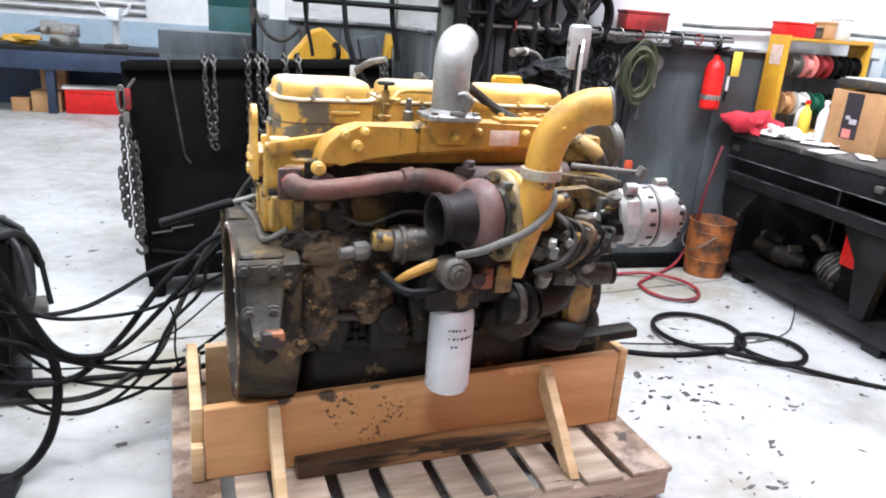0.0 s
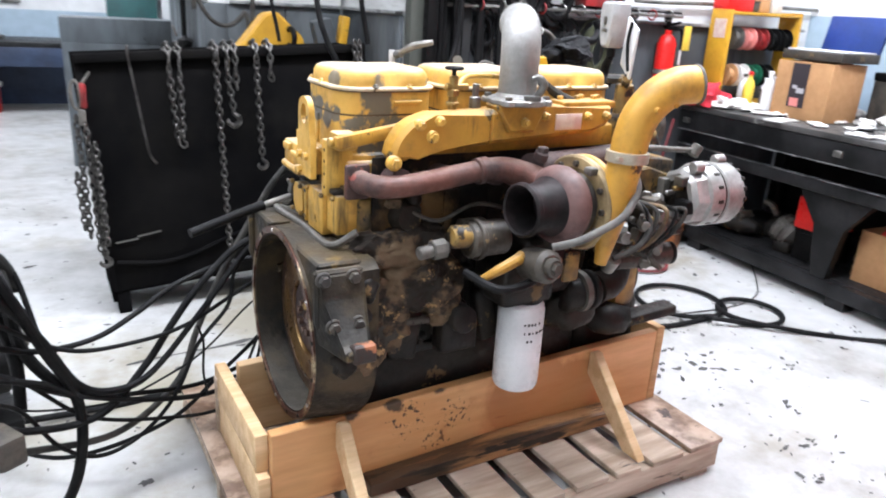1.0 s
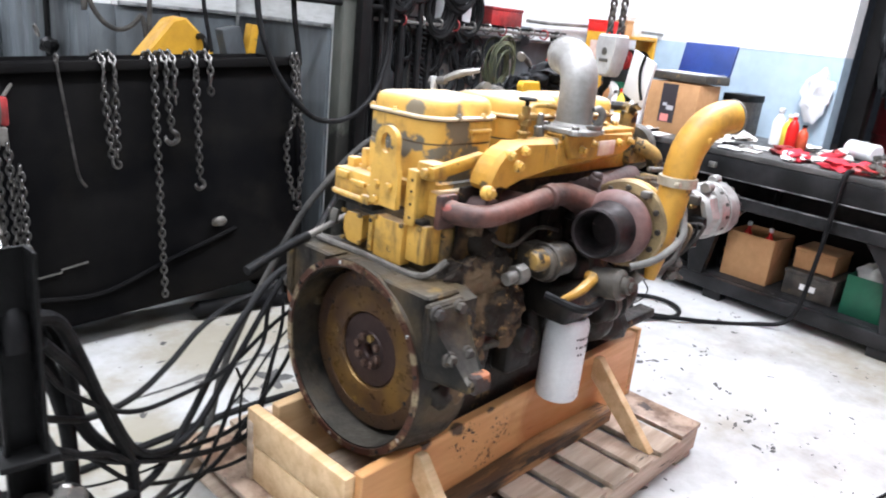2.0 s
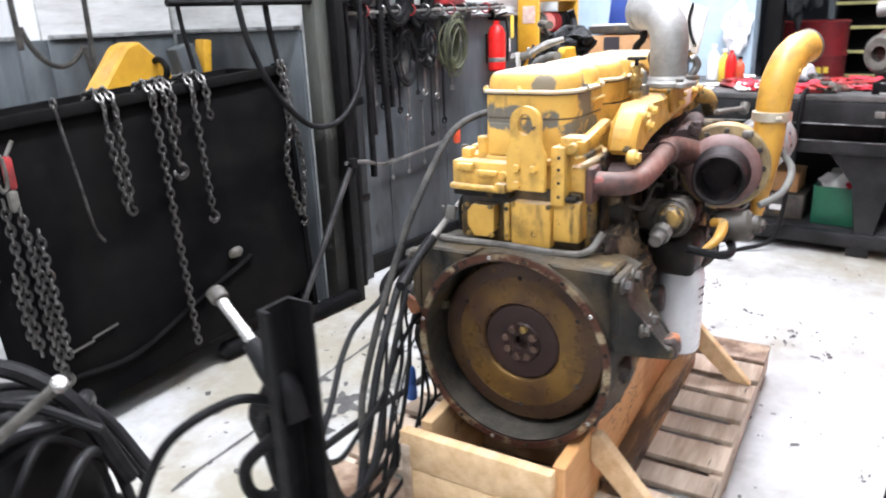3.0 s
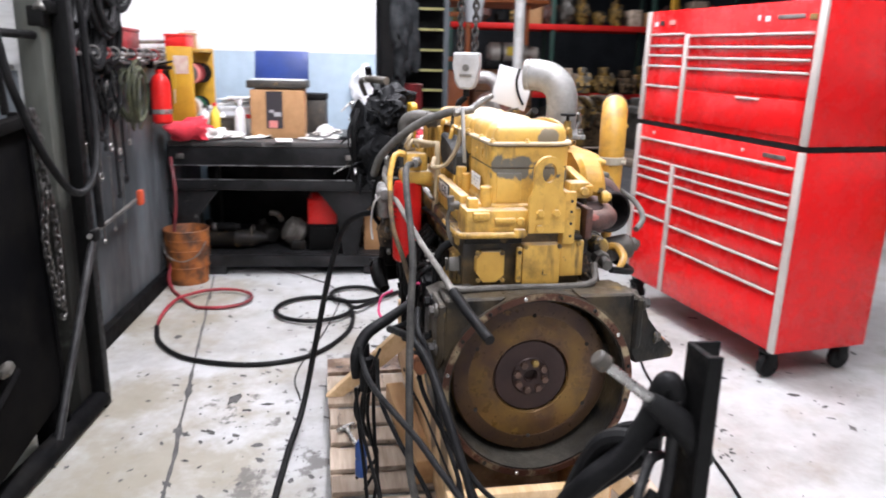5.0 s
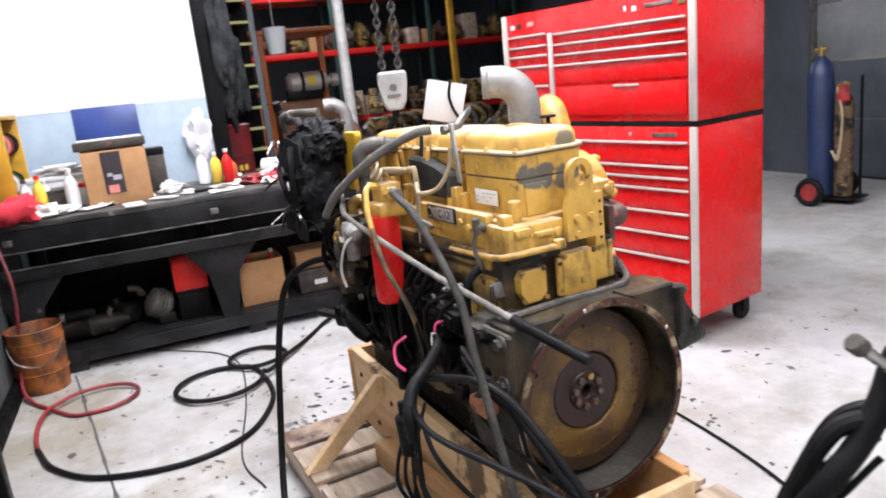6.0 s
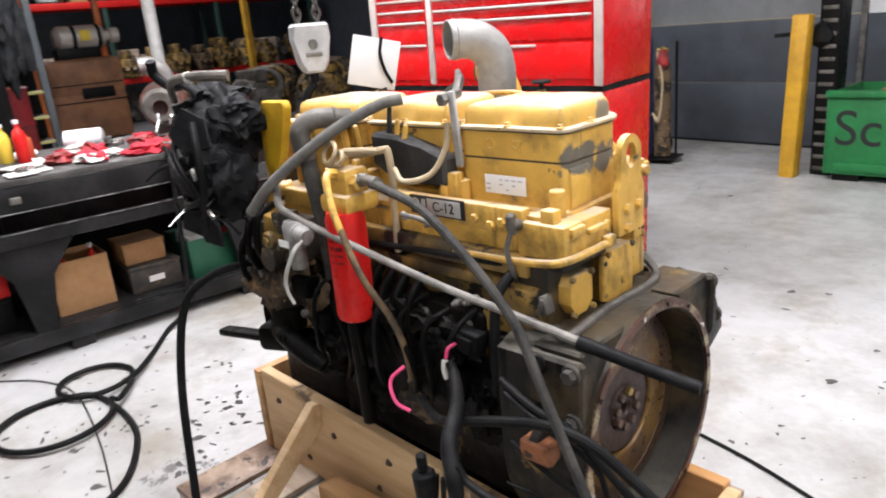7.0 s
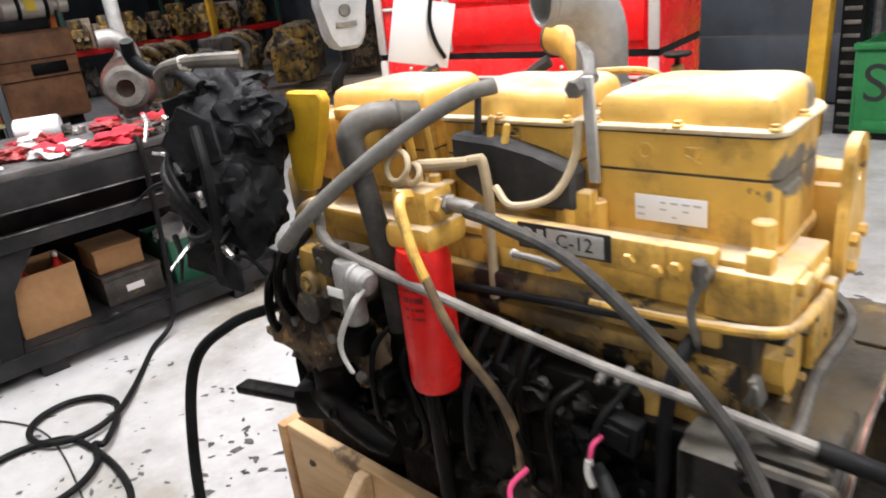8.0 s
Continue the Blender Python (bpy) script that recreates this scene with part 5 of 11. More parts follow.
    add_tube(bm, [base + Vector((-0.052, -0.02, 0.0)), base + Vector((-0.055, -0.035, 0.003))], 0.008, 8, smooth=False)
    add_cyl(bm, base + Vector((0.045, 0.02, 0.006)), base + Vector((0.085, 0.045, 0.006)), 0.006, seg=8)
    ep("clamp", bm, CLAMP, "pale steel band clamp", tur)
    bm = bmesh.new()
    way = [base, base + Vector((0.004, -0.002, 0.05)), base + Vector((0.018, -0.008, 0.105)), base + Vector((0.05, -0.022, 0.155)), base + Vector((0.095, -0.042, 0.186)), base + Vector((0.148, -0.062, 0.194))]
    add_tube(bm, way, [0.047, 0.048, 0.049, 0.049, 0.049, 0.048], 28, hollow=True)
    add_tube(bm, [base + Vector((0.148, -0.062, 0.194)), base + Vector((0.095, -0.042, 0.186)), base + Vector((0.05, -0.022, 0.15))], [0.044, 0.044, 0.04], 28, hollow=True)
    d = Vector((0.035, -0.015, 0.006)).normalized()
    rimb = bmesh.new()
    add_torus(rimb, base + Vector((0.148, -0.062, 0.194)), d, 0.0465, 0.005, 28, 8)
    ep("elbow_rim", rimb, IRON, "bare metal lip", tur)
    ep("outlet_elbow", bm, YELTRUNK, "yellow compressor outlet elbow, open end", tur)
    for dx, dy, dz in ((0.02, -0.062, 0.13), (0.075, -0.07, 0.145)):
        bm = bmesh.new()
        p = base + Vector((dx, dy, dz))
        add_cyl(bm, p + Vector((0, 0.02, 0)), p + Vector((0, -0.004, 0)), 0.009, seg=10)
        ep("boss", bm, YELTRUNK, "", tur)
    # starter-like pump, sender cap and lines below the turbo
    bm = bmesh.new()
    add_cyl(bm, (0.335, -0.30, 0.905), (0.46, -0.30, 0.905), 0.05, seg=24, bev=0.008)
    add_cyl(bm, (0.36, -0.30, 0.905), (0.375, -0.30, 0.905), 0.058, seg=24)
    add_box(bm, (0.40, -0.245, 0.905), (0.09, 0.08, 0.07), 0.01)
    pump = ep("air_pump", bm, GRIMEIRON, "grey grimy pump body")
    bm = bmesh.new()
    add_cyl(bm, (0.28, -0.31, 0.925), (0.338, -0.31, 0.92), 0.032, seg=18, bev=0.008)
    ep("nose", bm, YELGRIME, "yellow pump nose", pump)
    bm = bmesh.new()
    add_cyl(bm, (0.19, -0.30, 0.885), (0.28, -0.30, 0.895), 0.018, seg=12)
    add_cyl(bm, (0.23, -0.30, 0.89), (0.27, -0.30, 0.893), 0.028, seg=8)
    ep("coupling", bm, IRON, "steel pipe coupling", pump)
    bm = bmesh.new()
    add_cyl(bm, (0.47, -0.40, 0.86), (0.47, -0.505, 0.88), 0.045, seg=24, bev=0.012)
    add_cyl(bm, (0.47, -0.50, 0.88), (0.47, -0.525, 0.884), 0.026, seg=18, bev=0.005)
    add_hex(bm, (0.47, -0.52, 0.884), (0, -1, 0), 0.016, 0.015)
    ep("sender_cap", bm, CAPGREY, "dark grey round sender cap")
    bm = bmesh.new()
    add_tube(bm, [(0.46, -0.515, 0.94), (0.50, -0.555, 0.962), (0.546, -0.572, 0.985), (0.628, -0.572, 1.017), (0.70, -0.535, 1.05), (0.728, -0.515, 1.075), (0.745, -0.48, 1.10), (0.76, -0.43, 1.10)], 0.0105, 12)
    ep("braided_line", bm, HOSEGREY, "grey oil line looped before the scroll")
    bm = bmesh.new()
    add_tube(bm, [(0.33, -0.40, 0.83), (0.36, -0.43, 0.862), (0.42, -0.43, 0.885), (0.45, -0.40, 0.88)], [0.010, 0.014, 0.016, 0.015], 10)
    ep("oil_line", bm, YELTRUNK, "stub of yellow oil pipe")
    bm = bmesh.new()
    add_tube(bm, [(0.30, -0.36, 0.84), (0.34, -0.45, 0.82), (0.42, -0.46, 0.82), (0.52, -0.42, 0.83)], 0.012, 8)
    ep("hose", bm, RUBBER)
    # oil filter and its base
    bm = bmesh.new()
    add_box(bm, (0.53, -0.27, 0.76), (0.18, 0.17, 0.12), 0.02)
    add_cyl(bm, (0.555, -0.30, 0.70), (0.555, -0.30, 0.745), 0.055, seg=24)
    add_box(bm, (0.60, -0.25, 0.84), (0.12, 0.12, 0.08), 0.02)
    ep("filter_base", bm, OIL, "oily filter base")
    bm = bmesh.new()
    add_lathe(bm, [(0, 0), (0.052, 0.0), (0.064, 0.006), (0.0695, 0.018), (0.0695, 0.258), (0.066, 0.264), (0.066, 0.272), (0.058, 0.281), (0, 0.281)], (0.548, -0.30, 0.418), (0.548, -0.30, 1), 40)
    filt = ep("oil_filter", bm, WHITEFILT, "white spin-on oil filter with handwriting")
    rng = random.Random(2)
    for row, (z, n) in enumerate(((0.645, 5), (0.618, 7), (0.592, 2))):
        for k in range(n):
            a = radians(-118 + 10 * k + 6 * row + rng.uniform(-3, 3))
            bm = bmesh.new()
            add_box(bm, (0, 0, 0), (rng.uniform(0.004, 0.008), 0.0012, rng.uniform(0.004, 0.010)), 0)
            bmesh.ops.transform(bm, matrix=Matrix.Translation((0.548 + 0.0699 * math.cos(a), -0.30 + 0.0699 * math.sin(a), z)) @ pose(0, 0, 0, 0, rng.uniform(-25, 25), math.degrees(a) + 90), verts=bm.verts)
            ep("ink_bar", bm, INK, "", filt)
    bm = bmesh.new()
    add_box(bm, (0.66, -0.25, 0.80), (0.13, 0.14, 0.20), 0.03)
    add_cyl(bm, (0.70, -0.29, 0.68), (0.83, -0.30, 0.69), 0.055, seg=20, bev=0.012)
    add_cyl(bm, (0.79, -0.30, 0.69), (0.81, -0.30, 0.69), 0.064, seg=20)
    add_lump(bm, (0.77, -0.26, 0.62), (0.10, 0.06, 0.07), 9, 3, 0.3)
    add_tube(bm, [(0.83, -0.30, 0.69), (0.90, -0.29, 0.70), (0.96, -0.24, 0.75), (0.98, -0.2, 0.8)], [0.05, 0.05, 0.055, 0.055], 16)
    wp = ep("water_pump", bm, OIL, "oily water pump and pipes")
    bm = bmesh.new()
    add_lathe(bm, [(0.03, 0), (0.066, 0.0), (0.066, 0.02), (0.03, 0.02)], (0.755, -0.295, 0.69), (1.7, -0.30, 0.70), 20)
    ep("band", bm, IRON, "grey hose clamp", wp)
    bm = bmesh.new()
    add_tube(bm, [(0.86, -0.34, 0.80), (0.96, -0.37, 0.805), (1.04, -0.385, 0.81)], [0.036, 0.036, 0.034], 16)
    add_box(bm, (0.88, -0.30, 0.83), (0.10, 0.09, 0.07), 0.015)
    pipe = ep("coolant_pipe", bm, GRIMEIRON, "grimy coolant pipe stub")
    bm = bmesh.new()
    add_cyl(bm, (1.035, -0.384, 0.81), (1.05, -0.388, 0.81), 0.036, seg=18)
    ep("pipe_end", bm, OIL, "", pipe)
    bm = bmesh.new()
    add_tube(bm, [(0.72, -0.33, 0.86), (0.73, -0.36, 0.95), (0.735, -0.38, 1.02)], [0.03, 0.034, 0.04], 14)
    add_box(bm, (0.70, -0.30, 0.79), (0.06, 0.06, 0.10), 0.01)
    ep("drain_pipe", bm, YELGRIME, "grimy yellow drain pipe")
    bm = bmesh.new()
    add_box(bm, (0.62, -0.30, 0.79), (0.09, 0.06, 0.07), 0.012)
    add_cyl(bm, (0.60, -0.33, 0.80), (0.60, -0.36, 0.80), 0.025, seg=12)
    ep("rusty_fitting", bm, RUSTFOOT, "orange rusty fitting")


GRIMEIRON = mat("oil_browned_iron", (0.085, 0.072, 0.055), (0.02, 0.016, 0.012), 11.0, 0.5, 0.1, bump=0.5, spots=((0.24, 0.17, 0.08), 17, 0.625), grime=((0.012, 0.01, 0.008), 9, 0.47, 0.68))
CAPGREY = mat("dark_grey_cap", (0.035, 0.032, 0.029), (0.075, 0.065, 0.05), 12.0, 0.5, spots=((0.16, 0.11, 0.05), 16, 0.64))
PALEPLATE = mat("oil_tanned_plate", (0.36, 0.27, 0.13), (0.16, 0.115, 0.06), 12.0, 0.45, 0.1, spots=((0.05, 0.038, 0.022), 16, 0.60), dust=((0.50, 0.42, 0.28), 0.6))
CLAMP = mat("pale_clamp_steel", (0.52, 0.47, 0.36), (0.40, 0.36, 0.28), 14.0, 0.4, 0.5)
RUSTDARK = mat("dark_scaled_iron", (0.065, 0.045, 0.042), (0.10, 0.06, 0.055), 8.0, 0.65)
TURBDARK = mat("sooty_iron", (0.006, 0.0055, 0.0055), (0.03, 0.021, 0.021), 8.0, 0.55, spec=0.2)
TURBRUST = mat("pinkish_rusted_iron", (0.16, 0.088, 0.078), (0.07, 0.042, 0.04), 8.0, 0.6, spots=((0.28, 0.17, 0.145), 12, 0.64))


def front_end():
    bm = bmesh.new()
    add_box(bm, (1.06, 0.0, 0.80), (0.10, 0.44, 0.50), 0.03)
    add_box(bm, (1.08, 0.03, 1.10), (0.10, 0.30, 0.14), 0.03)
    add_box(bm, (1.02, 0.21, 0.86), (0.09, 0.16, 0.26), 0.02)
    ep("front_gear_cover", bm, YELGRIME, "grimy yellow front gear case")
    bm = bmesh.new()
    add_cyl(bm, (1.11, 0, CZ), (1.20, 0, CZ), 0.14, seg=36, bev=0.012)
    add_cyl(bm, (1.20, 0, CZ), (1.24, 0, CZ), 0.06, seg=24)
    add_cyl(bm, (1.11, 0.02, 0.93), (1.17, 0.02, 0.93), 0.10, seg=30)
    ep("front_pulley", bm, OIL, "oily front pulleys")
    bm = bmesh.new()
    add_prism(bm, [(0.80, 1.075), (0.93, 1.085), (1.04, 1.05), (1.02, 1.02), (0.93, 1.0), (0.90, 1.055), (0.80, 1.055)], 0.03, Matrix.Translation((0, -0.36, 0)) @ Matrix(((1, 0, 0, 0), (0, 0, 1, 0), (0, 1, 0, 0), (0, 0, 0, 1))), 0.005)
    add_box(bm, (0.985, -0.25, 1.075), (0.22, 0.10, 0.045), 0.008, ry=6)
    add_box(bm, (1.02, -0.33, 0.99), (0.20, 0.12, 0.03), 0.006, ry=-8)
    add_box(bm, (0.93, -0.27, 1.03), (0.04, 0.12, 0.13), 0.006)
    add_cyl(bm, (0.80, -0.37, 1.03), (0.86, -0.37, 1.05), 0.025, seg=14)
    ep("alternator_bracket", bm, YELGRIME, "grimy yellow alternator bracket")
    c = Vector((0.985, -0.425, 1.008))
    ax = Vector((1, -0.10, 0.02)).normalized()
    up = Vector((0, 0, 1))
    sd = ax.cross(up).normalized()
    bm = bmesh.new()
    add_lathe(bm, [(0.040, 0.045), (0.078, 0.045), (0.092, 0.055), (0.095, 0.065), (0.095, 0.100), (0.090, 0.103), (0.090, 0.112), (0.095, 0.115), (0.095, 0.168), (0.088, 0.182), (0.060, 0.192), (0, 0.194)], c, c + ax, 44)
    alt = ep("alternator", bm, ALTALU, "silver aluminium alternator")
    # rear bracket casting with flats and openings
    bm = bmesh.new()
    add_lathe(bm, [(0.052, 0.0), (0.070, 0.0), (0.084, 0.012), (0.089, 0.050), (0.060, 0.050), (0.052, 0.0)], c, c + ax, 8)
    ep("rear_bracket", bm, ALTALU, "cast rear bracket", alt)
    bm = bmesh.new()
    add_cyl(bm, c + ax * 0.004, c + ax * 0.03, 0.051, seg=24)
    ep("rear_recess", bm, OIL, "dark open rear cover", alt)
    for k, (du, dv, su, sv) in enumerate(((0.045, -0.02, 0.05, 0.04), (-0.03, -0.055, 0.045, 0.035), (-0.05, 0.02, 0.03, 0.05), (0.02, 0.05, 0.035, 0.03))):
        bm = bmesh.new()
        add_box(bm, (0, 0, 0), (0.035, su, sv), 0.005)
        bmesh.ops.transform(bm, matrix=Matrix.Translation(c + sd * du + up * dv - ax * 0.006), verts=bm.verts)
        ep("terminal_block", bm, (BLACKSAT, ALTALU, IRON, CAPGREY)[k], "", alt)
    for k in range(3):
        bm = bmesh.new()
        p0 = c + sd * (0.02 - 0.03 * k) + up * (0.03 - 0.02 * k)
        add_cyl(bm, p0 - ax * 0.034, p0, 0.008, seg=8)
        ep("terminal", bm, (BRASS, STEEL, GRIMEIRON)[k], "", alt)
    # slots round the front rim and in the rear half
    for n, at, rad, size in ((18, 0.176, 0.0875, (0.022, 0.013, 0.011)), (14, 0.084, 0.0925, (0.020, 0.011, 0.008))):
        for k in range(n):
            a = 2 * math.pi * k / n
            u = up * math.sin(a) + sd * math.cos(a)
            bm = bmesh.new()
            add_box(bm, (0, 0, 0), size, 0.002)
            q = Matrix((ax, u.cross(ax), u)).transposed().to_4x4()
            bmesh.ops.transform(bm, matrix=Matrix.Translation(c + ax * at + u * rad) @ q, verts=bm.verts)
            ep("slot", bm, OIL, "", alt)
    bm = bmesh.new()
    add_torus(bm, c + ax * 0.1075, ax, 0.0905, 0.0022, 44, 6)
    ep("dark_groove", bm, OIL, "", alt)
    for a, at in ((70, 0.03), (250, 0.03), (95, 0.15), (235, 0.15)):
        u = up * math.sin(radians(a)) + sd * math.cos(radians(a))
        bm = bmesh.new()
        p0 = c + ax * at + u * 0.098
        add_cyl(bm, p0 - ax * 0.018, p0 + ax * 0.018, 0.018, seg=14)
        ep("ear", bm, ALTALU, "", alt)
    bm = bmesh.new()
    add_cyl(bm, c + ax * 0.19, c + ax * 0.232, 0.040, seg=24)
    ep("pulley", bm, STEEL, "", alt)
    # lever arm with a ball end above the alternator
    bm = bmesh.new()
    add_cyl(bm, (0.90, -0.30, 1.135), (1.12, -0.36, 1.125), 0.010, 0.008, seg=12)
    add_cyl(bm, (1.105, -0.356, 1.110), (1.125, -0.360, 1.140), 0.018, seg=12)
    ep("adjuster_rod", bm, IRON, "dull grey adjuster rod")
    # fittings crowded between turbocharger and alternator
    rng = random.Random(57)
    for k in range(34):
        p0 = Vector((rng.uniform(0.80, 0.98), rng.uniform(-0.47, -0.33), rng.uniform(0.82, 1.0)))
        d = Vector((rng.uniform(-1, 1), rng.uniform(-1, 0.2), rng.uniform(-0.6, 0.6))).normalized()
        r = rng.uniform(0.008, 0.024)
        bm = bmesh.new()
        if k % 3 == 0:
            add_cyl(bm, p0, p0 + d * rng.uniform(0.03, 0.07), r, r * rng.uniform(0.6, 1.0), seg=12)
        elif k % 3 == 1:
            add_hex(bm, p0, d, r, rng.uniform(0.015, 0.035))
        else:
            add_box(bm, p0, (r * 2.2, r * 1.6, r * 2.0), 0.004, rz=rng.uniform(0, 90), ry=rng.uniform(-30, 30))
        ep("small_fitting", bm, (STEEL, GRIMEIRON, YELGRIME, IRON, OIL, ALTALU, GRIMEIRON)[k % 7])
    for k in range(5):
        bm = bmesh.new()
        x = 0.80 + 0.03 * k
        add_tube(bm, [(x, -0.36, 1.02 - 0.02 * k), (x + 0.03, -0.46 - 0.008 * k, 0.99), (x + 0.02, -0.47, 0.91), (x - 0.01 * k, -0.42, 0.84)], 0.005 + 0.001 * (k % 3), 8)
        ep("wire", bm, (RUBBER, GREYHOSE, TANHOSE)[k % 3])
    bm = bmesh.new()
    add_lump(bm, (0.93, -0.38, 0.93), (0.065, 0.05, 0.07), 12, 3, 0.35)
    add_box(bm, (0.91, -0.40, 0.98), (0.05, 0.05, 0.05), 0.008, rz=20)
    add_cyl(bm, (0.90, -0.43, 0.95), (0.97, -0.46, 0.93), 0.018, seg=10)
    ep("air_governor", bm, GRIMEIRON, "cluster of grey valves and fittings")
    bm = bmesh.new()
    add_tube(bm, [(0.80, -0.42, 1.02), (0.84, -0.47, 0.96), (0.80, -0.49, 0.90), (0.72, -0.47, 0.86)], 0.009, 8)
    add_tube(bm, [(0.87, -0.40, 0.98), (0.90, -0.45, 0.88), (0.86, -0.44, 0.80)], 0.008, 8)
    ep("harness", bm, GREYHOSE, "loose grey wiring")
    # bracket arm that juts forward near the sump
    bm = bmesh.new()
    add_box(bm, (1.17, -0.20, 0.50), (0.26, 0.07, 0.035), 0.006, ry=-6, rz=-6)
    add_lump(bm, (1.0, -0.2, 0.52), (0.10, 0.07, 0.06), 4, 2, 0.25)
    ep("front_bracket", bm, OIL, "oily bracket arm")
    # grey pulley disc behind the alternator
    bm = bmesh.new()
    add_cyl(bm, (1.13, -0.10, 1.16), (1.17, -0.10, 1.16), 0.085, seg=32, bev=0.008)
    add_cyl(bm, (1.165, -0.10, 1.16), (1.19, -0.10, 1.16), 0.035, seg=20)
    ep("idler_pulley", bm, IRON, "grey idler pulley")
    bm = bmesh.new()
    add_box(bm, (0.99, -0.17, 1.17), (0.13, 0.09, 0.08), 0.015)
    add_tube(bm, [(0.95, -0.2, 1.20), (1.0, -0.25, 1.17), (1.03, -0.26, 1.12)], 0.028, 12)
    add_cyl(bm, (1.0, -0.14, 1.2), (1.0, -0.14, 1.30), 0.03, seg=14)
    add_tube(bm, [(1.0, -0.14, 1.29), (1.02, -0.12, 1.31), (0.99, -0.07, 1.31)], 0.016, 8)
    add_tube(bm, [(1.0, -0.14, 1.28), (0.975, -0.165, 1.31), (0.945, -0.20, 1.325)], 0.014, 8)
    ep("thermostat_housing", bm, YELGRIME, "grimy thermostat housing")


ALTALU = mat("bright_alternator_casting", (0.42, 0.415, 0.40), (0.27, 0.265, 0.25), 12.0, 0.42, 0.6, grime=((0.10, 0.09, 0.08), 14, 0.55, 0.8))


def right_grime():
    """Small castings, plugs and caked oil along the dirty right flank."""
    rng = random.Random(31)
    for k in range(16):
        x = 0.16 + 0.058 * k + rng.uniform(-0.006, 0.006)
        bm = bmesh.new()
        add_cyl(bm, (x, -0.17, 0.585), (x, -0.196, 0.585), 0.014, seg=10)
        add_hex(bm, (x, -0.195, 0.585), (0, -1, 0), 0.010, 0.010)
        ep("rail_bolt", bm, OIL if k % 3 else GRIMEIRON)
    for k in range(34):
        x, z = rng.uniform(0.14, 1.02), rng.choice((rng.uniform(0.62, 0.80), rng.uniform(0.80, 1.02)))
        r = rng.uniform(0.012, 0.032)
        bm = bmesh.new()
        if k % 4 == 0:
            add_cyl(bm, (x, -0.16, z), (x, -0.20 - r, z), r, seg=14, bev=0.004)
            ep("plug", bm, GRIMEIRON if k % 8 else OIL)
        elif k % 4 == 1:
            add_box(bm, (x, -0.19, z), (2.4 * r, 0.05, 1.6 * r), 0.006, ry=rng.uniform(-20, 20))
            ep("lug", bm, GRIMEIRON)
        else:
            add_lump(bm, (x, -0.185, z), (1.3 * r, 0.028, r), 40 + k, 2, 0.45)
            ep("crust_lump", bm, (OILBROWN, OIL, OILBROWN, RUSTFOOT)[k % 3 if k % 11 else 3])
    for pts, r in (([(0.20, -0.21, 0.98), (0.28, -0.24, 0.95), (0.40, -0.235, 0.985), (0.52, -0.23, 0.96)], 0.006), ([(0.84, -0.22, 0.62), (0.88, -0.27, 0.70), (0.86, -0.29, 0.78), (0.92, -0.28, 0.88)], 0.009),
                   ([(0.60, -0.22, 0.92), (0.68, -0.28, 0.90), (0.78, -0.27, 0.83), (0.82, -0.23, 0.74)], 0.008)):
        bm = bmesh.new()
        add_tube(bm, pts, r, 8)
        ep("small_line", bm, GRIMEIRON, "thin grimy oil line")


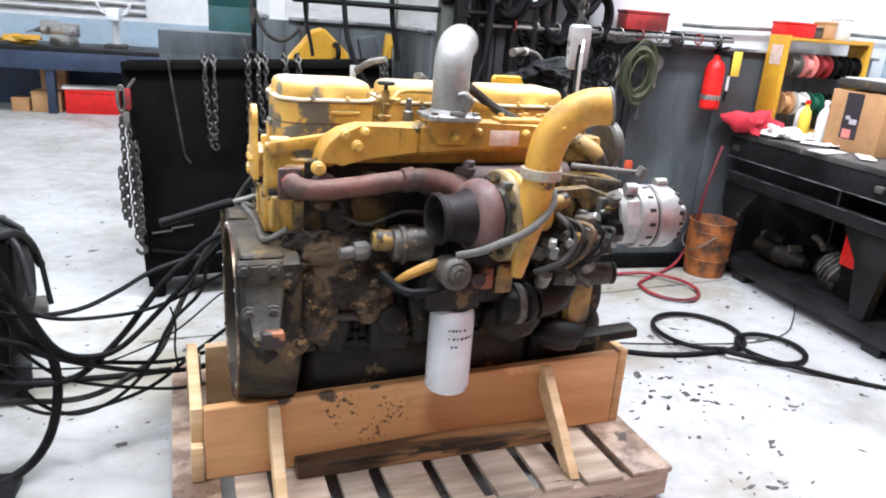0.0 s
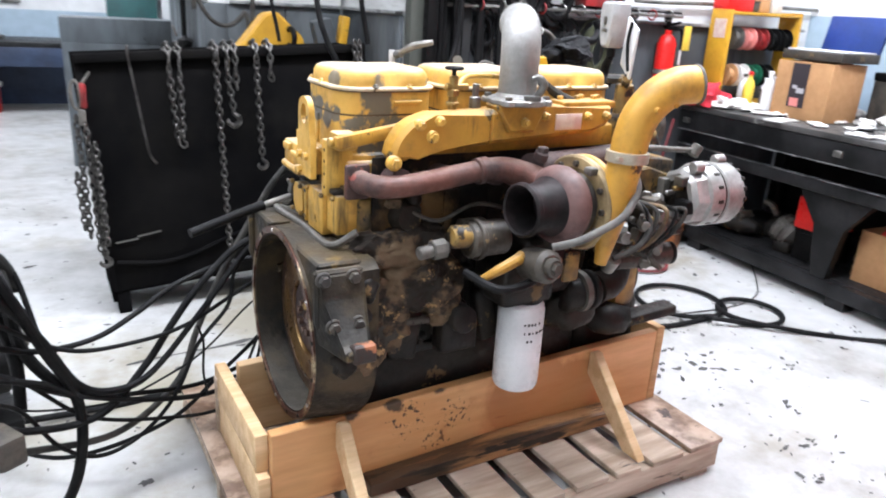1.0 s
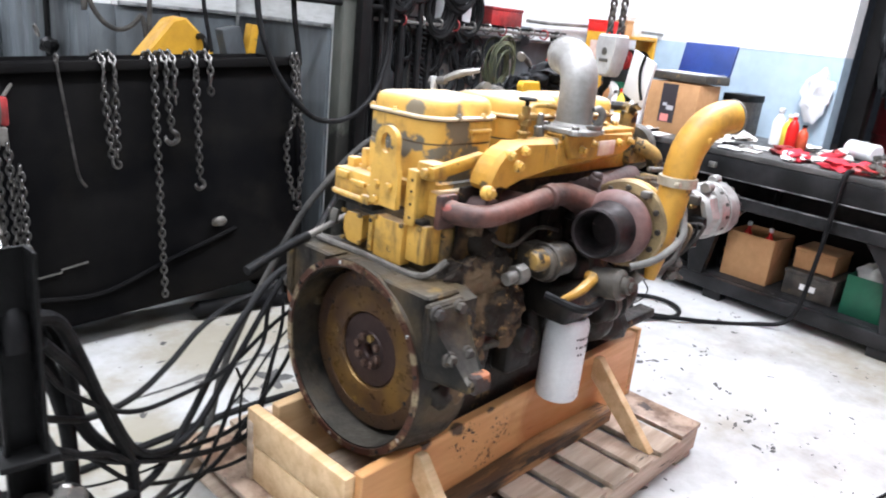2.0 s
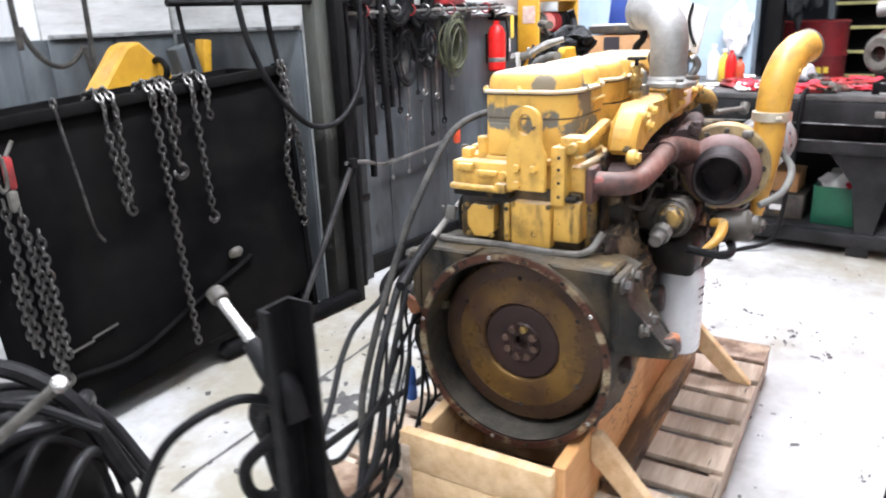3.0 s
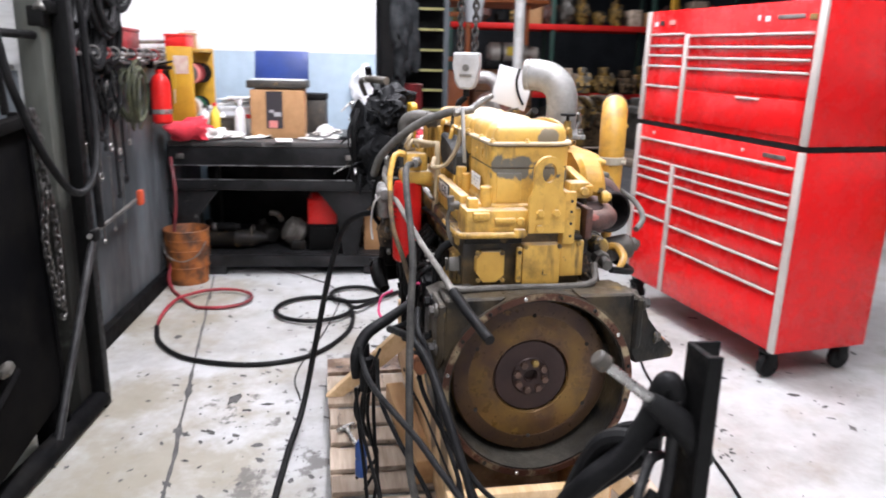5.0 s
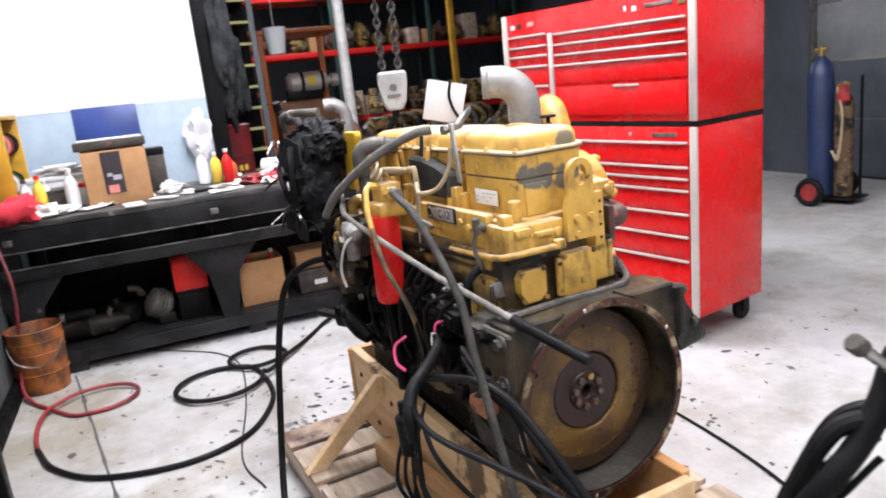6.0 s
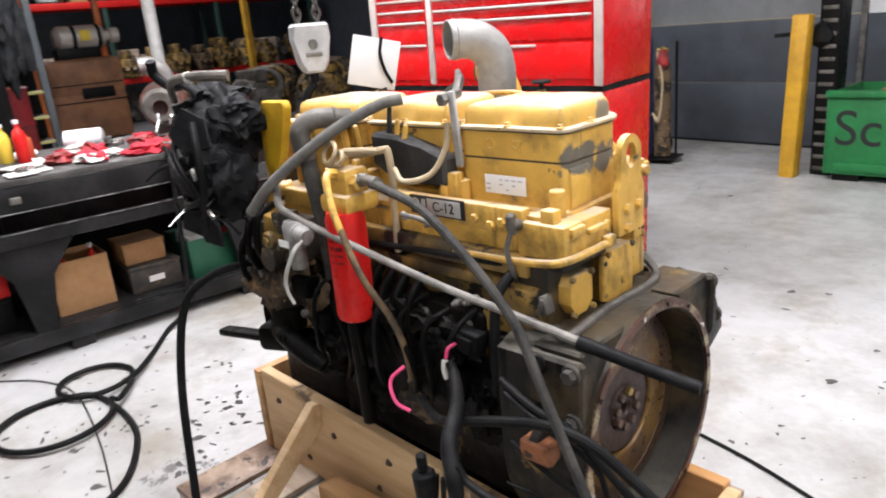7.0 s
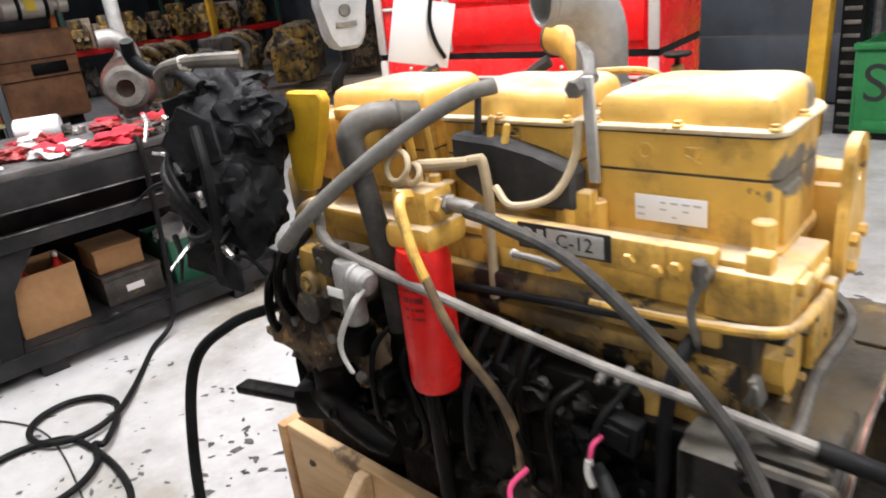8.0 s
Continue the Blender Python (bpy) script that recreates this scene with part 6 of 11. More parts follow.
def left_side():
    # long rail with the number plate
    bm = bmesh.new()
    add_box(bm, (0.315, 0.19, 1.105), (0.42, 0.03, 0.055), 0.006)
    add_box(bm, (0.315, 0.165, 1.085), (0.40, 0.05, 0.03), 0.004)
    rail = ep("side_rail", bm, YELLOW, "yellow side rail")
    bm = bmesh.new()
    add_box(bm, (0.352, 0.2065, 1.112), (0.175, 0.003, 0.046), 0.001)
    pl = ep("name_plate", bm, PLATEBLK, "black and silver engine name plate", rail)
    bm = bmesh.new()
    add_box(bm, (0.328, 0.2095, 1.112), (0.105, 0.002, 0.037), 0.0008)
    ep("plate_field", bm, PLATESIL, "", pl)
    lettering("plate_text", "C-12", 0.034, INK, eng, pose(0.328, 0.2108, 1.112, 90, 0, 180))
    bm = bmesh.new()
    add_lathe(bm, [(0.012, 0), (0.016, 0), (0.016, 0.002), (0.012, 0.002)], (0.422, 0.208, 1.112), (0.422, 1, 1.112), 14)
    add_box(bm, (0.393, 0.2095, 1.112), (0.012, 0.002, 0.03), 0.0005)
    ep("plate_mark", bm, PLATESIL, "", pl)
    for x, z in ((0.235, 1.10), (0.16, 1.10), (0.19, 1.09)):
        bm = bmesh.new()
        add_hex(bm, (x, 0.204, z), (0, 1, 0), 0.011, 0.01)
        ep("bolt", bm, YELLOW, "", rail)
    bm = bmesh.new()
    add_cyl(bm, (0.115, 0.195, 1.10), (0.115, 0.235, 1.105), 0.013, seg=12)
    add_cyl(bm, (0.115, 0.225, 1.085), (0.115, 0.23, 1.13), 0.011, seg=10)
    add_tube(bm, [(0.115, 0.232, 1.09), (0.125, 0.235, 1.05), (0.12, 0.225, 1.0), (0.13, 0.20, 0.97)], 0.006, 8)
    ep("rail_sensor", bm, IRON, "grey sender with a black lead", rail)
    # stickers on the rear cover
    bm = bmesh.new()
    add_box(bm, (0.20, 0.1385, 1.163), (0.115, 0.002, 0.042), 0.0005)
    st = ep("sticker", bm, STICKER, "white label sticker")
    rng = random.Random(6)
    for row in range(3):
        for k in range(6):
            if rng.random() < 0.65:
                bm = bmesh.new()
                add_box(bm, (0.247 - 0.018 * k, 0.14, 1.174 - 0.011 * row), (rng.uniform(0.006, 0.014), 0.001, 0.003), 0)
                ep("print_bar", bm, FAINT, "", st)
    # strap post with its tag
    bm = bmesh.new()
    add_box(bm, (0.322, 0.154, 1.283), (0.019, 0.010, 0.172), 0.003, rx=-4)
    post = ep("lifting_strap", bm, BRIGHTGREY, "pale steel strap bolted upright")
    bm = bmesh.new()
    add_box(bm, (0.345, 0.155, 1.15), (0.05, 0.03, 0.07), 0.005)
    add_cyl(bm, (0.36, 0.165, 1.12), (0.36, 0.165, 1.185), 0.012, seg=10)
    ep("strap_foot", bm, YELLOW, "", post)
    bm = bmesh.new()
    add_cyl(bm, (0.335, 0.12, 1.362), (0.335, 0.175, 1.352), 0.012, seg=10)
    add_hex(bm, (0.335, 0.172, 1.352), (0, 1, 0), 0.015, 0.012)
    add_tube(bm, [(0.335, 0.13, 1.362), (0.36, 0.09, 1.385), (0.40, 0.05, 1.40)], [0.010, 0.012, 0.008], 8)
    ep("strap_hook", bm, STEEL, "", post)
    # dark air plenum between head and covers
    bm = bmesh.new()
    add_prism(bm, [(0.345, 1.222), (0.345, 1.150), (0.53, 1.150), (0.60, 1.19), (0.60, 1.268), (0.50, 1.262), (0.42, 1.24)], 0.05, Matrix.Translation((0, 0.178, 0)) @ Matrix(((1, 0, 0, 0), (0, 0, -1, 0), (0, 1, 0, 0), (0, 0, 0, 1))), 0.008)
    ep("plenum", bm, DUSTBLACK, "dusty black cover")
    # lower left block details
    bm = bmesh.new()
    add_box(bm, (0.42, 0.19, 1.01), (0.66, 0.05, 0.05), 0.008)
    add_box(bm, (0.13, 0.17, 0.93), (0.10, 0.04, 0.10), 0.01)
    add_box(bm, (0.36, 0.18, 0.955), (0.52, 0.05, 0.03), 0.008)
    ep("side_ledge", bm, YELGRIME, "grimy yellow casting ledge")
    bm = bmesh.new()
    add_tube(bm, [(0.05, 0.15, 0.99), (0.12, 0.20, 1.005), (0.28, 0.218, 1.008), (0.46, 0.22, 1.0), (0.62, 0.23, 0.995)], 0.0078, 8)
    ep("side_hose", bm, RUBBER, "dark hose along the side ledge")
    bm = bmesh.new()
    add_tube(bm, [(0.10, 0.12, 0.86), (0.03, 0.20, 0.88), (-0.02, 0.23, 0.89), (0.0, 0.05, 0.885), (0.0, -0.16, 0.888), (0.06, -0.20, 0.93)], 0.010, 8)
    ep("steel_line", bm, IRON, "thin dirty steel line")
    bm = bmesh.new()
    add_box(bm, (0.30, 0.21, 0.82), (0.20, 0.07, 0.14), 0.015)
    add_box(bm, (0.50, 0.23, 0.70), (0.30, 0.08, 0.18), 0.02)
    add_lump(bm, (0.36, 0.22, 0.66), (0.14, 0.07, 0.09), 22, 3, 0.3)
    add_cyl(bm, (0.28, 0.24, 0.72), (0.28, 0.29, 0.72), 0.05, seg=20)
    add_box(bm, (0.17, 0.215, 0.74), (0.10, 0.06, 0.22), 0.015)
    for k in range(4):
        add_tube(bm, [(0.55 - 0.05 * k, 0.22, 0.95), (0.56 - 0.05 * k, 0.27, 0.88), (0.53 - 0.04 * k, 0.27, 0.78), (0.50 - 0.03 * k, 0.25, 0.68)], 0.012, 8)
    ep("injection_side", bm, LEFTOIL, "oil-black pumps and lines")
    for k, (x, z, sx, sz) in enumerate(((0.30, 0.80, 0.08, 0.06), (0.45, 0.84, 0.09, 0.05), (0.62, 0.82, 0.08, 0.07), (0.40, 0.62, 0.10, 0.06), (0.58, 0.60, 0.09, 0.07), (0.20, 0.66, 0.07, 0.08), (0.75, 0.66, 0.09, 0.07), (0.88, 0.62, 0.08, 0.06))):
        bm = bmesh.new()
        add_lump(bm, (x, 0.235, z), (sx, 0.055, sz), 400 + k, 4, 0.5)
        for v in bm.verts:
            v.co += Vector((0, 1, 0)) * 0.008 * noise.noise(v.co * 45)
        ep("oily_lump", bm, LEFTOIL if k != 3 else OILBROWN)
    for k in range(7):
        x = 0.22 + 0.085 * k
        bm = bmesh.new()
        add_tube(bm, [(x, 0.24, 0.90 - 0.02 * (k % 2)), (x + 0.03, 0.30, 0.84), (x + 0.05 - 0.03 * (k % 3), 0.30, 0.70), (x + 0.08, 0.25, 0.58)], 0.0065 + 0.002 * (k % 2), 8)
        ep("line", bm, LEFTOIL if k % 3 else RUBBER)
    bm = bmesh.new()
    for k in range(5):
        add_hex(bm, (0.24 + 0.07 * k, 0.245, 0.86 - 0.02 * (k % 2)), (0, 1, 0), 0.011, 0.012)
    add_cyl(bm, (0.22, 0.24, 0.84), (0.22, 0.275, 0.84), 0.014, seg=10)
    ep("fitting", bm, STEEL, "small steel fitting")
    # fuel filter and its head
    bm = bmesh.new()
    add_box(bm, (0.600, 0.265, 1.115), (0.11, 0.11, 0.05), 0.015)
    add_box(bm, (0.60, 0.265, 1.165), (0.085, 0.075, 0.07), 0.010)
    add_cyl(bm, (0.565, 0.27, 1.165), (0.535, 0.275, 1.168), 0.022, seg=6)
    add_cyl(bm, (0.595, 0.30, 1.19), (0.59, 0.33, 1.198), 0.013, seg=6)
    add_cyl(bm, (0.62, 0.25, 1.19), (0.62, 0.25, 1.225), 0.014, seg=6)
    add_cyl(bm, (0.585, 0.24, 1.19), (0.585, 0.24, 1.215), 0.012, seg=8)
    ep("fuel_filter_head", bm, YELLOW, "yellow fuel filter head")
    bm = bmesh.new()
    add_lathe(bm, [(0, 0), (0.038, 0.0), (0.047, 0.006), (0.0505, 0.018), (0.0505, 0.265), (0.0475, 0.275), (0.045, 0.285), (0, 0.285)], (0.59, 0.295, 0.812), (0.585, 0.29, 2), 36)
    ff = ep("fuel_filter", bm, REDFILT, "bright red spin-on fuel filter")
    for row in range(4):
        for k in range(3):
            a = radians(70 + 22 * k)
            bm = bmesh.new()
            add_box(bm, (0, 0, 0), (0.017, 0.0012, 0.006 if row != 1 else 0.011), 0)
            bmesh.ops.transform(bm, matrix=Matrix.Translation((0.588 + 0.0509 * math.cos(a), 0.293 + 0.0509 * math.sin(a), 1.03 - 0.018 * row)) @ pose(0, 0, 0, 0, 0, math.degrees(a) + 90), verts=bm.verts)
            ep("print_bar", bm, DARKRED, "", ff)
    bm = bmesh.new()
    add_tube(bm, [(0.588, 0.325, 1.197), (0.575, 0.345, 1.18), (0.545, 0.36, 1.12), (0.520, 0.362, 1.07)], [0.009, 0.010, 0.010, 0.009], 10)
    ep("yellow_hose", bm, YELLOW, "bent yellow fuel pipe")
    bm = bmesh.new()
    add_tube(bm, [(0.520, 0.362, 1.075), (0.495, 0.362, 1.02), (0.46, 0.355, 0.95), (0.42, 0.33, 0.87), (0.405, 0.305, 0.78), (0.42, 0.28, 0.68)], 0.0085, 10)
    ep("fuel_hose", bm, TANHOSE, "grimy tan fuel hose")
    bm = bmesh.new()
    add_tube(bm, [(0.62, 0.245, 1.222), (0.56, 0.225, 1.228), (0.515, 0.207, 1.236), (0.505, 0.205, 1.230), (0.498, 0.205, 1.17), (0.50, 0.205, 1.10), (0.50, 0.21, 0.98)], 0.0095, 10, n=4)
    ep("yellow_line", bm, GREYLINE, "tan pipe bent over the filter head")
    for cx, cz, rr in ((0.63, 1.235, 0.035), (0.595, 1.225, 0.022)):
        bm = bmesh.new()
        add_torus(bm, (cx, 0.285, cz), (0.3, 1, 0.5), rr, 0.0055, 22, 8, (1.0, 0.75))
        ep("wire_loop", bm, GREYLINE, "looped tan line")
    for x, y, z0, z1 in ((0.53, 0.16, 1.20, 1.30), (0.56, 0.155, 1.20, 1.33), (0.49, 0.17, 1.22, 1.29)):
        bm = bmesh.new()
        add_cyl(bm, (x, y, z0), (x - 0.01, y - 0.01, z1), 0.008, 0.006, seg=8)
        ep("stud", bm, YELLOW if x < 0.55 else DUSTBLACK)
    bm = bmesh.new()
    add_tube(bm, [(0.47, 0.22, 1.195), (0.43, 0.23, 1.17), (0.37, 0.20, 1.185), (0.345, 0.17, 1.24), (0.34, 0.16, 1.30)], 0.007, 8)
    add_tube(bm, [(0.62, 0.24, 1.20), (0.60, 0.27, 1.235), (0.555, 0.26, 1.24), (0.53, 0.22, 1.235)], 0.008, 8)
    add_tube(bm, [(0.64, 0.25, 1.20), (0.63, 0.29, 1.205), (0.60, 0.29, 1.215)], 0.008, 8)
    ep("return_line", bm, GREYLINE, "thin tan return lines")
    # coolant elbow and long grey hoses
    bm = bmesh.new()
    add_tube(bm, [(0.68, 0.17, 1.30), (0.72, 0.25, 1.31), (0.742, 0.285, 1.28), (0.735, 0.28, 1.21)], 0.026, 14)
    add_torus(bm, (0.70, 0.205, 1.305), (0.5, 1, 0), 0.027, 0.005, 18, 6)
    ep("coolant_elbow", bm, IRON, "grey coolant elbow")
    bm = bmesh.new()
    add_tube(bm, [(0.735, 0.28, 1.22), (0.715, 0.285, 1.15), (0.695, 0.285, 1.05), (0.69, 0.28, 0.90)], 0.022, 12)
    ep("coolant_hose", bm, GREYHOSE, "dusty dark coolant hose")
    bm = bmesh.new()
    add_tube(bm, [(0.53, 0.12, 1.345), (0.565, 0.17, 1.335), (0.64, 0.27, 1.28), (0.77, 0.365, 1.17), (0.867, 0.389, 1.082)], 0.0145, 12)
    ep("vent_hose", bm, HOSEGREY, "dusty grey vent hose")
    bm = bmesh.new()
    add_tube(bm, [(0.54, 0.268, 1.172), (0.50, 0.277, 1.176), (0.455, 0.288, 1.177)], 0.0135, 12)
    add_cyl(bm, (0.545, 0.267, 1.172), (0.525, 0.272, 1.174), 0.018, seg=6)
    ep("hose_end", bm, STEEL, "crimped steel hose end")
    # yellow bracket plate at the front corner
    bm = bmesh.new()
    edge = [(0.852 + 0.012 * k + 0.003 * (k % 2), 1.335 - 0.030 * k) for k in range(7)]
    add_prism(bm, [(0.963, 1.352), (0.985, 1.30), (0.992, 1.17), (0.975, 1.142), (0.935, 1.145)] + edge[::-1] + [(0.862, 1.353)], 0.026, Matrix.Translation((0, 0.250, 0)) @ Matrix(((1, 0, 0, 0), (0, 0, -1, 0), (0, 1, 0, 0), (0, 0, 0, 1))), 0.004)
    ep("front_guard", bm, BRIGHTYEL, "bright yellow front bracket plate")
    bm = bmesh.new()
    add_box(bm, (0.87, 0.16, 1.22), (0.22, 0.05, 0.14), 0.012)
    add_box(bm, (0.80, 0.165, 1.295), (0.20, 0.045, 0.025), 0.006)
    add_box(bm, (0.84, 0.20, 1.08), (0.25, 0.05, 0.05), 0.008)
    for k in range(4):
        add_cyl(bm, (0.66 + 0.05 * k, 0.165, 1.21), (0.66 + 0.05 * k, 0.175, 1.285), 0.009, seg=8)
    add_tube(bm, [(0.96, 0.19, 1.10), (0.98, 0.24, 1.09), (0.985, 0.25, 1.03)], 0.022, 12)
    ep("pump_drive", bm, YELLOW, "yellow brackets and studs")
    # electric pump with pale wires at the front left
    bm = bmesh.new()
    add_box(bm, (0.86, 0.29, 0.99), (0.17, 0.10, 0.12), 0.015)
    add_box(bm, (0.80, 0.33, 1.05), (0.05, 0.06, 0.06), 0.008)
    add_cyl(bm, (0.85, 0.34, 0.95), (0.85, 0.375, 0.95), 0.035, seg=18)
    ep("transfer_pump", bm, GRIMEIRON, "grimy fuel transfer pump")
    bm = bmesh.new()
    add_box(bm, (0.835, 0.335, 1.02), (0.085, 0.05, 0.095), 0.012, ry=-6)
    add_cyl(bm, (0.835, 0.35, 1.005), (0.835, 0.376, 1.003), 0.024, seg=16, bev=0.004)
    blk = ep("yellow_block", bm, YELGRIME, "stained yellow valve block")
    bm = bmesh.new()
    add_hex(bm, (0.835, 0.374, 1.003), (0, 1, 0), 0.013, 0.010)
    ep("bolt", bm, BRASS, "", blk)
    for x, z in ((0.80, 1.055), (0.87, 1.05), (0.80, 0.985)):
        bm = bmesh.new()
        add_hex(bm, (x, 0.358, z), (0, 1, 0), 0.008, 0.008)
        ep("bolt", bm, IRON, "", blk)
    bm = bmesh.new()
    add_lump(bm, (0.92, 0.28, 0.83), (0.14, 0.075, 0.11), 31, 4, 0.5)
    ep("oily_lump", bm, OILBROWN, "oil-caked pump casting")
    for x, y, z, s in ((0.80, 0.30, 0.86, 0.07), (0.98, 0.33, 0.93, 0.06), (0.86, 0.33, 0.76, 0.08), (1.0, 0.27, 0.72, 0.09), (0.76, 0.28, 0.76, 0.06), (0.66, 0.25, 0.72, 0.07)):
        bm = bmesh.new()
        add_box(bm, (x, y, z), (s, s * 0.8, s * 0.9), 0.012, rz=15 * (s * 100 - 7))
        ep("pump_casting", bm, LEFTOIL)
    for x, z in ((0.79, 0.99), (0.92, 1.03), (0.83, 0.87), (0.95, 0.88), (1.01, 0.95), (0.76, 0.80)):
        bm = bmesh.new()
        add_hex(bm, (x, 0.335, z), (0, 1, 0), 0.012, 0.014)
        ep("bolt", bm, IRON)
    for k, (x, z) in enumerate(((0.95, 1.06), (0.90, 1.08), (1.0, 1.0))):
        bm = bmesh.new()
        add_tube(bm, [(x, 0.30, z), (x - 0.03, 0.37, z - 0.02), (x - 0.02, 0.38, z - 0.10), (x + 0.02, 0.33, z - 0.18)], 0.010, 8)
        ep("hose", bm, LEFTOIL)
    bm = bmesh.new()
    add_lathe(bm, [(0, 0), (0.020, 0), (0.022, 0.004), (0.022, 0.055), (0.029, 0.062), (0.030, 0.115), (0.024, 0.128), (0, 0.128)], (0.715, 0.362, 0.945), (0.733, 0.357, 2), 22)
    sol = ep("solenoid", bm, SOLGREY, "pale grey solenoid can")
    bm = bmesh.new()
    add_lathe(bm, [(0, 0), (0.018, 0), (0.026, 0.008), (0.026, 0.045), (0.019, 0.052), (0, 0.052)], (0.705, 0.366, 1.045), (0.60, 0.372, 1.030), 18)
    add_torus(bm, (0.69, 0.367, 1.043), (1, 0, 0.1), 0.026, 0.004, 18, 6)
    ep("solenoid_cap", bm, SOLGREY, "", sol)
    bm = bmesh.new()
    add_box(bm, (0.727, 0.392, 1.017), (0.042, 0.004, 0.018), 0.001)
    ep("band", bm, STICKER, "white paper band", sol)
    for k in range(2):
        bm = bmesh.new()
        add_tube(bm, [(0.655 + 0.006 * k, 0.383, 1.035), (0.668 + 0.006 * k, 0.405, 1.005), (0.705 + 0.006 * k, 0.412, 0.94), (0.710 + 0.004 * k, 0.412, 0.90), (0.694 + 0.005 * k, 0.408, 0.865)], 0.0038, 8)
        ep("pale_wire", bm, PALEWIRE, "loose pale wire")
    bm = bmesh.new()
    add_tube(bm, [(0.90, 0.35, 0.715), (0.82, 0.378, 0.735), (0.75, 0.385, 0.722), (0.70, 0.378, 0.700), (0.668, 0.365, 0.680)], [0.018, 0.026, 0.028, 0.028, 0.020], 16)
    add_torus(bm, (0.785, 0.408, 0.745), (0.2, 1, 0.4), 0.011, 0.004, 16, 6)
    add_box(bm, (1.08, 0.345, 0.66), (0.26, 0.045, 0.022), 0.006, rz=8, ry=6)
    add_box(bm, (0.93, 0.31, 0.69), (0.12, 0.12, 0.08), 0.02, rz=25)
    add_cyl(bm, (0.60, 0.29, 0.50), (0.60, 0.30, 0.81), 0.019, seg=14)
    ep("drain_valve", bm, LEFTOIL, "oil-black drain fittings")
    # wiring block with cut leads, capped ports and a black hose behind the pipe
    bm = bmesh.new()
    add_box(bm, (0.222, 0.268, 0.832), (0.072, 0.04, 0.060), 0.010, ry=-8)
    add_box(bm, (0.222, 0.290, 0.832), (0.050, 0.012, 0.036), 0.004, ry=-8)
    wb = ep("wiring_block", bm, RUBBER, "black wiring block")
    bm = bmesh.new()
    add_tube(bm, [(0.240, 0.296, 0.832), (0.246, 0.316, 0.824), (0.248, 0.322, 0.803)], 0.0042, 8)
    ep("lead_stub", bm, PINK, "cut pink lead", wb)
    bm = bmesh.new()
    add_tube(bm, [(0.248, 0.325, 0.800), (0.247, 0.330, 0.780), (0.238, 0.332, 0.760)], 0.0075, 8)
    ep("connector", bm, PALEWIRE, "pale lead connector", wb)
    for k, (x, z) in enumerate(((0.257, 0.915), (0.222, 0.924))):
        bm = bmesh.new()
        add_cyl(bm, (x, 0.23, z), (x, 0.270, z), 0.009, seg=12)
        add_cyl(bm, (x, 0.268, z), (x, 0.280, z), 0.006, seg=10)
        ep("port_cap", bm, STEEL, "small steel port cap")
    bm = bmesh.new()
    add_tube(bm, [(0.13, 0.20, 1.0), (0.14, 0.255, 0.955), (0.152, 0.262, 0.86), (0.156, 0.26, 0.76), (0.17, 0.25, 0.68)], 0.012, 10)
    ep("flank_hose", bm, RUBBER, "black hose down the flank")
    bm = bmesh.new()
    add_box(bm, (0.03, 0.232, 0.950), (0.012, 0.03, 0.040), 0.003, ry=15)
    add_cyl(bm, (0.040, 0.25, 0.93), (0.024, 0.255, 0.970), 0.0045, seg=10)
    ep("hose_clip", bm, IRON, "small steel hose clip")
    bm = bmesh.new()
    add_cyl(bm, (0.415, 0.245, 1.088), (0.412, 0.262, 1.102), 0.008, seg=10)
    ep("clip_cap", bm, PALEWIRE, "white plastic cap")
    bm = bmesh.new()
    add_tube(bm, [(0.412, 0.262, 1.10), (0.36, 0.262, 1.098), (0.335, 0.25, 1.085), (0.36, 0.24, 1.075)], 0.006, 8)
    ep("clear_tube", bm, IRON, "grey plastic tube", )
    # long grey bar lying across the side, propped against the bell
    bm = bmesh.new()
    add_tube(bm, [(0.795, 0.345, 1.13), (0.78, 0.355, 1.105), (0.70, 0.355, 1.075), (0.3, 0.30, 0.97), (0.10, 0.27, 0.928), (-0.10, 0.24, 0.885)], [0.009, 0.010, 0.009, 0.009, 0.009, 0.010], 10, n=5)
    add_torus(bm, (0.80, 0.345, 1.14), (0.3, 1, 0), 0.016, 0.007, 16, 8)
    ep("long_hose", bm, PIPEGREY, "long dusty grey lever pipe")
    bm = bmesh.new()
    add_tube(bm, [(-0.055, 0.247, 0.8945), (-0.10, 0.24, 0.885), (-0.19, 0.222, 0.864), (-0.285, 0.199, 0.842)], [0.0150, 0.0145, 0.0135, 0.0135], 12)
    ep("rubber_sleeve", bm, RUBBER, "black rubber sleeve on the pipe end")

SOLGREY = mat("pale_alloy_can", (0.34, 0.335, 0.32), (0.20, 0.195, 0.18), 14.0, 0.5, 0.3, grime=((0.07, 0.06, 0.05), 10, 0.5, 0.75))
PALEWIRE = mat("pale_plastic_wire", (0.62, 0.61, 0.57), (0.48, 0.47, 0.43), 20.0, 0.5)

GREYLINE = mat("tan_nylon_line", (0.42, 0.33, 0.20), (0.30, 0.23, 0.14), 12.0, 0.5)
PIPEGREY = mat("dusty_pipe", (0.24, 0.225, 0.20), (0.12, 0.11, 0.10), 14.0, 0.6)
HOSEGREY = mat("pale_dusty_hose", (0.10, 0.098, 0.092), (0.16, 0.155, 0.14), 10.0, 0.75, spec=0.25)
BRIGHTYEL = mat("bright_yellow_plate", (0.70, 0.42, 0.02), (0.55, 0.32, 0.02), 8.0, 0.45, spots=((0.10, 0.08, 0.04), 30, 0.66))
BRIGHTGREY = mat("pale_zinc", (0.50, 0.50, 0.485), (0.38, 0.375, 0.35), 12.0, 0.5, 0.2)
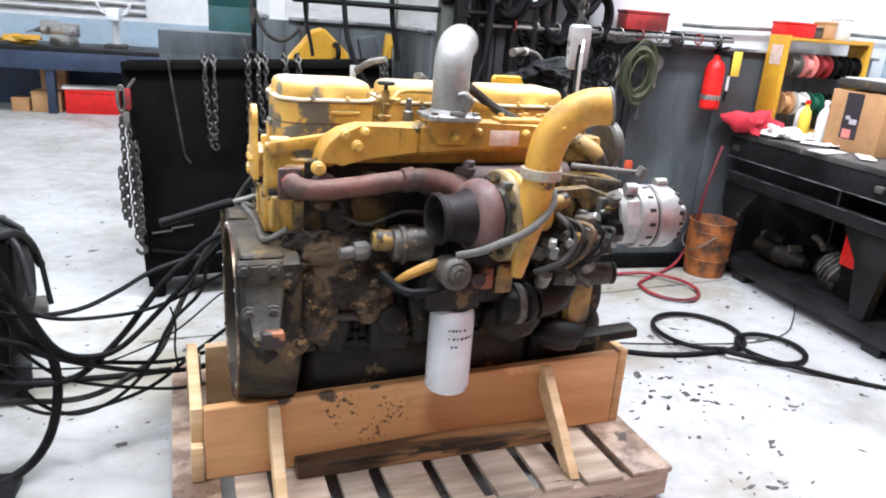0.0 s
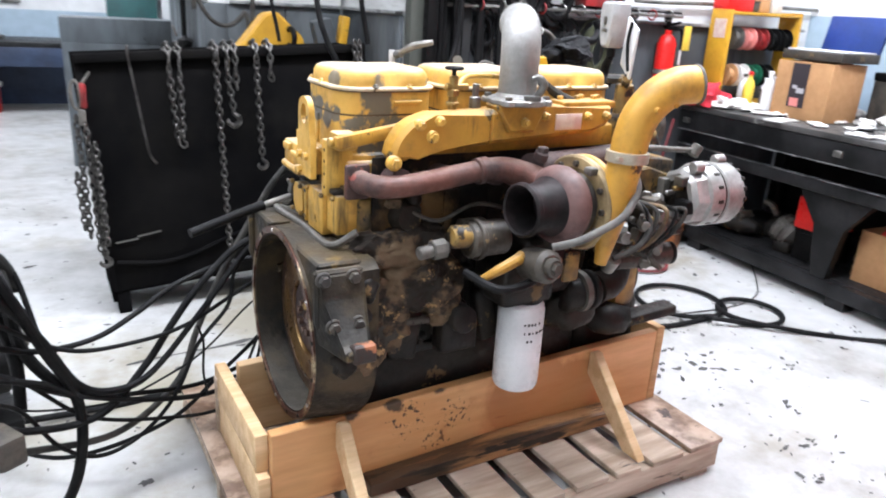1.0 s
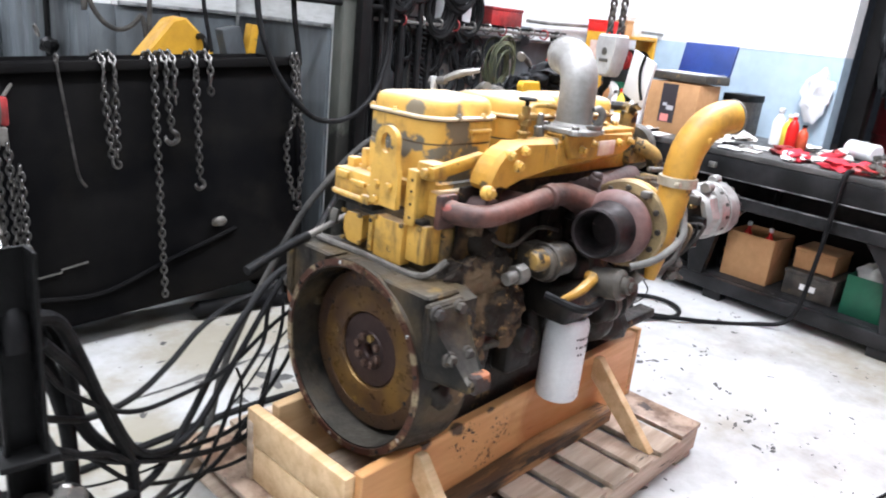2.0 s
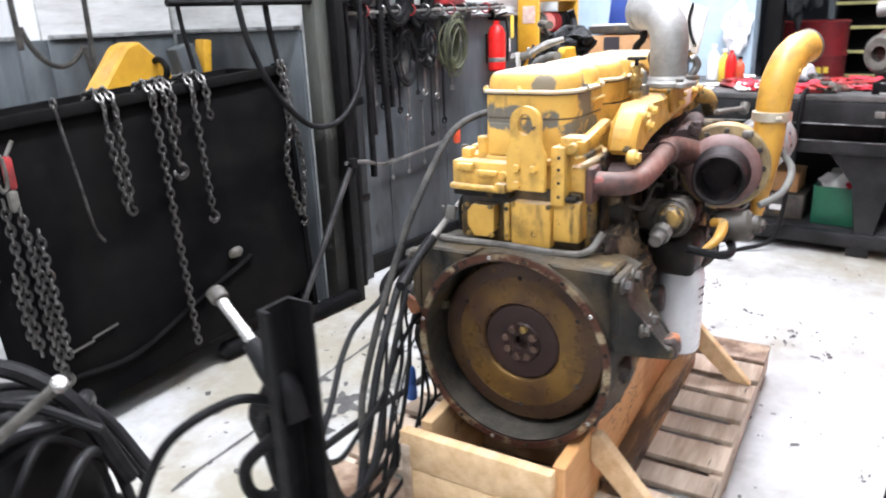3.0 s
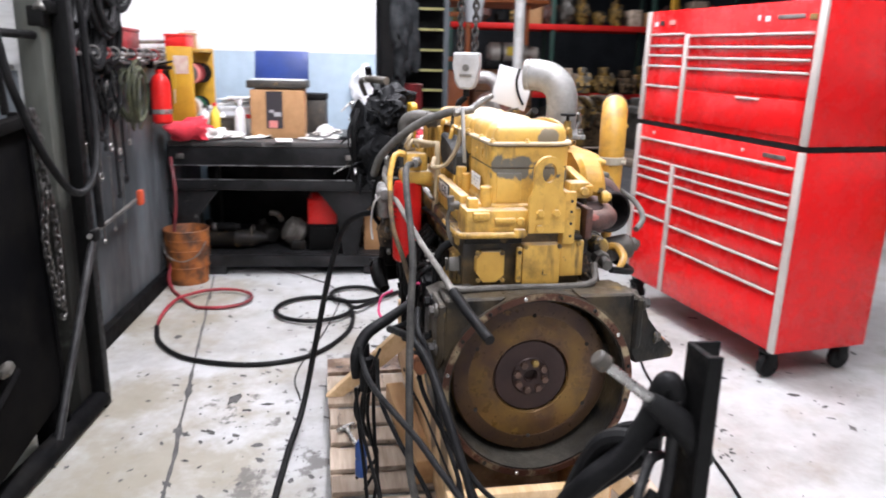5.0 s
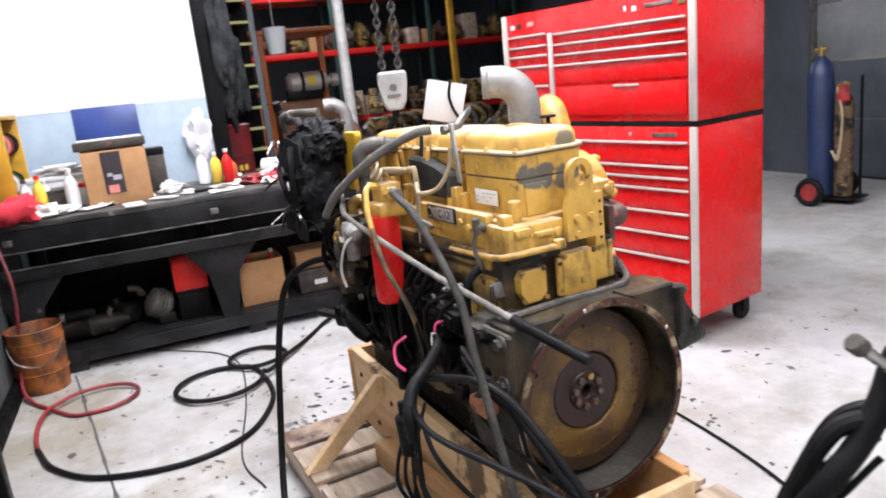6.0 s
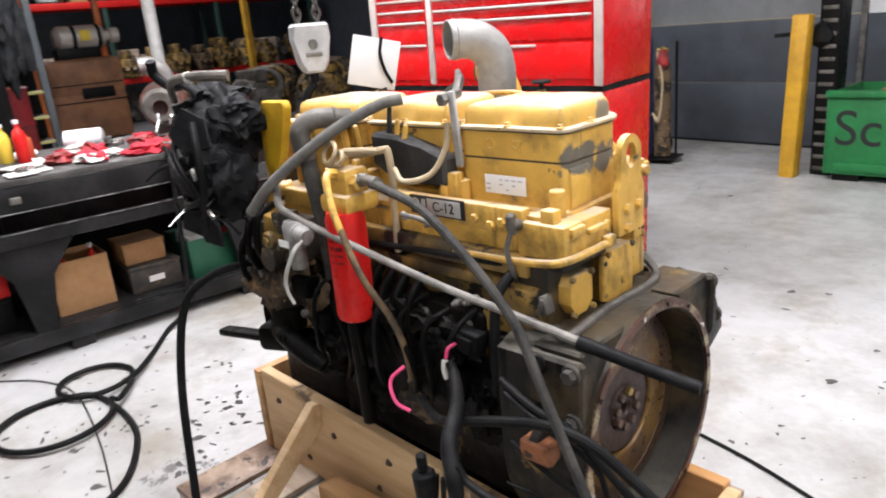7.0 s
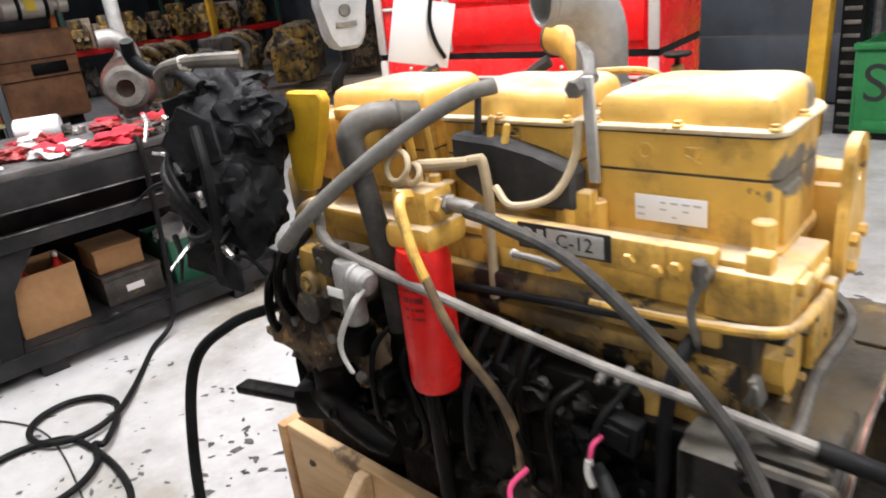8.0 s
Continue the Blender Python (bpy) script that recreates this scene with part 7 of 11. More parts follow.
STICKER = plain("white_sticker", (0.82, 0.82, 0.80), 0.5)
FAINT = plain("faint_print", (0.45, 0.45, 0.47), 0.6)
DARKRED = plain("dark_red_print", (0.14, 0.004, 0.004), 0.5)
PLATEBLK = plain("black_plate", (0.02, 0.02, 0.02), 0.4)
PLATESIL = mat("silver_plate", (0.55, 0.54, 0.50), (0.42, 0.41, 0.38), 20.0, 0.4, 0.4)

flywheel_housing()
flywheel()
block_and_pan()
head_and_covers()
intake_side()
exhaust_side()
front_end()
right_grime()
left_side()


# ---- pallet and crate under the engine ----
WOODWET = mat("oil_wet_pallet_wood", (0.42, 0.31, 0.23), (0.13, 0.075, 0.045), 3.2, 0.42, grain=(2.0, 2.0, 2), lo=0.42, hi=0.58, spots=((0.035, 0.022, 0.016), 6, 0.60))


def pallet():
    t = thing("pallet", "weathered wooden pallet, oil-stained grey boards", "pallet", (0.0, 0.0, 0.0), 4.5)
    y0, y1 = -0.50, 0.585
    rng = random.Random(11)
    for y in (y0 + 0.02, 0.04, y1 - 0.02):
        bm = bmesh.new()
        add_box(bm, (0.52, y, 0.065), (1.60, 0.038, 0.09), 0.004)
        part("stringer", bm, WOODOLD, t)
    w = [0.14, 0.10, 0.13, 0.10, 0.14, 0.10, 0.13, 0.10, 0.14, 0.16]
    x = -0.28
    for k, wk in enumerate(w):
        bm = bmesh.new()
        add_box(bm, (x + wk / 2, (y0 + y1) / 2, 0.12), (wk, y1 - y0 + rng.uniform(-0.01, 0.01), 0.02), 0.003, rz=rng.uniform(-0.6, 0.6))
        part("deck_board", bm, WOODWET if k in (0, 9) else WOODOLD, t, "oil-soaked board" if k in (0, 9) else "")
        x += wk + 0.041
    for x in (-0.2, 0.5, 1.22):
        bm = bmesh.new()
        add_box(bm, (x, (y0 + y1) / 2, 0.0115), (0.12, y1 - y0, 0.018), 0.003)
        part("bottom_board", bm, WOODOLD, t)


WOODDARK = mat("oil_soaked_pine", (0.36, 0.20, 0.085), (0.06, 0.036, 0.02), 3.5, 0.45, grain=(0.6, 4, 4), lo=0.44, hi=0.56, spots=((0.02, 0.014, 0.010), 5, 0.57))
SIDEWOOD = mat("oil_dripped_pine", (0.74, 0.42, 0.19), (0.58, 0.30, 0.11), 2.4, 0.5, grain=(0.45, 3, 3), spots=((0.16, 0.075, 0.03), 11, 0.70))
worn(SIDEWOOD, ((0.24, -0.21, 0.19, 0.15), (0.40, -0.21, 0.17, 0.14), (0.33, -0.21, 0.08, 0.13)), (0.04, 0.022, 0.012), 60.0, 0.855, 0.885)
worn(SIDEWOOD, ((0.06, -0.21, 0.26, 0.09), (0.20, -0.21, 0.27, 0.06), (0.34, -0.21, 0.27, 0.05)), (0.04, 0.026, 0.016), 9.0, 0.72, 0.80)
worn(SIDEWOOD, ((0.70, -0.21, 0.15, 0.22), (0.90, -0.21, 0.12, 0.20)), (0.40, 0.165, 0.05), 2.0, 0.62, 0.70, 0.75)
LEFTWOOD = mat("pale_knotty_pine", (0.70, 0.49, 0.27), (0.55, 0.35, 0.17), 3.0, 0.6, grain=(0.5, 5, 5), spots=((0.22, 0.12, 0.05), 9, 0.72))
worn(LEFTWOOD, ((0.25, 0.25, 0.22, 0.20), (0.05, 0.25, 0.2, 0.15), (1.0, 0.25, 0.30, 0.10)), (0.05, 0.032, 0.018), 9.0, 0.70, 0.80, 0.85)
KNOT = plain("dark_wood_knot", (0.05, 0.03, 0.018), 0.7)


def crate():
    t = thing("engine_crate", "open pine crate of boards and braces on a pallet", "crate", (0.0, 0.0, 0.131), 4.8)
    rng = random.Random(3)
    upright = Matrix(((1, 0, 0, 0), (0, 0, 1, 0), (0, 1, 0, 0), (0, 0, 0, 1)))
    # side boards, rear end boards, front end board, floor battens
    bm = bmesh.new()
    add_prism(bm, [(-0.183, 0.001), (1.262, 0.001), (1.262, 0.288), (-0.183, 0.245)], 0.036, Matrix.Translation((0, -0.203, 0)) @ upright, 0.003)
    part("side_board", bm, SIDEWOOD, t, "orange-brown pine side board with oil drips")
    bm = bmesh.new()
    add_prism(bm, [(-0.160, 0.001), (1.252, 0.001), (1.252, 0.312), (-0.160, 0.250)], 0.036, Matrix.Translation((0, 0.210, 0)) @ upright, 0.003)
    part("side_board", bm, LEFTWOOD, t, "pale pine side board with knots")
    for k, (z, h) in enumerate(((0.062, 0.12), (0.182, 0.115))):
        bm = bmesh.new()
        add_box(bm, (-0.203, 0.02 + 0.03 * k, z), (0.036, 0.46, h), 0.004, rz=rng.uniform(-1, 1))
        part("end_board", bm, WOODPALE, t)
    bm = bmesh.new()
    add_box(bm, (-0.200, 0.262, 0.10), (0.05, 0.03, 0.20), 0.004)
    part("corner_post", bm, WOODOLD, t)
    bm = bmesh.new()
    add_box(bm, (1.282, 0.022, 0.150), (0.036, 0.45, 0.296), 0.004)
    part("end_board", bm, WOOD, t)
    bm = bmesh.new()
    add_prism(bm, [(0.085, 0.0), (1.03, 0.0), (1.03, 0.055), (0.60, 0.062), (0.085, 0.048)], 0.066, Matrix.Translation((0, -0.272, 0)) @ upright, 0.005)
    part("bearer", bm, WOODDARK, t, "dark-stained wooden bearer along the crate")
    bm = bmesh.new()
    add_box(bm, (0.53, 0.29, 0.045), (0.62, 0.07, 0.088), 0.006, rz=4)
    part("bearer", bm, WOOD, t, "orange pine block with splintered ends")
    for x, y, s, w, top in ((0.02, -0.205, -1, 0.235, 0.245), (0.955, -0.205, -1, 0.285, 0.275), (0.93, 0.248, 1, 0.345, 0.300)):
        bm = bmesh.new()
        add_prism(bm, [(0.0, top - 0.004), (0.024, top), (w, 0.0), (w - 0.075, 0.0), (0.0, top - 0.085)], 0.036, Matrix.Translation((x - 0.018 * s, y, 0.0)) @ Matrix(((0, 0, s, 0), (s, 0, 0, 0), (0, 1, 0, 0), (0, 0, 0, 1))), 0.003)
        part("brace", bm, WOODPALE, t, "diagonal pine brace")
    for x in (0.18, 0.50, 0.82):
        bm = bmesh.new()
        add_box(bm, (x, 0.02, 0.059), (0.09, 0.36, 0.115), 0.006)
        part("cross_bearer", bm, WOODOLD, t)
    # nails and knots standing out of the pale board
    for x, z in ((1.16, 0.22), (0.86, 0.20), (0.66, 0.10), (0.60, 0.21), (1.02, 0.06)):
        bm = bmesh.new()
        add_lump(bm, (x, 0.247, z), (0.012, 0.006, 0.010), x * 9, 2, 0.5)
        part("knot", bm, KNOT, t)


pallet()
crate()


# ---- chains ----
def link_mesh(length, wire, material):
    bm = bmesh.new()
    add_torus(bm, (0, 0, 0), (0, 0, 1), length * 0.36, wire, 12, 6, (0.62, 1.0))
    return mesh_of("link", bm, material)


LINKS = {}


def chain(label, pts, length=0.052, wire=0.0056, hook=0.0, group="hanging chains"):
    """A chain of single links along pts, with a hook at the end if given."""
    key = (length, wire)
    if key not in LINKS:
        LINKS[key] = link_mesh(length, wire, CHAIN)
    p0 = Vector(pts[0])
    t = thing("chain", label, "chain", p0, group=group)
    way = spline(pts, 10)
    step, acc, k = length * 0.56, 0.0, 0
    for a, b in zip(way, way[1:]):
        d = b - a
        while acc < d.length:
            p = a + d * (acc / d.length)
            q = d.normalized().to_track_quat("Y", "Z").to_matrix().to_4x4()
            piece("link", LINKS[key], t, Matrix.Translation(p - p0) @ q @ pose(0, 0, 0, 0, 90 * (k % 2) + 20, 0))
            acc += step
            k += 1
        acc -= d.length
    if hook:
        e = way[-1] - p0
        bm = bmesh.new()
        add_tube(bm, [e + Vector(v) * hook for v in ((0, 0, 0.1), (0, 0, -0.5), (0.5, 0, -0.9), (0.6, 0, -1.5), (0, 0, -1.9), (-0.6, 0, -1.5), (-0.55, 0, -1.1))], [hook * 0.18, hook * 0.22, hook * 0.3, hook * 0.3, hook * 0.3, hook * 0.25, hook * 0.1], 8)
        part("hook", bm, CHAIN, t, "forged steel hook")
    return t


# ---- black tank with chains over its edge ----
TA = math.degrees(math.atan2(1.685 - 1.60, 0.80 + 0.53))


def tank():
    t = thing("steel_tank", "large flat-sided black steel tank with chains over its rim", "tank", (-0.52, 1.60, -0.03), TA, ry=-3.2)
    bm = bmesh.new()
    add_box(bm, (0.665, 0.012, 0.70), (1.33, 0.024, 1.10), 0.004)
    part("front_plate", bm, TANKBLACK, t)
    bm = bmesh.new()
    add_box(bm, (0.665, -0.004, 1.235), (1.33, 0.05, 0.04), 0.006)
    add_box(bm, (0.012, 0.02, 0.70), (0.03, 0.05, 1.10), 0.004)
    add_box(bm, (1.32, 0.02, 0.65), (0.03, 0.06, 1.22), 0.004)
    part("rim", bm, TANKBLACK, t)
    for x in (0.014, 1.316):
        bm = bmesh.new()
        add_box(bm, (x, 0.20, 0.66), (0.024, 0.34, 1.15), 0.004)
        part("side_plate", bm, TANKBLACK, t)
    bm = bmesh.new()
    add_box(bm, (0.665, 0.36, 0.66), (1.33, 0.02, 1.15), 0.004)
    part("back_plate", bm, TANKBLACK, t)
    bm = bmesh.new()
    add_box(bm, (0.665, 0.19, 0.14), (1.30, 0.33, 0.02), 0.004)
    part("bottom_plate", bm, TANKBLACK, t)
    for x in (0.05, 1.27):
        bm = bmesh.new()
        add_box(bm, (x, 0.05, 0.10 - 0.028 * x), (0.06, 0.08, 0.135 + 0.056 * x), 0.006)
        part("leg", bm, TANKBLACK, t)
        bm = bmesh.new()
        add_box(bm, (x, 0.33, 0.10 - 0.028 * x), (0.06, 0.08, 0.135 + 0.056 * x), 0.006)
        part("leg", bm, TANKBLACK, t)
    bm = bmesh.new()
    add_tube(bm, [(0.04, -0.014, 0.30), (0.30, -0.012, 0.27), (0.62, -0.012, 0.36), (0.95, -0.014, 0.45)], 0.012, 8)
    part("weld_bar", bm, TANKBLACK, t)
    bm = bmesh.new()
    add_box(bm, (0.10, -0.012, 0.40), (0.10, 0.004, 0.008), 0.001, ry=-4)
    add_box(bm, (0.20, -0.012, 0.42), (0.11, 0.004, 0.008), 0.001, ry=-6)
    part("scratch", bm, STEEL, t, "bright scratch in the paint")
    bm = bmesh.new()
    add_lump(bm, (0.86, -0.02, 0.50), (0.04, 0.02, 0.025), 3, 2, 0.3)
    part("tap", bm, IRON, t)


tank()


def pipe_stand():
    """Pipe stand between tank and wall: a foot along the floor, an upright and a slanted stay."""
    t = thing("pipe_stand", "black steel pipe stand with a slanted stay beside the tank", "stand", (1.095, 1.665, 0.0))
    bm = bmesh.new()
    add_tube(bm, [(-0.88, 0.045, 0.03), (-0.86, 0.04, 0.045), (-0.40, 0.016, 0.045), (-0.01, 0.0, 0.045)], [0.034, 0.044, 0.042, 0.040], 16, smooth=False)
    part("foot_pipe", bm, BLACK, t, "black pipe skid on the floor")
    bm = bmesh.new()
    add_box(bm, (0.0, 0.0, 1.30), (0.060, 0.060, 2.60), 0.006)
    part("upright", bm, BLACKSAT, t)
    bm = bmesh.new()
    add_cyl(bm, (-0.435, 0.0, 0.070), (0.0, -0.032, 0.770), 0.016, seg=12)
    part("stay", bm, STAYGREY, t, "worn grey stay")
    bm = bmesh.new()
    add_box(bm, (0.0, -0.03, 0.775), (0.05, 0.05, 0.05), 0.008)
    part("joint", bm, BLACKSAT, t)


STAYGREY = mat("worn_black_bar", (0.02, 0.02, 0.021), (0.06, 0.06, 0.06), 9.0, 0.45, 0.3)
pipe_stand()


def rim_z(x):
    return 1.236 + 0.056 * x


def on_rim(x, y=-0.035):
    a = radians(TA)
    return -0.52 + x * math.cos(a) - y * math.sin(a), 1.60 + x * math.sin(a) + y * math.cos(a)


def draped(x, drop, hook=0.0, skew=0.006, length=0.052, wire=0.0056):
    CZT = rim_z(x)
    xa, ya = on_rim(x, -0.045)
    xb, yb = on_rim(x - 0.005, 0.055)
    chain("dark steel chain draped over the rim of a black tank", [(xb, yb, CZT - 0.14), (xb, yb, CZT - 0.02), (xa * 0.5 + xb * 0.5, ya * 0.5 + yb * 0.5, CZT + 0.02), (xa, ya, CZT - 0.03), (xa, ya - 0.004, CZT - 0.12), (xa + skew, ya - 0.004, CZT - drop)], length, wire, hook)


draped(0.31, 0.41, skew=0.022)
draped(0.352, 0.40, 0.022, skew=0.0)
draped(0.515, 1.05, skew=0.03)
draped(0.565, 0.28, 0.042, skew=0.02)
draped(0.60, 0.20)
draped(0.70, 0.52, 0.032, skew=0.016)
draped(0.765, 0.16)
for dx in (0.0, 0.025):
    xa, ya = on_rim(1.19 + dx, -0.045)
    chain("dark chain bundle hung at the tank end", [(xa, ya, 1.30), (xa + 0.02, ya - 0.01, 1.05), (xa - 0.02 + 3 * dx, ya - 0.01, 0.85), (xa + 0.03, ya - 0.01, 0.60)], 0.052, 0.0056, 0.03 if dx else 0)
# chains hung at the tank's other end on a dark hook block
xa, ya = -0.60, 1.60
for k, (dx, top, low) in enumerate(((0.0, 0.95, 0.42), (0.035, 0.92, 0.36), (0.065, 0.84, 0.40), (-0.02, 0.70, 0.46), (0.05, 0.78, 0.34))):
    y = ya - 0.03 - 0.025 * (k % 3)
    chain("bundle of bright chain hung beside the tank", [(xa + dx, y, top), (xa + dx + 0.006, y, 0.5 * (top + low)), (xa + dx + 0.01, y, low)], 0.052, 0.0056, 0.034 if k == 4 else 0)
grab = thing("chain_hook", "worn dark red chain grab with a hook on the tank side", "hook", (-0.565, 1.57, 1.05))
bm = bmesh.new()
add_box(bm, (0, 0, 0.0), (0.03, 0.04, 0.11), 0.012)
part("body", bm, REDOX, grab)
bm = bmesh.new()
add_torus(bm, (-0.028, -0.01, 0.005), (0, 1, 0), 0.03, 0.008, 18, 8, (0.6, 2.0))
part("shackle", bm, IRON, grab, "dark steel shackle")
bm = bmesh.new()
add_box(bm, (-0.01, -0.015, -0.09), (0.03, 0.03, 0.07), 0.008)
part("swivel", bm, IRON, grab)
bm = bmesh.new()
add_cyl(bm, (0.0, 0, 0.05), (0.035, 0.01, 0.10), 0.007, seg=8)
part("pin", bm, IRON, grab)


def rod_on_tank():
    t = thing("pry_bar", "thin black steel rod hung on the tank face", "tool", (*on_rim(0.145, -0.02), 0.0), TA)
    bm = bmesh.new()
    add_tube(bm, [(0, 0, 1.245), (0.0, -0.012, 1.21), (0.03, -0.014, 0.98), (0.055, -0.014, 0.80), (0.085, -0.014, 0.74)], 0.006, 8)
    part("rod", bm, CHAIN, t)
    bm = bmesh.new()
    add_torus(bm, (0.0, -0.005, 1.247), (1, 0, 0), 0.016, 0.005, 14, 6)
    part("eye", bm, CHAIN, t)


rod_on_tank()


# ---- red tool cabinet ----
def tool_cabinet():
    """Roll cabinet with a top chest; x runs along the drawers, y into the body."""
    a = 12.0
    t = thing("tool_cabinet", "tall glossy red tool cabinet with top chest and bright trim", "cabinet", (1.185, -1.485, 0.0), a)
    W, D = 1.40, 0.56
    lean = pose(0, 0, 0, 0, -1.1, 0)
    for x0, z0, z1, nm in ((0, 0.156, 1.146, "roll_cabinet"), (0, 1.170, 1.815, "top_chest")):
        bm = bmesh.new()
        add_box(bm, (W / 2, -D / 2, (z0 + z1) / 2), (W, D, z1 - z0), 0.010)
        body = part(nm, bm, RED, t)
        body.matrix_basis = lean
        for x in (0.022, W - 0.022):
            bm = bmesh.new()
            add_box(bm, (x, 0.007, (z0 + z1) / 2), (0.044, 0.018, z1 - z0 - 0.004), 0.007)
            part("corner_trim", bm, TRIM, body, "bright steel corner trim")
        left = 0.985
        if nm == "roll_cabinet":
            bm = bmesh.new()
            add_box(bm, (left, 0.006, 0.555), (0.035, 0.016, 0.78), 0.005)
            part("center_trim", bm, TRIM, body)
            cols = ((0.05, left - 0.022, (0.938, 0.878, 0.818, 0.697, 0.578, 0.450)), (left + 0.022, W - 0.05, (0.938, 0.882, 0.824, 0.706, 0.590)))
            tops = 0.99
        else:
            bm = bmesh.new()
            add_box(bm, (left, 0.006, 1.43), (0.035, 0.016, 0.50), 0.005)
            part("center_trim", bm, TRIM, body)
            cols = ((0.05, left - 0.022, (1.665, 1.605, 1.548, 1.490)), (left + 0.022, W - 0.05, (1.676, 1.612, 1.557, 1.497, 1.380)))
            tops = 1.70
        for xa, xb, edges in cols:
            for k, ze in enumerate(edges):
                zb = edges[k + 1] + 0.014 if k + 1 < len(edges) else (z0 + 0.02)
                if nm == "top_chest" and k + 1 == len(edges):
                    zb = 1.20 if xa > 0.5 else 1.385
                bm = bmesh.new()
                add_box(bm, ((xa + xb) / 2, 0.002, (ze + zb) / 2), (xb - xa - 0.008, 0.012, max(0.02, ze - zb - 0.004)), 0.004)
                d = part("drawer", bm, RED, body)
                bm = bmesh.new()
                add_box(bm, ((xa + xb) / 2, 0.013, ze + 0.003), (xb - xa - 0.012, 0.018, 0.013), 0.005)
                part("pull", bm, TRIM, d, "bright drawer pull")
        if nm == "top_chest":
            bm = bmesh.new()
            add_box(bm, (0.51, 0.004, 1.287), (0.90, 0.014, 0.165), 0.006)
            d = part("drop_door", bm, RED, body)
            bm = bmesh.new()
            add_box(bm, (0.43, 0.014, 1.362), (0.17, 0.014, 0.013), 0.004)
            part("handle", bm, TRIM, d)
            for k, (x, w, m) in enumerate(((0.22, 0.17, STEEL), (0.37, 0.03, WHITEFILT), (0.43, 0.016, WHITEFILT), (0.085, 0.045, BRASS), (1.25, 0.04, INK), (1.31, 0.035, WHITEFILT), (1.15, 0.06, PALERED))):
                bm = bmesh.new()
                add_box(bm, (x, 0.003, 1.745 - 0.006 * (k % 2)), (w, 0.004, 0.026 if m != STEEL else 0.018), 0.001)
                part("badge", bm, m, body)
        else:
            # one wide drawer over both columns
            bm = bmesh.new()
            add_box(bm, (W / 2, 0.002, 1.008), (W - 0.108, 0.012, 0.102), 0.004)
            d = part("wide_drawer", bm, RED, body)
            bm = bmesh.new()
            add_box(bm, (W / 2, 0.013, 1.064), (W - 0.112, 0.018, 0.014), 0.005)
            part("pull", bm, TRIM, d, "bright drawer pull")
            bm = bmesh.new()
            add_box(bm, (0.20, 0.003, 1.103), (0.15, 0.005, 0.020), 0.001)
            part("badge", bm, STEEL, body, "small metal badge")
            for x in (0.42, 1.22):
                bm = bmesh.new()
                add_cyl(bm, (x, 0.0, 1.106), (x, 0.009, 1.106), 0.009, seg=12)
                part("lock", bm, TRIM, body)
    bm = bmesh.new()
    add_box(bm, (W / 2, -D / 2, 1.158), (W - 0.004, D - 0.004, 0.023), 0.0)
    part("mat", bm, RUBBER, t, "black strip between chest and cabinet").matrix_basis = lean
    for x in (0.09, W - 0.09):
        for y in (-0.05, -D + 0.06):
            bm = bmesh.new()
            add_cyl(bm, (x - 0.022, y, 0.062), (x + 0.022, y, 0.062), 0.061, seg=24, bev=0.010)
            w = part("caster", bm, RUBBER, t, "black caster wheel")
            bm = bmesh.new()
            add_box(bm, (x, y, 0.138), (0.075, 0.075, 0.02), 0.004)
            add_box(bm, (x, y, 0.153), (0.05, 0.05, 0.045 if x > 0.5 else 0.012), 0.004)
            add_box(bm, (x - 0.032, y, 0.10), (0.008, 0.06, 0.09), 0.003)
            add_box(bm, (x + 0.032, y, 0.10), (0.008, 0.06, 0.09), 0.003)
            part("fork", bm, BLACKSAT, w)


PALERED = plain("pale_red_badge", (0.7, 0.25, 0.22), 0.5)
tool_cabinet()


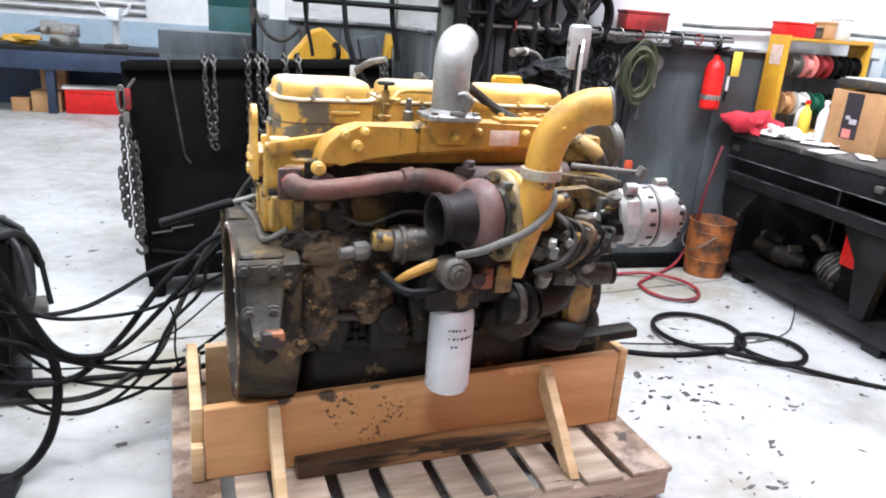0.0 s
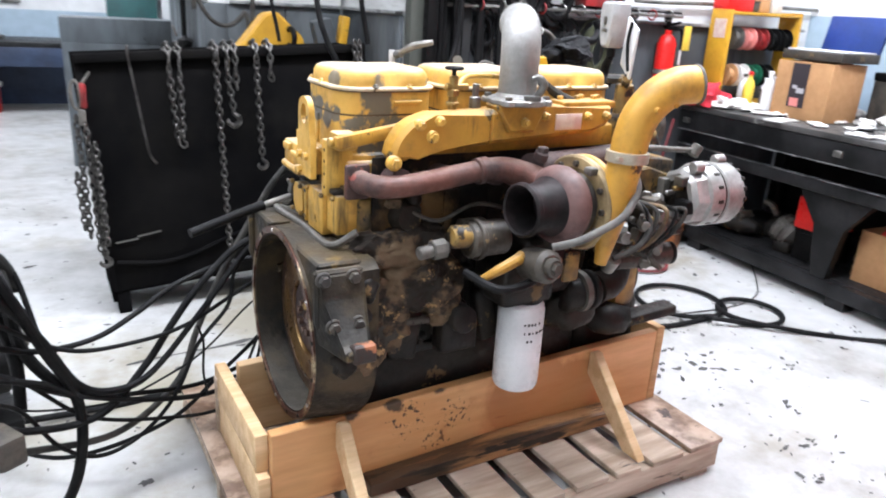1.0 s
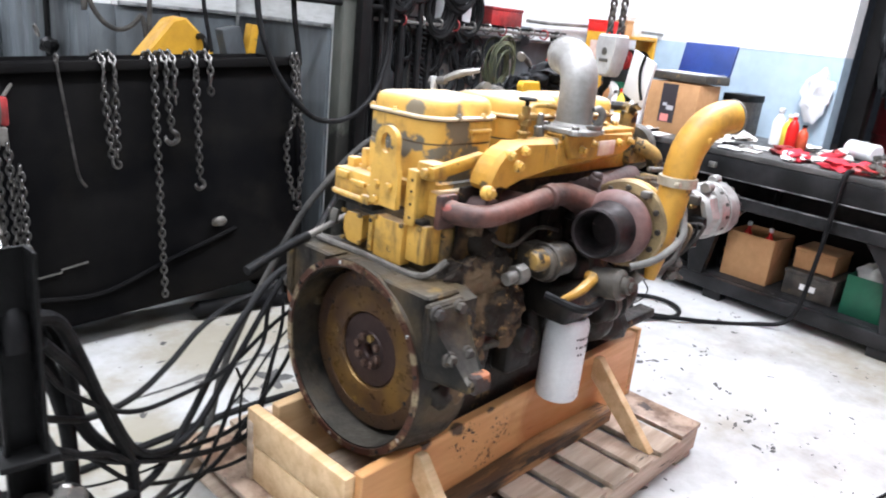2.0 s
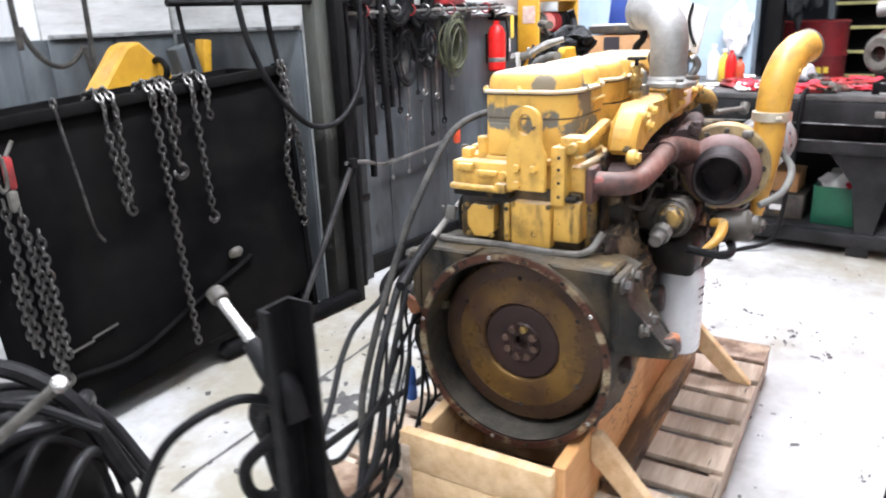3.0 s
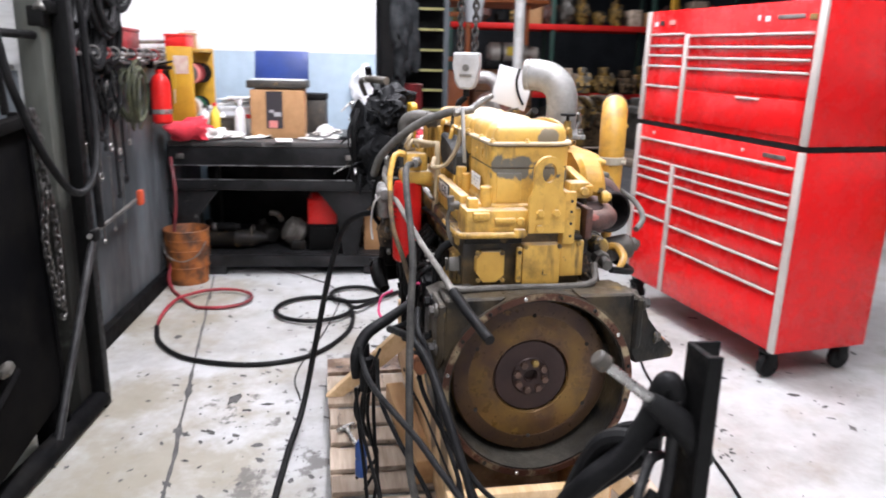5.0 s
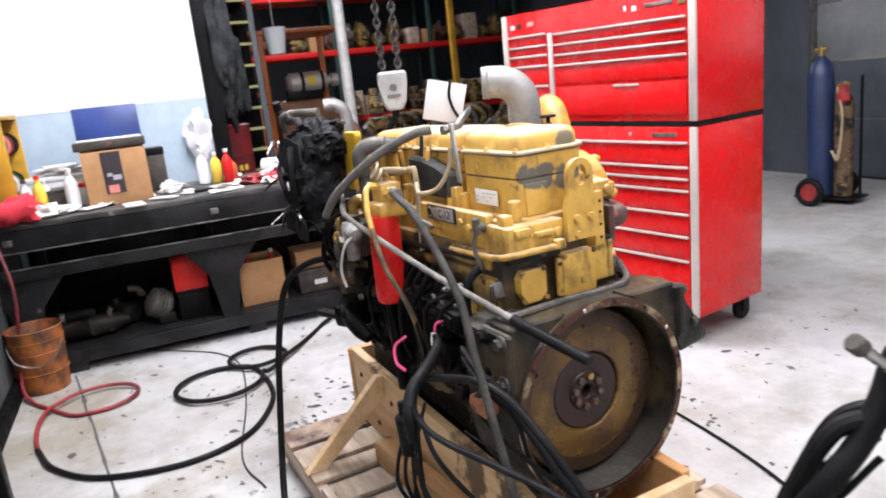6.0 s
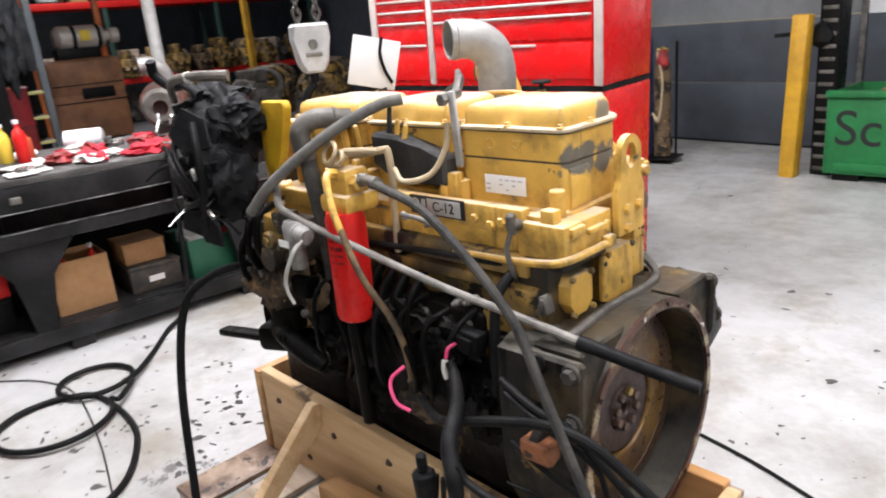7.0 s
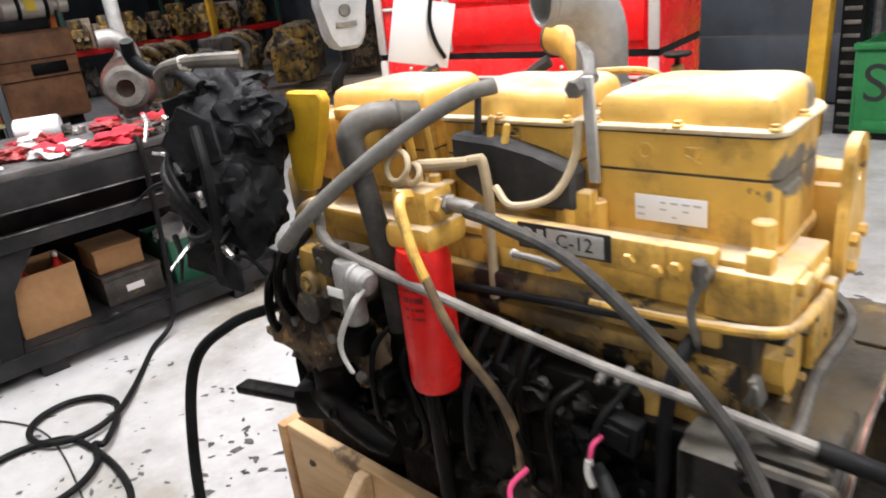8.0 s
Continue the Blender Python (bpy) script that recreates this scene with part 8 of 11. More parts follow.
# ---- long steel workbench ----
def workbench():
    t = thing("workbench", "long dark oily steel workbench with a loaded lower shelf", "workbench", (3.10, -0.80, 0.0))
    Ly, D = 2.68, 1.12
    bm = bmesh.new()
    add_box(bm, (D / 2, Ly / 2, 0.945), (D, Ly, 0.035), 0.005)
    part("top", bm, BENCHTOP, t, "scuffed steel top")
    bm = bmesh.new()
    add_box(bm, (0.03, Ly / 2, 0.86), (0.05, Ly, 0.13), 0.008)
    part("apron", bm, BENCH, t)
    bm = bmesh.new()
    add_box(bm, (0.06, Ly / 2, 0.655), (0.06, Ly, 0.075), 0.010)
    part("rail", bm, BENCH, t)
    # bright strips stand in for highlights along the apron and rail
    for x, z in ((0.002, 0.797), (0.027, 0.694)):
        bm = bmesh.new()
        add_box(bm, (x, Ly / 2, z), (0.010, Ly - 0.01, 0.006), 0.002)
        part("lip", bm, EDGESTEEL, t, "bright edge strip for the highlight")
    for k, y in enumerate((0.28, 1.45, 2.60)):
        bm = bmesh.new()
        add_prism(bm, [(-0.24, 0.62), (0.24, 0.62), (0.09, 0.44), (0.05, 0.12), (-0.05, 0.12), (-0.09, 0.44)], 0.05, Matrix.Translation((0.06, y, 0.0)) @ Matrix(((0, 0, 1, 0), (1, 0, 0, 0), (0, 1, 0, 0), (0, 0, 0, 1))), 0.006)
        part("leg", bm, BENCH, t, "gusseted plate leg")
        bm = bmesh.new()
        add_box(bm, (D - 0.1, y, 0.52), (0.08, 0.08, 0.80), 0.006)
        part("rear_leg", bm, BENCH, t)
        bm = bmesh.new()
        add_box(bm, (0.0, y, 0.86), (0.03, 0.05, 0.035), 0.004)
        part("latch", bm, STEEL, t)
    bm = bmesh.new()
    add_box(bm, (D / 2 + 0.05, Ly / 2, 0.13), (D - 0.12, Ly, 0.025), 0.004)
    part("lower_shelf", bm, BENCH, t)
    bm = bmesh.new()
    add_box(bm, (0.07, Ly / 2, 0.10), (0.06, Ly, 0.085), 0.008)
    part("kick_rail", bm, BENCH, t)
    for y in (0.3, 1.3, 2.4):
        bm = bmesh.new()
        add_box(bm, (0.10, y, 0.03), (0.10, 0.12, 0.058), 0.004)
        part("foot", bm, BENCH, t)
        bm = bmesh.new()
        add_box(bm, (D - 0.10, y, 0.057), (0.10, 0.12, 0.112), 0.004)
        part("foot", bm, BENCH, t)
    bm = bmesh.new()
    add_box(bm, (D - 0.02, Ly / 2, 0.50), (0.012, Ly, 0.72), 0.002)
    part("back_panel", bm, BENCH, t)


EDGESTEEL = mat("bright_steel_edge", (0.30, 0.30, 0.30), (0.06, 0.06, 0.06), 9.0, 0.4, 0.5, lo=0.42, hi=0.58)
BENCHTOP = mat("worn_bench_top", (0.12, 0.115, 0.11), (0.05, 0.05, 0.048), 3.0, 0.5, 0.3, spots=((0.3, 0.29, 0.28), 7, 0.64))
workbench()


WETRUBBER = mat("shiny_black_rubber", (0.010, 0.010, 0.011), (0.018, 0.018, 0.018), 10.0, 0.42, spec=0.28)


# ---- black post with hoses near the camera's path ----
def hose_stand():
    t = thing("hose_stand", "black steel channel post with hoses slung through it", "stand", (-0.895, -0.07, 0.0))
    # U profile, open away from the engine
    bm = bmesh.new()
    add_prism(bm, [(-0.035, 0.005), (0.035, 0.010), (0.036, -0.045), (0.028, -0.046), (0.026, 0.002), (-0.027, -0.003), (-0.028, -0.020), (-0.036, -0.020)], 1.02, Matrix.Translation((0, 0, 0.04)), 0.0015)
    part("channel", bm, BLACKSAT, t)
    bm = bmesh.new()
    add_box(bm, (0.0, -0.02, 0.02), (0.30, 0.30, 0.036), 0.006)
    part("base_plate", bm, BLACKSAT, t)
    bm = bmesh.new()
    add_box(bm, (0.0, -0.01, 0.64), (0.105, 0.09, 0.014), 0.003)
    part("collar", bm, BLACKSAT, t)
    bm = bmesh.new()
    add_box(bm, (0.03, -0.06, 0.50), (0.12, 0.09, 0.10), 0.015, rz=-20)
    block_ = part("valve_block", bm, CAPGREY, t, "dark grey valve block")
    bm = bmesh.new()
    add_box(bm, (0.11, -0.10, 0.46), (0.10, 0.07, 0.08), 0.012, rz=-55)
    part("valve_port", bm, CAPGREY, block_)
    bm = bmesh.new()
    add_box(bm, (0.02, -0.11, 0.575), (0.02, 0.012, 0.11), 0.003, rx=20, ry=25)
    part("valve_lever", bm, STEEL, block_, "dull steel valve lever")
    bm = bmesh.new()
    add_cyl(bm, (0.003, 0.055, 0.957), (0.009, 0.158, 1.036), 0.0095, seg=12)
    bar = part("lever", bm, BRIGHT, t, "bright steel lever")
    bm = bmesh.new()
    add_cyl(bm, (0.0085, 0.150, 1.030), (0.0095, 0.170, 1.046), 0.0155, seg=12)
    part("lever_end", bm, CAPGREY, bar, "dark lever knob")
    bm = bmesh.new()
    add_tube(bm, [(0.002, 0.078, 0.972), (0.001, 0.035, 0.940), (0.0, -0.002, 0.905), (0.0, -0.02, 0.86)], [0.015, 0.024, 0.026, 0.022], 14)
    part("lever_boot", bm, RUBBER, bar, "black rubber boot")


hose_stand()


# ---- hoses and leads ----
def hose(pts, r, label="thick black rubber hose", material=None, group="black hoses", seg=10, name="hose"):
    p0 = Vector(pts[0])
    bm = bmesh.new()
    add_tube(bm, [Vector(p) - p0 for p in pts], r, seg)
    return solo(name, bm, material or RUBBER, label, "hose", p0, group=group)


# from the left rear of the engine across to the stand
hose([(0.06, 0.33, 0.80), (-0.04, 0.335, 0.77), (-0.12, 0.31, 0.73), (-0.29, 0.25, 0.545), (-0.44, 0.18, 0.41), (-0.55, 0.14, 0.395), (-0.63, 0.11, 0.45), (-0.70, 0.08, 0.61), (-0.76, 0.05, 0.72), (-0.84, -0.02, 0.84)], [0.0085, 0.0085, 0.0095, 0.012, 0.013, 0.013], "black hose slung from the engine to a post")
hose([(0.04, 0.33, 0.66), (-0.11, 0.32, 0.61), (-0.32, 0.24, 0.53), (-0.48, 0.18, 0.52), (-0.64, 0.10, 0.56), (-0.78, 0.04, 0.68), (-0.85, -0.02, 0.80)], 0.0065, "thin black hose slung from the engine to a post")
hose([(0.04, 0.34, 0.78), (-0.08, 0.34, 0.74), (-0.16, 0.30, 0.67), (-0.19, 0.28, 0.56), (-0.29, 0.24, 0.46), (-0.35, 0.22, 0.34), (-0.41, 0.20, 0.26), (-0.50, 0.16, 0.205), (-0.60, 0.12, 0.20), (-0.69, 0.08, 0.28), (-0.77, 0.05, 0.43), (-0.86, -0.04, 0.52)], 0.0065, "thin black hose sagging from the engine to a post")
hose([(0.03, 0.36, 0.58), (-0.10, 0.32, 0.55), (-0.27, 0.25, 0.43), (-0.40, 0.20, 0.38), (-0.54, 0.14, 0.36), (-0.68, 0.09, 0.39), (-0.77, 0.05, 0.43), (-0.86, 0.0, 0.50)], 0.0035, "thin black lead slung beside the crate", seg=6)
hose([(-0.16, 0.33, 0.25), (-0.29, 0.25, 0.27), (-0.45, 0.18, 0.325), (-0.62, 0.11, 0.41), (-0.71, 0.08, 0.48), (-0.84, 0.0, 0.56)], 0.0085, "black hose running behind the crate to a post")
hose([(-0.16, 0.34, 0.30), (-0.30, 0.27, 0.30), (-0.46, 0.20, 0.34), (-0.63, 0.13, 0.40), (-0.75, 0.06, 0.50), (-0.85, -0.01, 0.60)], 0.0075, "black hose running behind the crate to a post")
hose([(-0.15, 0.30, 0.19), (-0.28, 0.25, 0.20), (-0.41, 0.20, 0.24), (-0.55, 0.14, 0.30), (-0.64, 0.11, 0.36), (-0.76, 0.06, 0.51), (-0.86, -0.02, 0.60)], 0.006, "thin black hose running behind the crate")
hose([(-0.29, 0.245, 0.52), (-0.275, 0.24, 0.46), (-0.28, 0.24, 0.36), (-0.27, 0.25, 0.27)], 0.004, "black tie strap round the hoses", group="thin leads", seg=6)
# big loops round the post
hose([(-0.87, -0.03, 0.86), (-0.94, 0.02, 0.88), (-1.04, 0.08, 0.82), (-1.10, 0.10, 0.66), (-1.06, 0.06, 0.50), (-0.95, 0.0, 0.42), (-0.82, -0.02, 0.42)], 0.0085, "black hose looped round a post")
hose([(-0.86, -0.03, 0.90), (-0.80, 0.02, 0.86), (-0.75, 0.05, 0.74), (-0.69, 0.09, 0.56), (-0.64, 0.11, 0.43), (-0.63, 0.11, 0.30), (-0.66, 0.09, 0.15), (-0.73, 0.06, 0.05), (-0.84, 0.0, 0.022), (-1.05, -0.1, 0.018), (-1.4, -0.2, 0.018)], 0.0155, "thick black hose dropping from a post to the floor")
hose([(-0.87, -0.03, 0.88), (-0.82, 0.05, 0.86), (-0.77, 0.09, 0.72), (-0.75, 0.11, 0.58), (-0.70, 0.12, 0.48), (-0.62, 0.11, 0.40)], 0.0165, "thick wrapped black hose looped at a post", RUBBER)
hose([(-0.89, -0.02, 0.80), (-0.92, 0.03, 0.74), (-0.90, 0.05, 0.66), (-0.86, 0.02, 0.64)], 0.012, "short black hose loop at a post", RUBBER)
hose([(-0.872, -0.040, 0.900), (-0.872, -0.046, 0.965), (-0.865, -0.030, 0.988), (-0.857, -0.010, 0.915), (-0.850, 0.025, 0.850), (-0.84, 0.080, 0.790), (-0.80, 0.115, 0.70), (-0.77, 0.125, 0.55), (-0.77, 0.10, 0.40)], [0.018, 0.020, 0.020, 0.021, 0.021, 0.021, 0.020, 0.018, 0.016], "thick wrapped black hose bent over at a post", seg=14)
hose([(-0.885, -0.040, 0.968), (-0.882, -0.044, 0.885), (-0.88, -0.042, 0.80), (-0.872, -0.03, 0.66), (-0.86, -0.02, 0.50), (-0.85, -0.02, 0.34)], 0.0115, "shiny black hose hanging down a post", WETRUBBER)
# lines on the left flank
hose([(0.45, 0.33, 1.172), (0.36, 0.355, 1.175), (0.20, 0.362, 1.135), (0.009, 0.350, 0.975), (-0.079, 0.358, 0.842), (-0.153, 0.363, 0.711), (-0.205, 0.364, 0.616), (-0.28, 0.36, 0.45), (-0.36, 0.30, 0.30), (-0.55, 0.16, 0.24), (-0.8, 0.05, 0.30)], 0.0105, "dusty black fuel hose hanging from the filter head", GREYHOSE)
hose([(0.98, 0.42, 0.90), (1.03, 0.52, 0.88), (1.08, 0.60, 0.80), (1.06, 0.66, 0.60), (0.98, 0.71, 0.35), (0.85, 0.76, 0.10), (0.55, 0.80, 0.018), (0.0, 0.80, 0.014), (-0.6, 0.72, 0.014), (-1.0, 0.66, 0.05)], 0.0125, "black hose hanging to the floor beside the crate")
hose([(0.33, 0.34, 0.66), (0.20, 0.40, 0.685), (0.12, 0.41, 0.715), (0.0, 0.385, 0.750), (-0.082, 0.352, 0.758), (-0.156, 0.318, 0.735), (-0.23, 0.29, 0.679), (-0.301, 0.264, 0.612), (-0.37, 0.235, 0.53), (-0.45, 0.20, 0.43), (-0.58, 0.13, 0.33), (-0.74, 0.05, 0.36), (-0.86, -0.03, 0.45)], 0.0110, "thick black cable bowed out from the engine's flank")
hose([(0.205, 0.345, 0.80), (0.183, 0.352, 0.775), (0.111, 0.411, 0.755), (0.063, 0.478, 0.724), (0.024, 0.507, 0.679), (0.016, 0.511, 0.640), (0.014, 0.511, 0.605)], [0.010, 0.013, 0.016, 0.018, 0.018, 0.016, 0.011], "black taped sleeve round a bundle of leads", seg=14)
hose([(0.02, 0.50, 0.70), (0.0, 0.492, 0.665), (-0.06, 0.478, 0.645), (-0.15, 0.452, 0.640), (-0.241, 0.415, 0.635), (-0.36, 0.35, 0.61), (-0.46, 0.289, 0.565), (-0.58, 0.22, 0.53), (-0.72, 0.12, 0.56), (-0.85, 0.0, 0.66)], 0.0085, "black cable slung from a bundle towards a post")
for k, (x, y, z) in enumerate(((-0.10, 0.47, 0.16), (-0.16, 0.42, 0.20))):
    hose([(0.012, 0.511, 0.575), (0.005 - 0.006 * k, 0.505 - 0.004 * k, 0.48), (0.4 * x, 0.5 * (y + 0.505), 0.35), (0.85 * x, y, 0.5 * z + 0.12), (x - 0.05, y - 0.03, z)], 0.0055, "thin black lead splaying out of a taped bundle", group="thin leads", seg=6)
hose([(0.12, 0.45, 0.62), (0.05, 0.44, 0.52), (-0.05, 0.38, 0.42), (-0.2, 0.30, 0.33), (-0.4, 0.24, 0.20), (-0.7, 0.3, 0.1), (-0.95, 0.5, 0.1)], 0.007, "black lead beside the crate")
for k in range(4):
    hose([(0.12 + 0.02 * k, 0.46, 0.60), (0.13 + 0.015 * k, 0.46 + 0.02 * k, 0.42), (0.10 + 0.04 * k, 0.45, 0.24), (0.02 + 0.07 * k, 0.43 + 0.03 * k, 0.142)], 0.006, "thin black lead trailing onto the pallet", group="thin leads", seg=6)
hose([(0.30, 0.40, 0.78), (0.31, 0.435, 0.755), (0.285, 0.445, 0.715), (0.255, 0.43, 0.695)], 0.0046, "bright pink wire at the engine's flank", PINK, "thin leads", 6)
bm = bmesh.new()
add_cyl(bm, (0, 0, 0), (0.005, 0.002, 0.12), 0.021, 0.026, seg=12, bev=0.006)
add_cyl(bm, (0.005, 0.002, 0.118), (0.007, 0.003, 0.16), 0.012, seg=10)
solo("cable_plug", bm, RUBBER, "black rubber cable plug hanging by the crate", "plug", (0.15, 0.482, 0.495))
blue = thing("cable_plug", "dark blue cable plug hanging on a thin black lead", "plug", (0.11, 0.50, 0.225))
bm = bmesh.new()
add_lathe(bm, [(0, 0), (0.014, 0), (0.019, 0.006), (0.019, 0.055), (0.015, 0.062), (0.019, 0.07), (0.018, 0.11), (0.010, 0.125), (0, 0.125)], (0, 0, 0), (0, 0, 1), 16)
part("shell", bm, BLUETOOL, blue)
bm = bmesh.new()
add_tube(bm, [(0, 0, 0.12), (-0.005, -0.01, 0.22), (-0.03, -0.02, 0.34), (-0.02, -0.06, 0.44)], 0.005, 6)
part("lead", bm, RUBBER, blue)
bm = bmesh.new()
add_cyl(bm, (0, 0, 0.009), (0.16, 0.05, 0.009), 0.009, seg=10)
add_cyl(bm, (0.13, 0.08, 0.01), (0.18, 0.02, 0.01), 0.011, seg=10)
solo("ratchet_wrench", bm, BRIGHT, "chrome ratchet wrench lying on the pallet", "tool", (0.42, 0.52, 0.134))

# air hose coiled on the floor, joined to a red line at the bench
ring = []
for k in range(12):
    a = radians(140 + 26 * k)
    ring.append((2.54 + 0.17 * math.cos(a), 1.46 + 0.20 * math.sin(a), 0.012 + 0.0018 * k))
REDLINE = mat("dull_red_hose", (0.30, 0.022, 0.032), (0.10, 0.016, 0.018), 3.0, 0.5)
hose([(3.02, 1.84, 0.86), (2.93, 1.80, 0.60), (2.92, 1.84, 0.25), (2.86, 1.86, 0.07), (2.75, 1.81, 0.016), (2.62, 1.73, 0.012), *ring, (2.52, 1.71, 0.030), (2.36, 1.74, 0.018), (2.18, 1.73, 0.014), (2.05, 1.71, 0.014)], 0.0105, "red air line coiled on the floor by the bench", REDLINE, "floor hoses")
ring2 = [(2.325 + 0.235 * math.cos(radians(a)), 0.84 + 0.235 * math.sin(radians(a)), 0.014 + 0.00004 * (a + 90)) for a in range(-90, 300, 30)]
ring3 = [(2.60 + 0.17 * math.cos(radians(a)), 0.595 + 0.165 * math.sin(radians(a)), 0.016 + 0.00004 * (a + 120)) for a in range(-150, 240, 30)]
hose([(2.05, 1.71, 0.014), (1.80, 1.62, 0.013), (1.58, 1.42, 0.013), (1.49, 1.08, 0.013), (1.60, 0.80, 0.013), (1.88, 0.64, 0.013), (2.14, 0.60, 0.014), *ring2[1:], (2.29, 0.58, 0.036), (2.40, 0.50, 0.03), *ring3[1:], (2.52, 0.42, 0.03), (2.72, 0.28, 0.013), (2.95, 0.12, 0.013), (3.05, -0.05, 0.10), (3.06, -0.10, 0.50), (3.07, -0.12, 0.93), (3.14, -0.13, 0.985)], 0.013, "black air hose coiled on the floor by the bench", RUBBER, "floor hoses")
hose([(3.3, 1.22, 0.006), (3.05, 0.95, 0.006), (2.85, 0.78, 0.006), (2.55, 0.70, 0.006), (2.0, 0.75, 0.006), (1.4, 0.85, 0.006), (1.1, 0.80, 0.006)], 0.004, "thin grey wire lying on the floor", GREYHOSE, "floor hoses", 6)
hose([(3.6, -0.80, 0.008), (3.40, -0.95, 0.008), (3.28, -1.10, 0.008), (3.42, -1.16, 0.008), (3.48, -1.06, 0.01), (3.34, -0.99, 0.012), (3.1, -0.98, 0.008), (2.48, -1.01, 0.008), (1.79, -0.99, 0.008), (1.3, -0.9, 0.008), (0.92, -0.89, 0.008), (0.32, -0.86, 0.008), (-0.12, -0.77, 0.008), (-0.7, -0.55, 0.008), (-1.3, -0.2, 0.008)], 0.0065, "black extension lead snaking over the floor", RUBBER, "floor hoses", 8)


# ---- black machine where the hoses end ----
def machine():
    t = thing("pump_machine", "low black shop machine with hoses and a chrome-tipped bar", "machine", (-1.06, 0.78, 0.0), 15)
    bm = bmesh.new()
    add_box(bm, (0, 0, 0.40), (0.30, 0.34, 0.46), 0.03)
    add_box(bm, (0.02, -0.02, 0.645), (0.24, 0.24, 0.04), 0.01)
    part("body", bm, BLACKSAT, t)
    bm = bmesh.new()
    add_lathe(bm, [(0, 0), (0.06, 0.0), (0.09, 0.02), (0.105, 0.05), (0.105, 0.10), (0.098, 0.105), (0.098, 0.12), (0.105, 0.125), (0.105, 0.24), (0.08, 0.28), (0, 0.29)], (-0.10, -0.19, 0.30), (1, -0.19, 0.30), 26)
    part("motor", bm, BLACKSAT, t)
    bm = bmesh.new()
    add_box(bm, (-0.05, -0.26, 0.42), (0.12, 0.10, 0.06), 0.012)
    part("switch_box", bm, REDOX, t, "red switch box")
    bm = bmesh.new()
    add_box(bm, (0, -0.05, 0.09), (0.34, 0.46, 0.05), 0.01)
    part("skid", bm, BLACKSAT, t)
    for x in (-0.13, 0.13):
        for y in (-0.22, 0.14):
            bm = bmesh.new()
            add_cyl(bm, (x - 0.02, y, 0.045), (x + 0.02, y, 0.045), 0.045, seg=16)
            part("wheel", bm, RUBBER, t)
    bm = bmesh.new()
    add_cyl(bm, (-0.30, -0.14, 0.62), (-0.09, -0.385, 0.855), 0.011, seg=12)
    h = part("bar", bm, IRON, t, "round steel bar")
    bm = bmesh.new()
    add_cyl(bm, (-0.088, -0.38, 0.85), (-0.095, -0.398, 0.868), 0.015, seg=12)
    part("bar_end", bm, BRIGHT, h, "chrome bar end")
    bm = bmesh.new()
    add_tube(bm, [(-0.12, -0.05, 0.62), (-0.10, -0.10, 0.76), (0.0, -0.18, 0.72), (0.05, -0.30, 0.66)], 0.012, 8)
    part("hose_loop", bm, RUBBER, t)
    bm = bmesh.new()
    add_tube(bm, [(-0.10, 0.05, 0.62), (-0.02, -0.05, 0.80), (0.06, -0.2, 0.72), (0.10, -0.30, 0.5)], 0.02, 8)
    part("hose_loop", bm, RUBBER, t)
    bm = bmesh.new()
    add_prism(bm, [(-0.16, 0.28), (0.19, 0.28), (0.225, 0.45), (0.19, 0.66), (-0.16, 0.66)], 0.24, Matrix.Translation((0.0, 0.10, 0.0)) @ pose(0, 0, 0, 90, 0, 0), 0.045)
    part("hood", bm, DUSTBLACK, t, "dark grey sheet-metal hood")
    for pts, r in (([(-0.16, 0.02, 0.60), (-0.08, -0.06, 0.70), (0.04, -0.10, 0.70), (0.16, -0.16, 0.62), (0.20, -0.26, 0.44)], 0.014), ([(-0.18, -0.06, 0.55), (-0.08, -0.16, 0.68), (0.06, -0.20, 0.66), (0.18, -0.12, 0.64), (0.24, -0.02, 0.48)], 0.017),
                   ([(-0.14, 0.08, 0.62), (0.0, 0.02, 0.71), (0.10, -0.06, 0.70), (0.22, -0.06, 0.58), (0.26, -0.16, 0.36)], 0.010), ([(-0.10, -0.22, 0.40), (-0.06, -0.27, 0.54), (0.04, -0.26, 0.60), (0.12, -0.24, 0.50), (0.13, -0.27, 0.30)], 0.013),
                   ([(-0.16, -0.18, 0.46), (-0.12, -0.25, 0.62), (-0.02, -0.22, 0.66), (0.07, -0.24, 0.56), (0.08, -0.28, 0.34)], 0.009)):
        bm = bmesh.new()
        add_tube(bm, pts, r, 10)
        part("hose_loop", bm, WETRUBBER if r > 0.012 else RUBBER, t)
    bm = bmesh.new()
    add_cyl(bm, (0.17, -0.02, 0.30), (0.25, -0.02, 0.30), 0.045, seg=18, bev=0.008)
    part("flange", bm, IRON, t)
    for k in range(2):
        bm = bmesh.new()
        add_box(bm, (0.155, -0.05 + 0.05 * k, 0.56), (0.003, 0.022, 0.03), 0)
        part("mark_bar", bm, WHITEFILT, t)


machine()


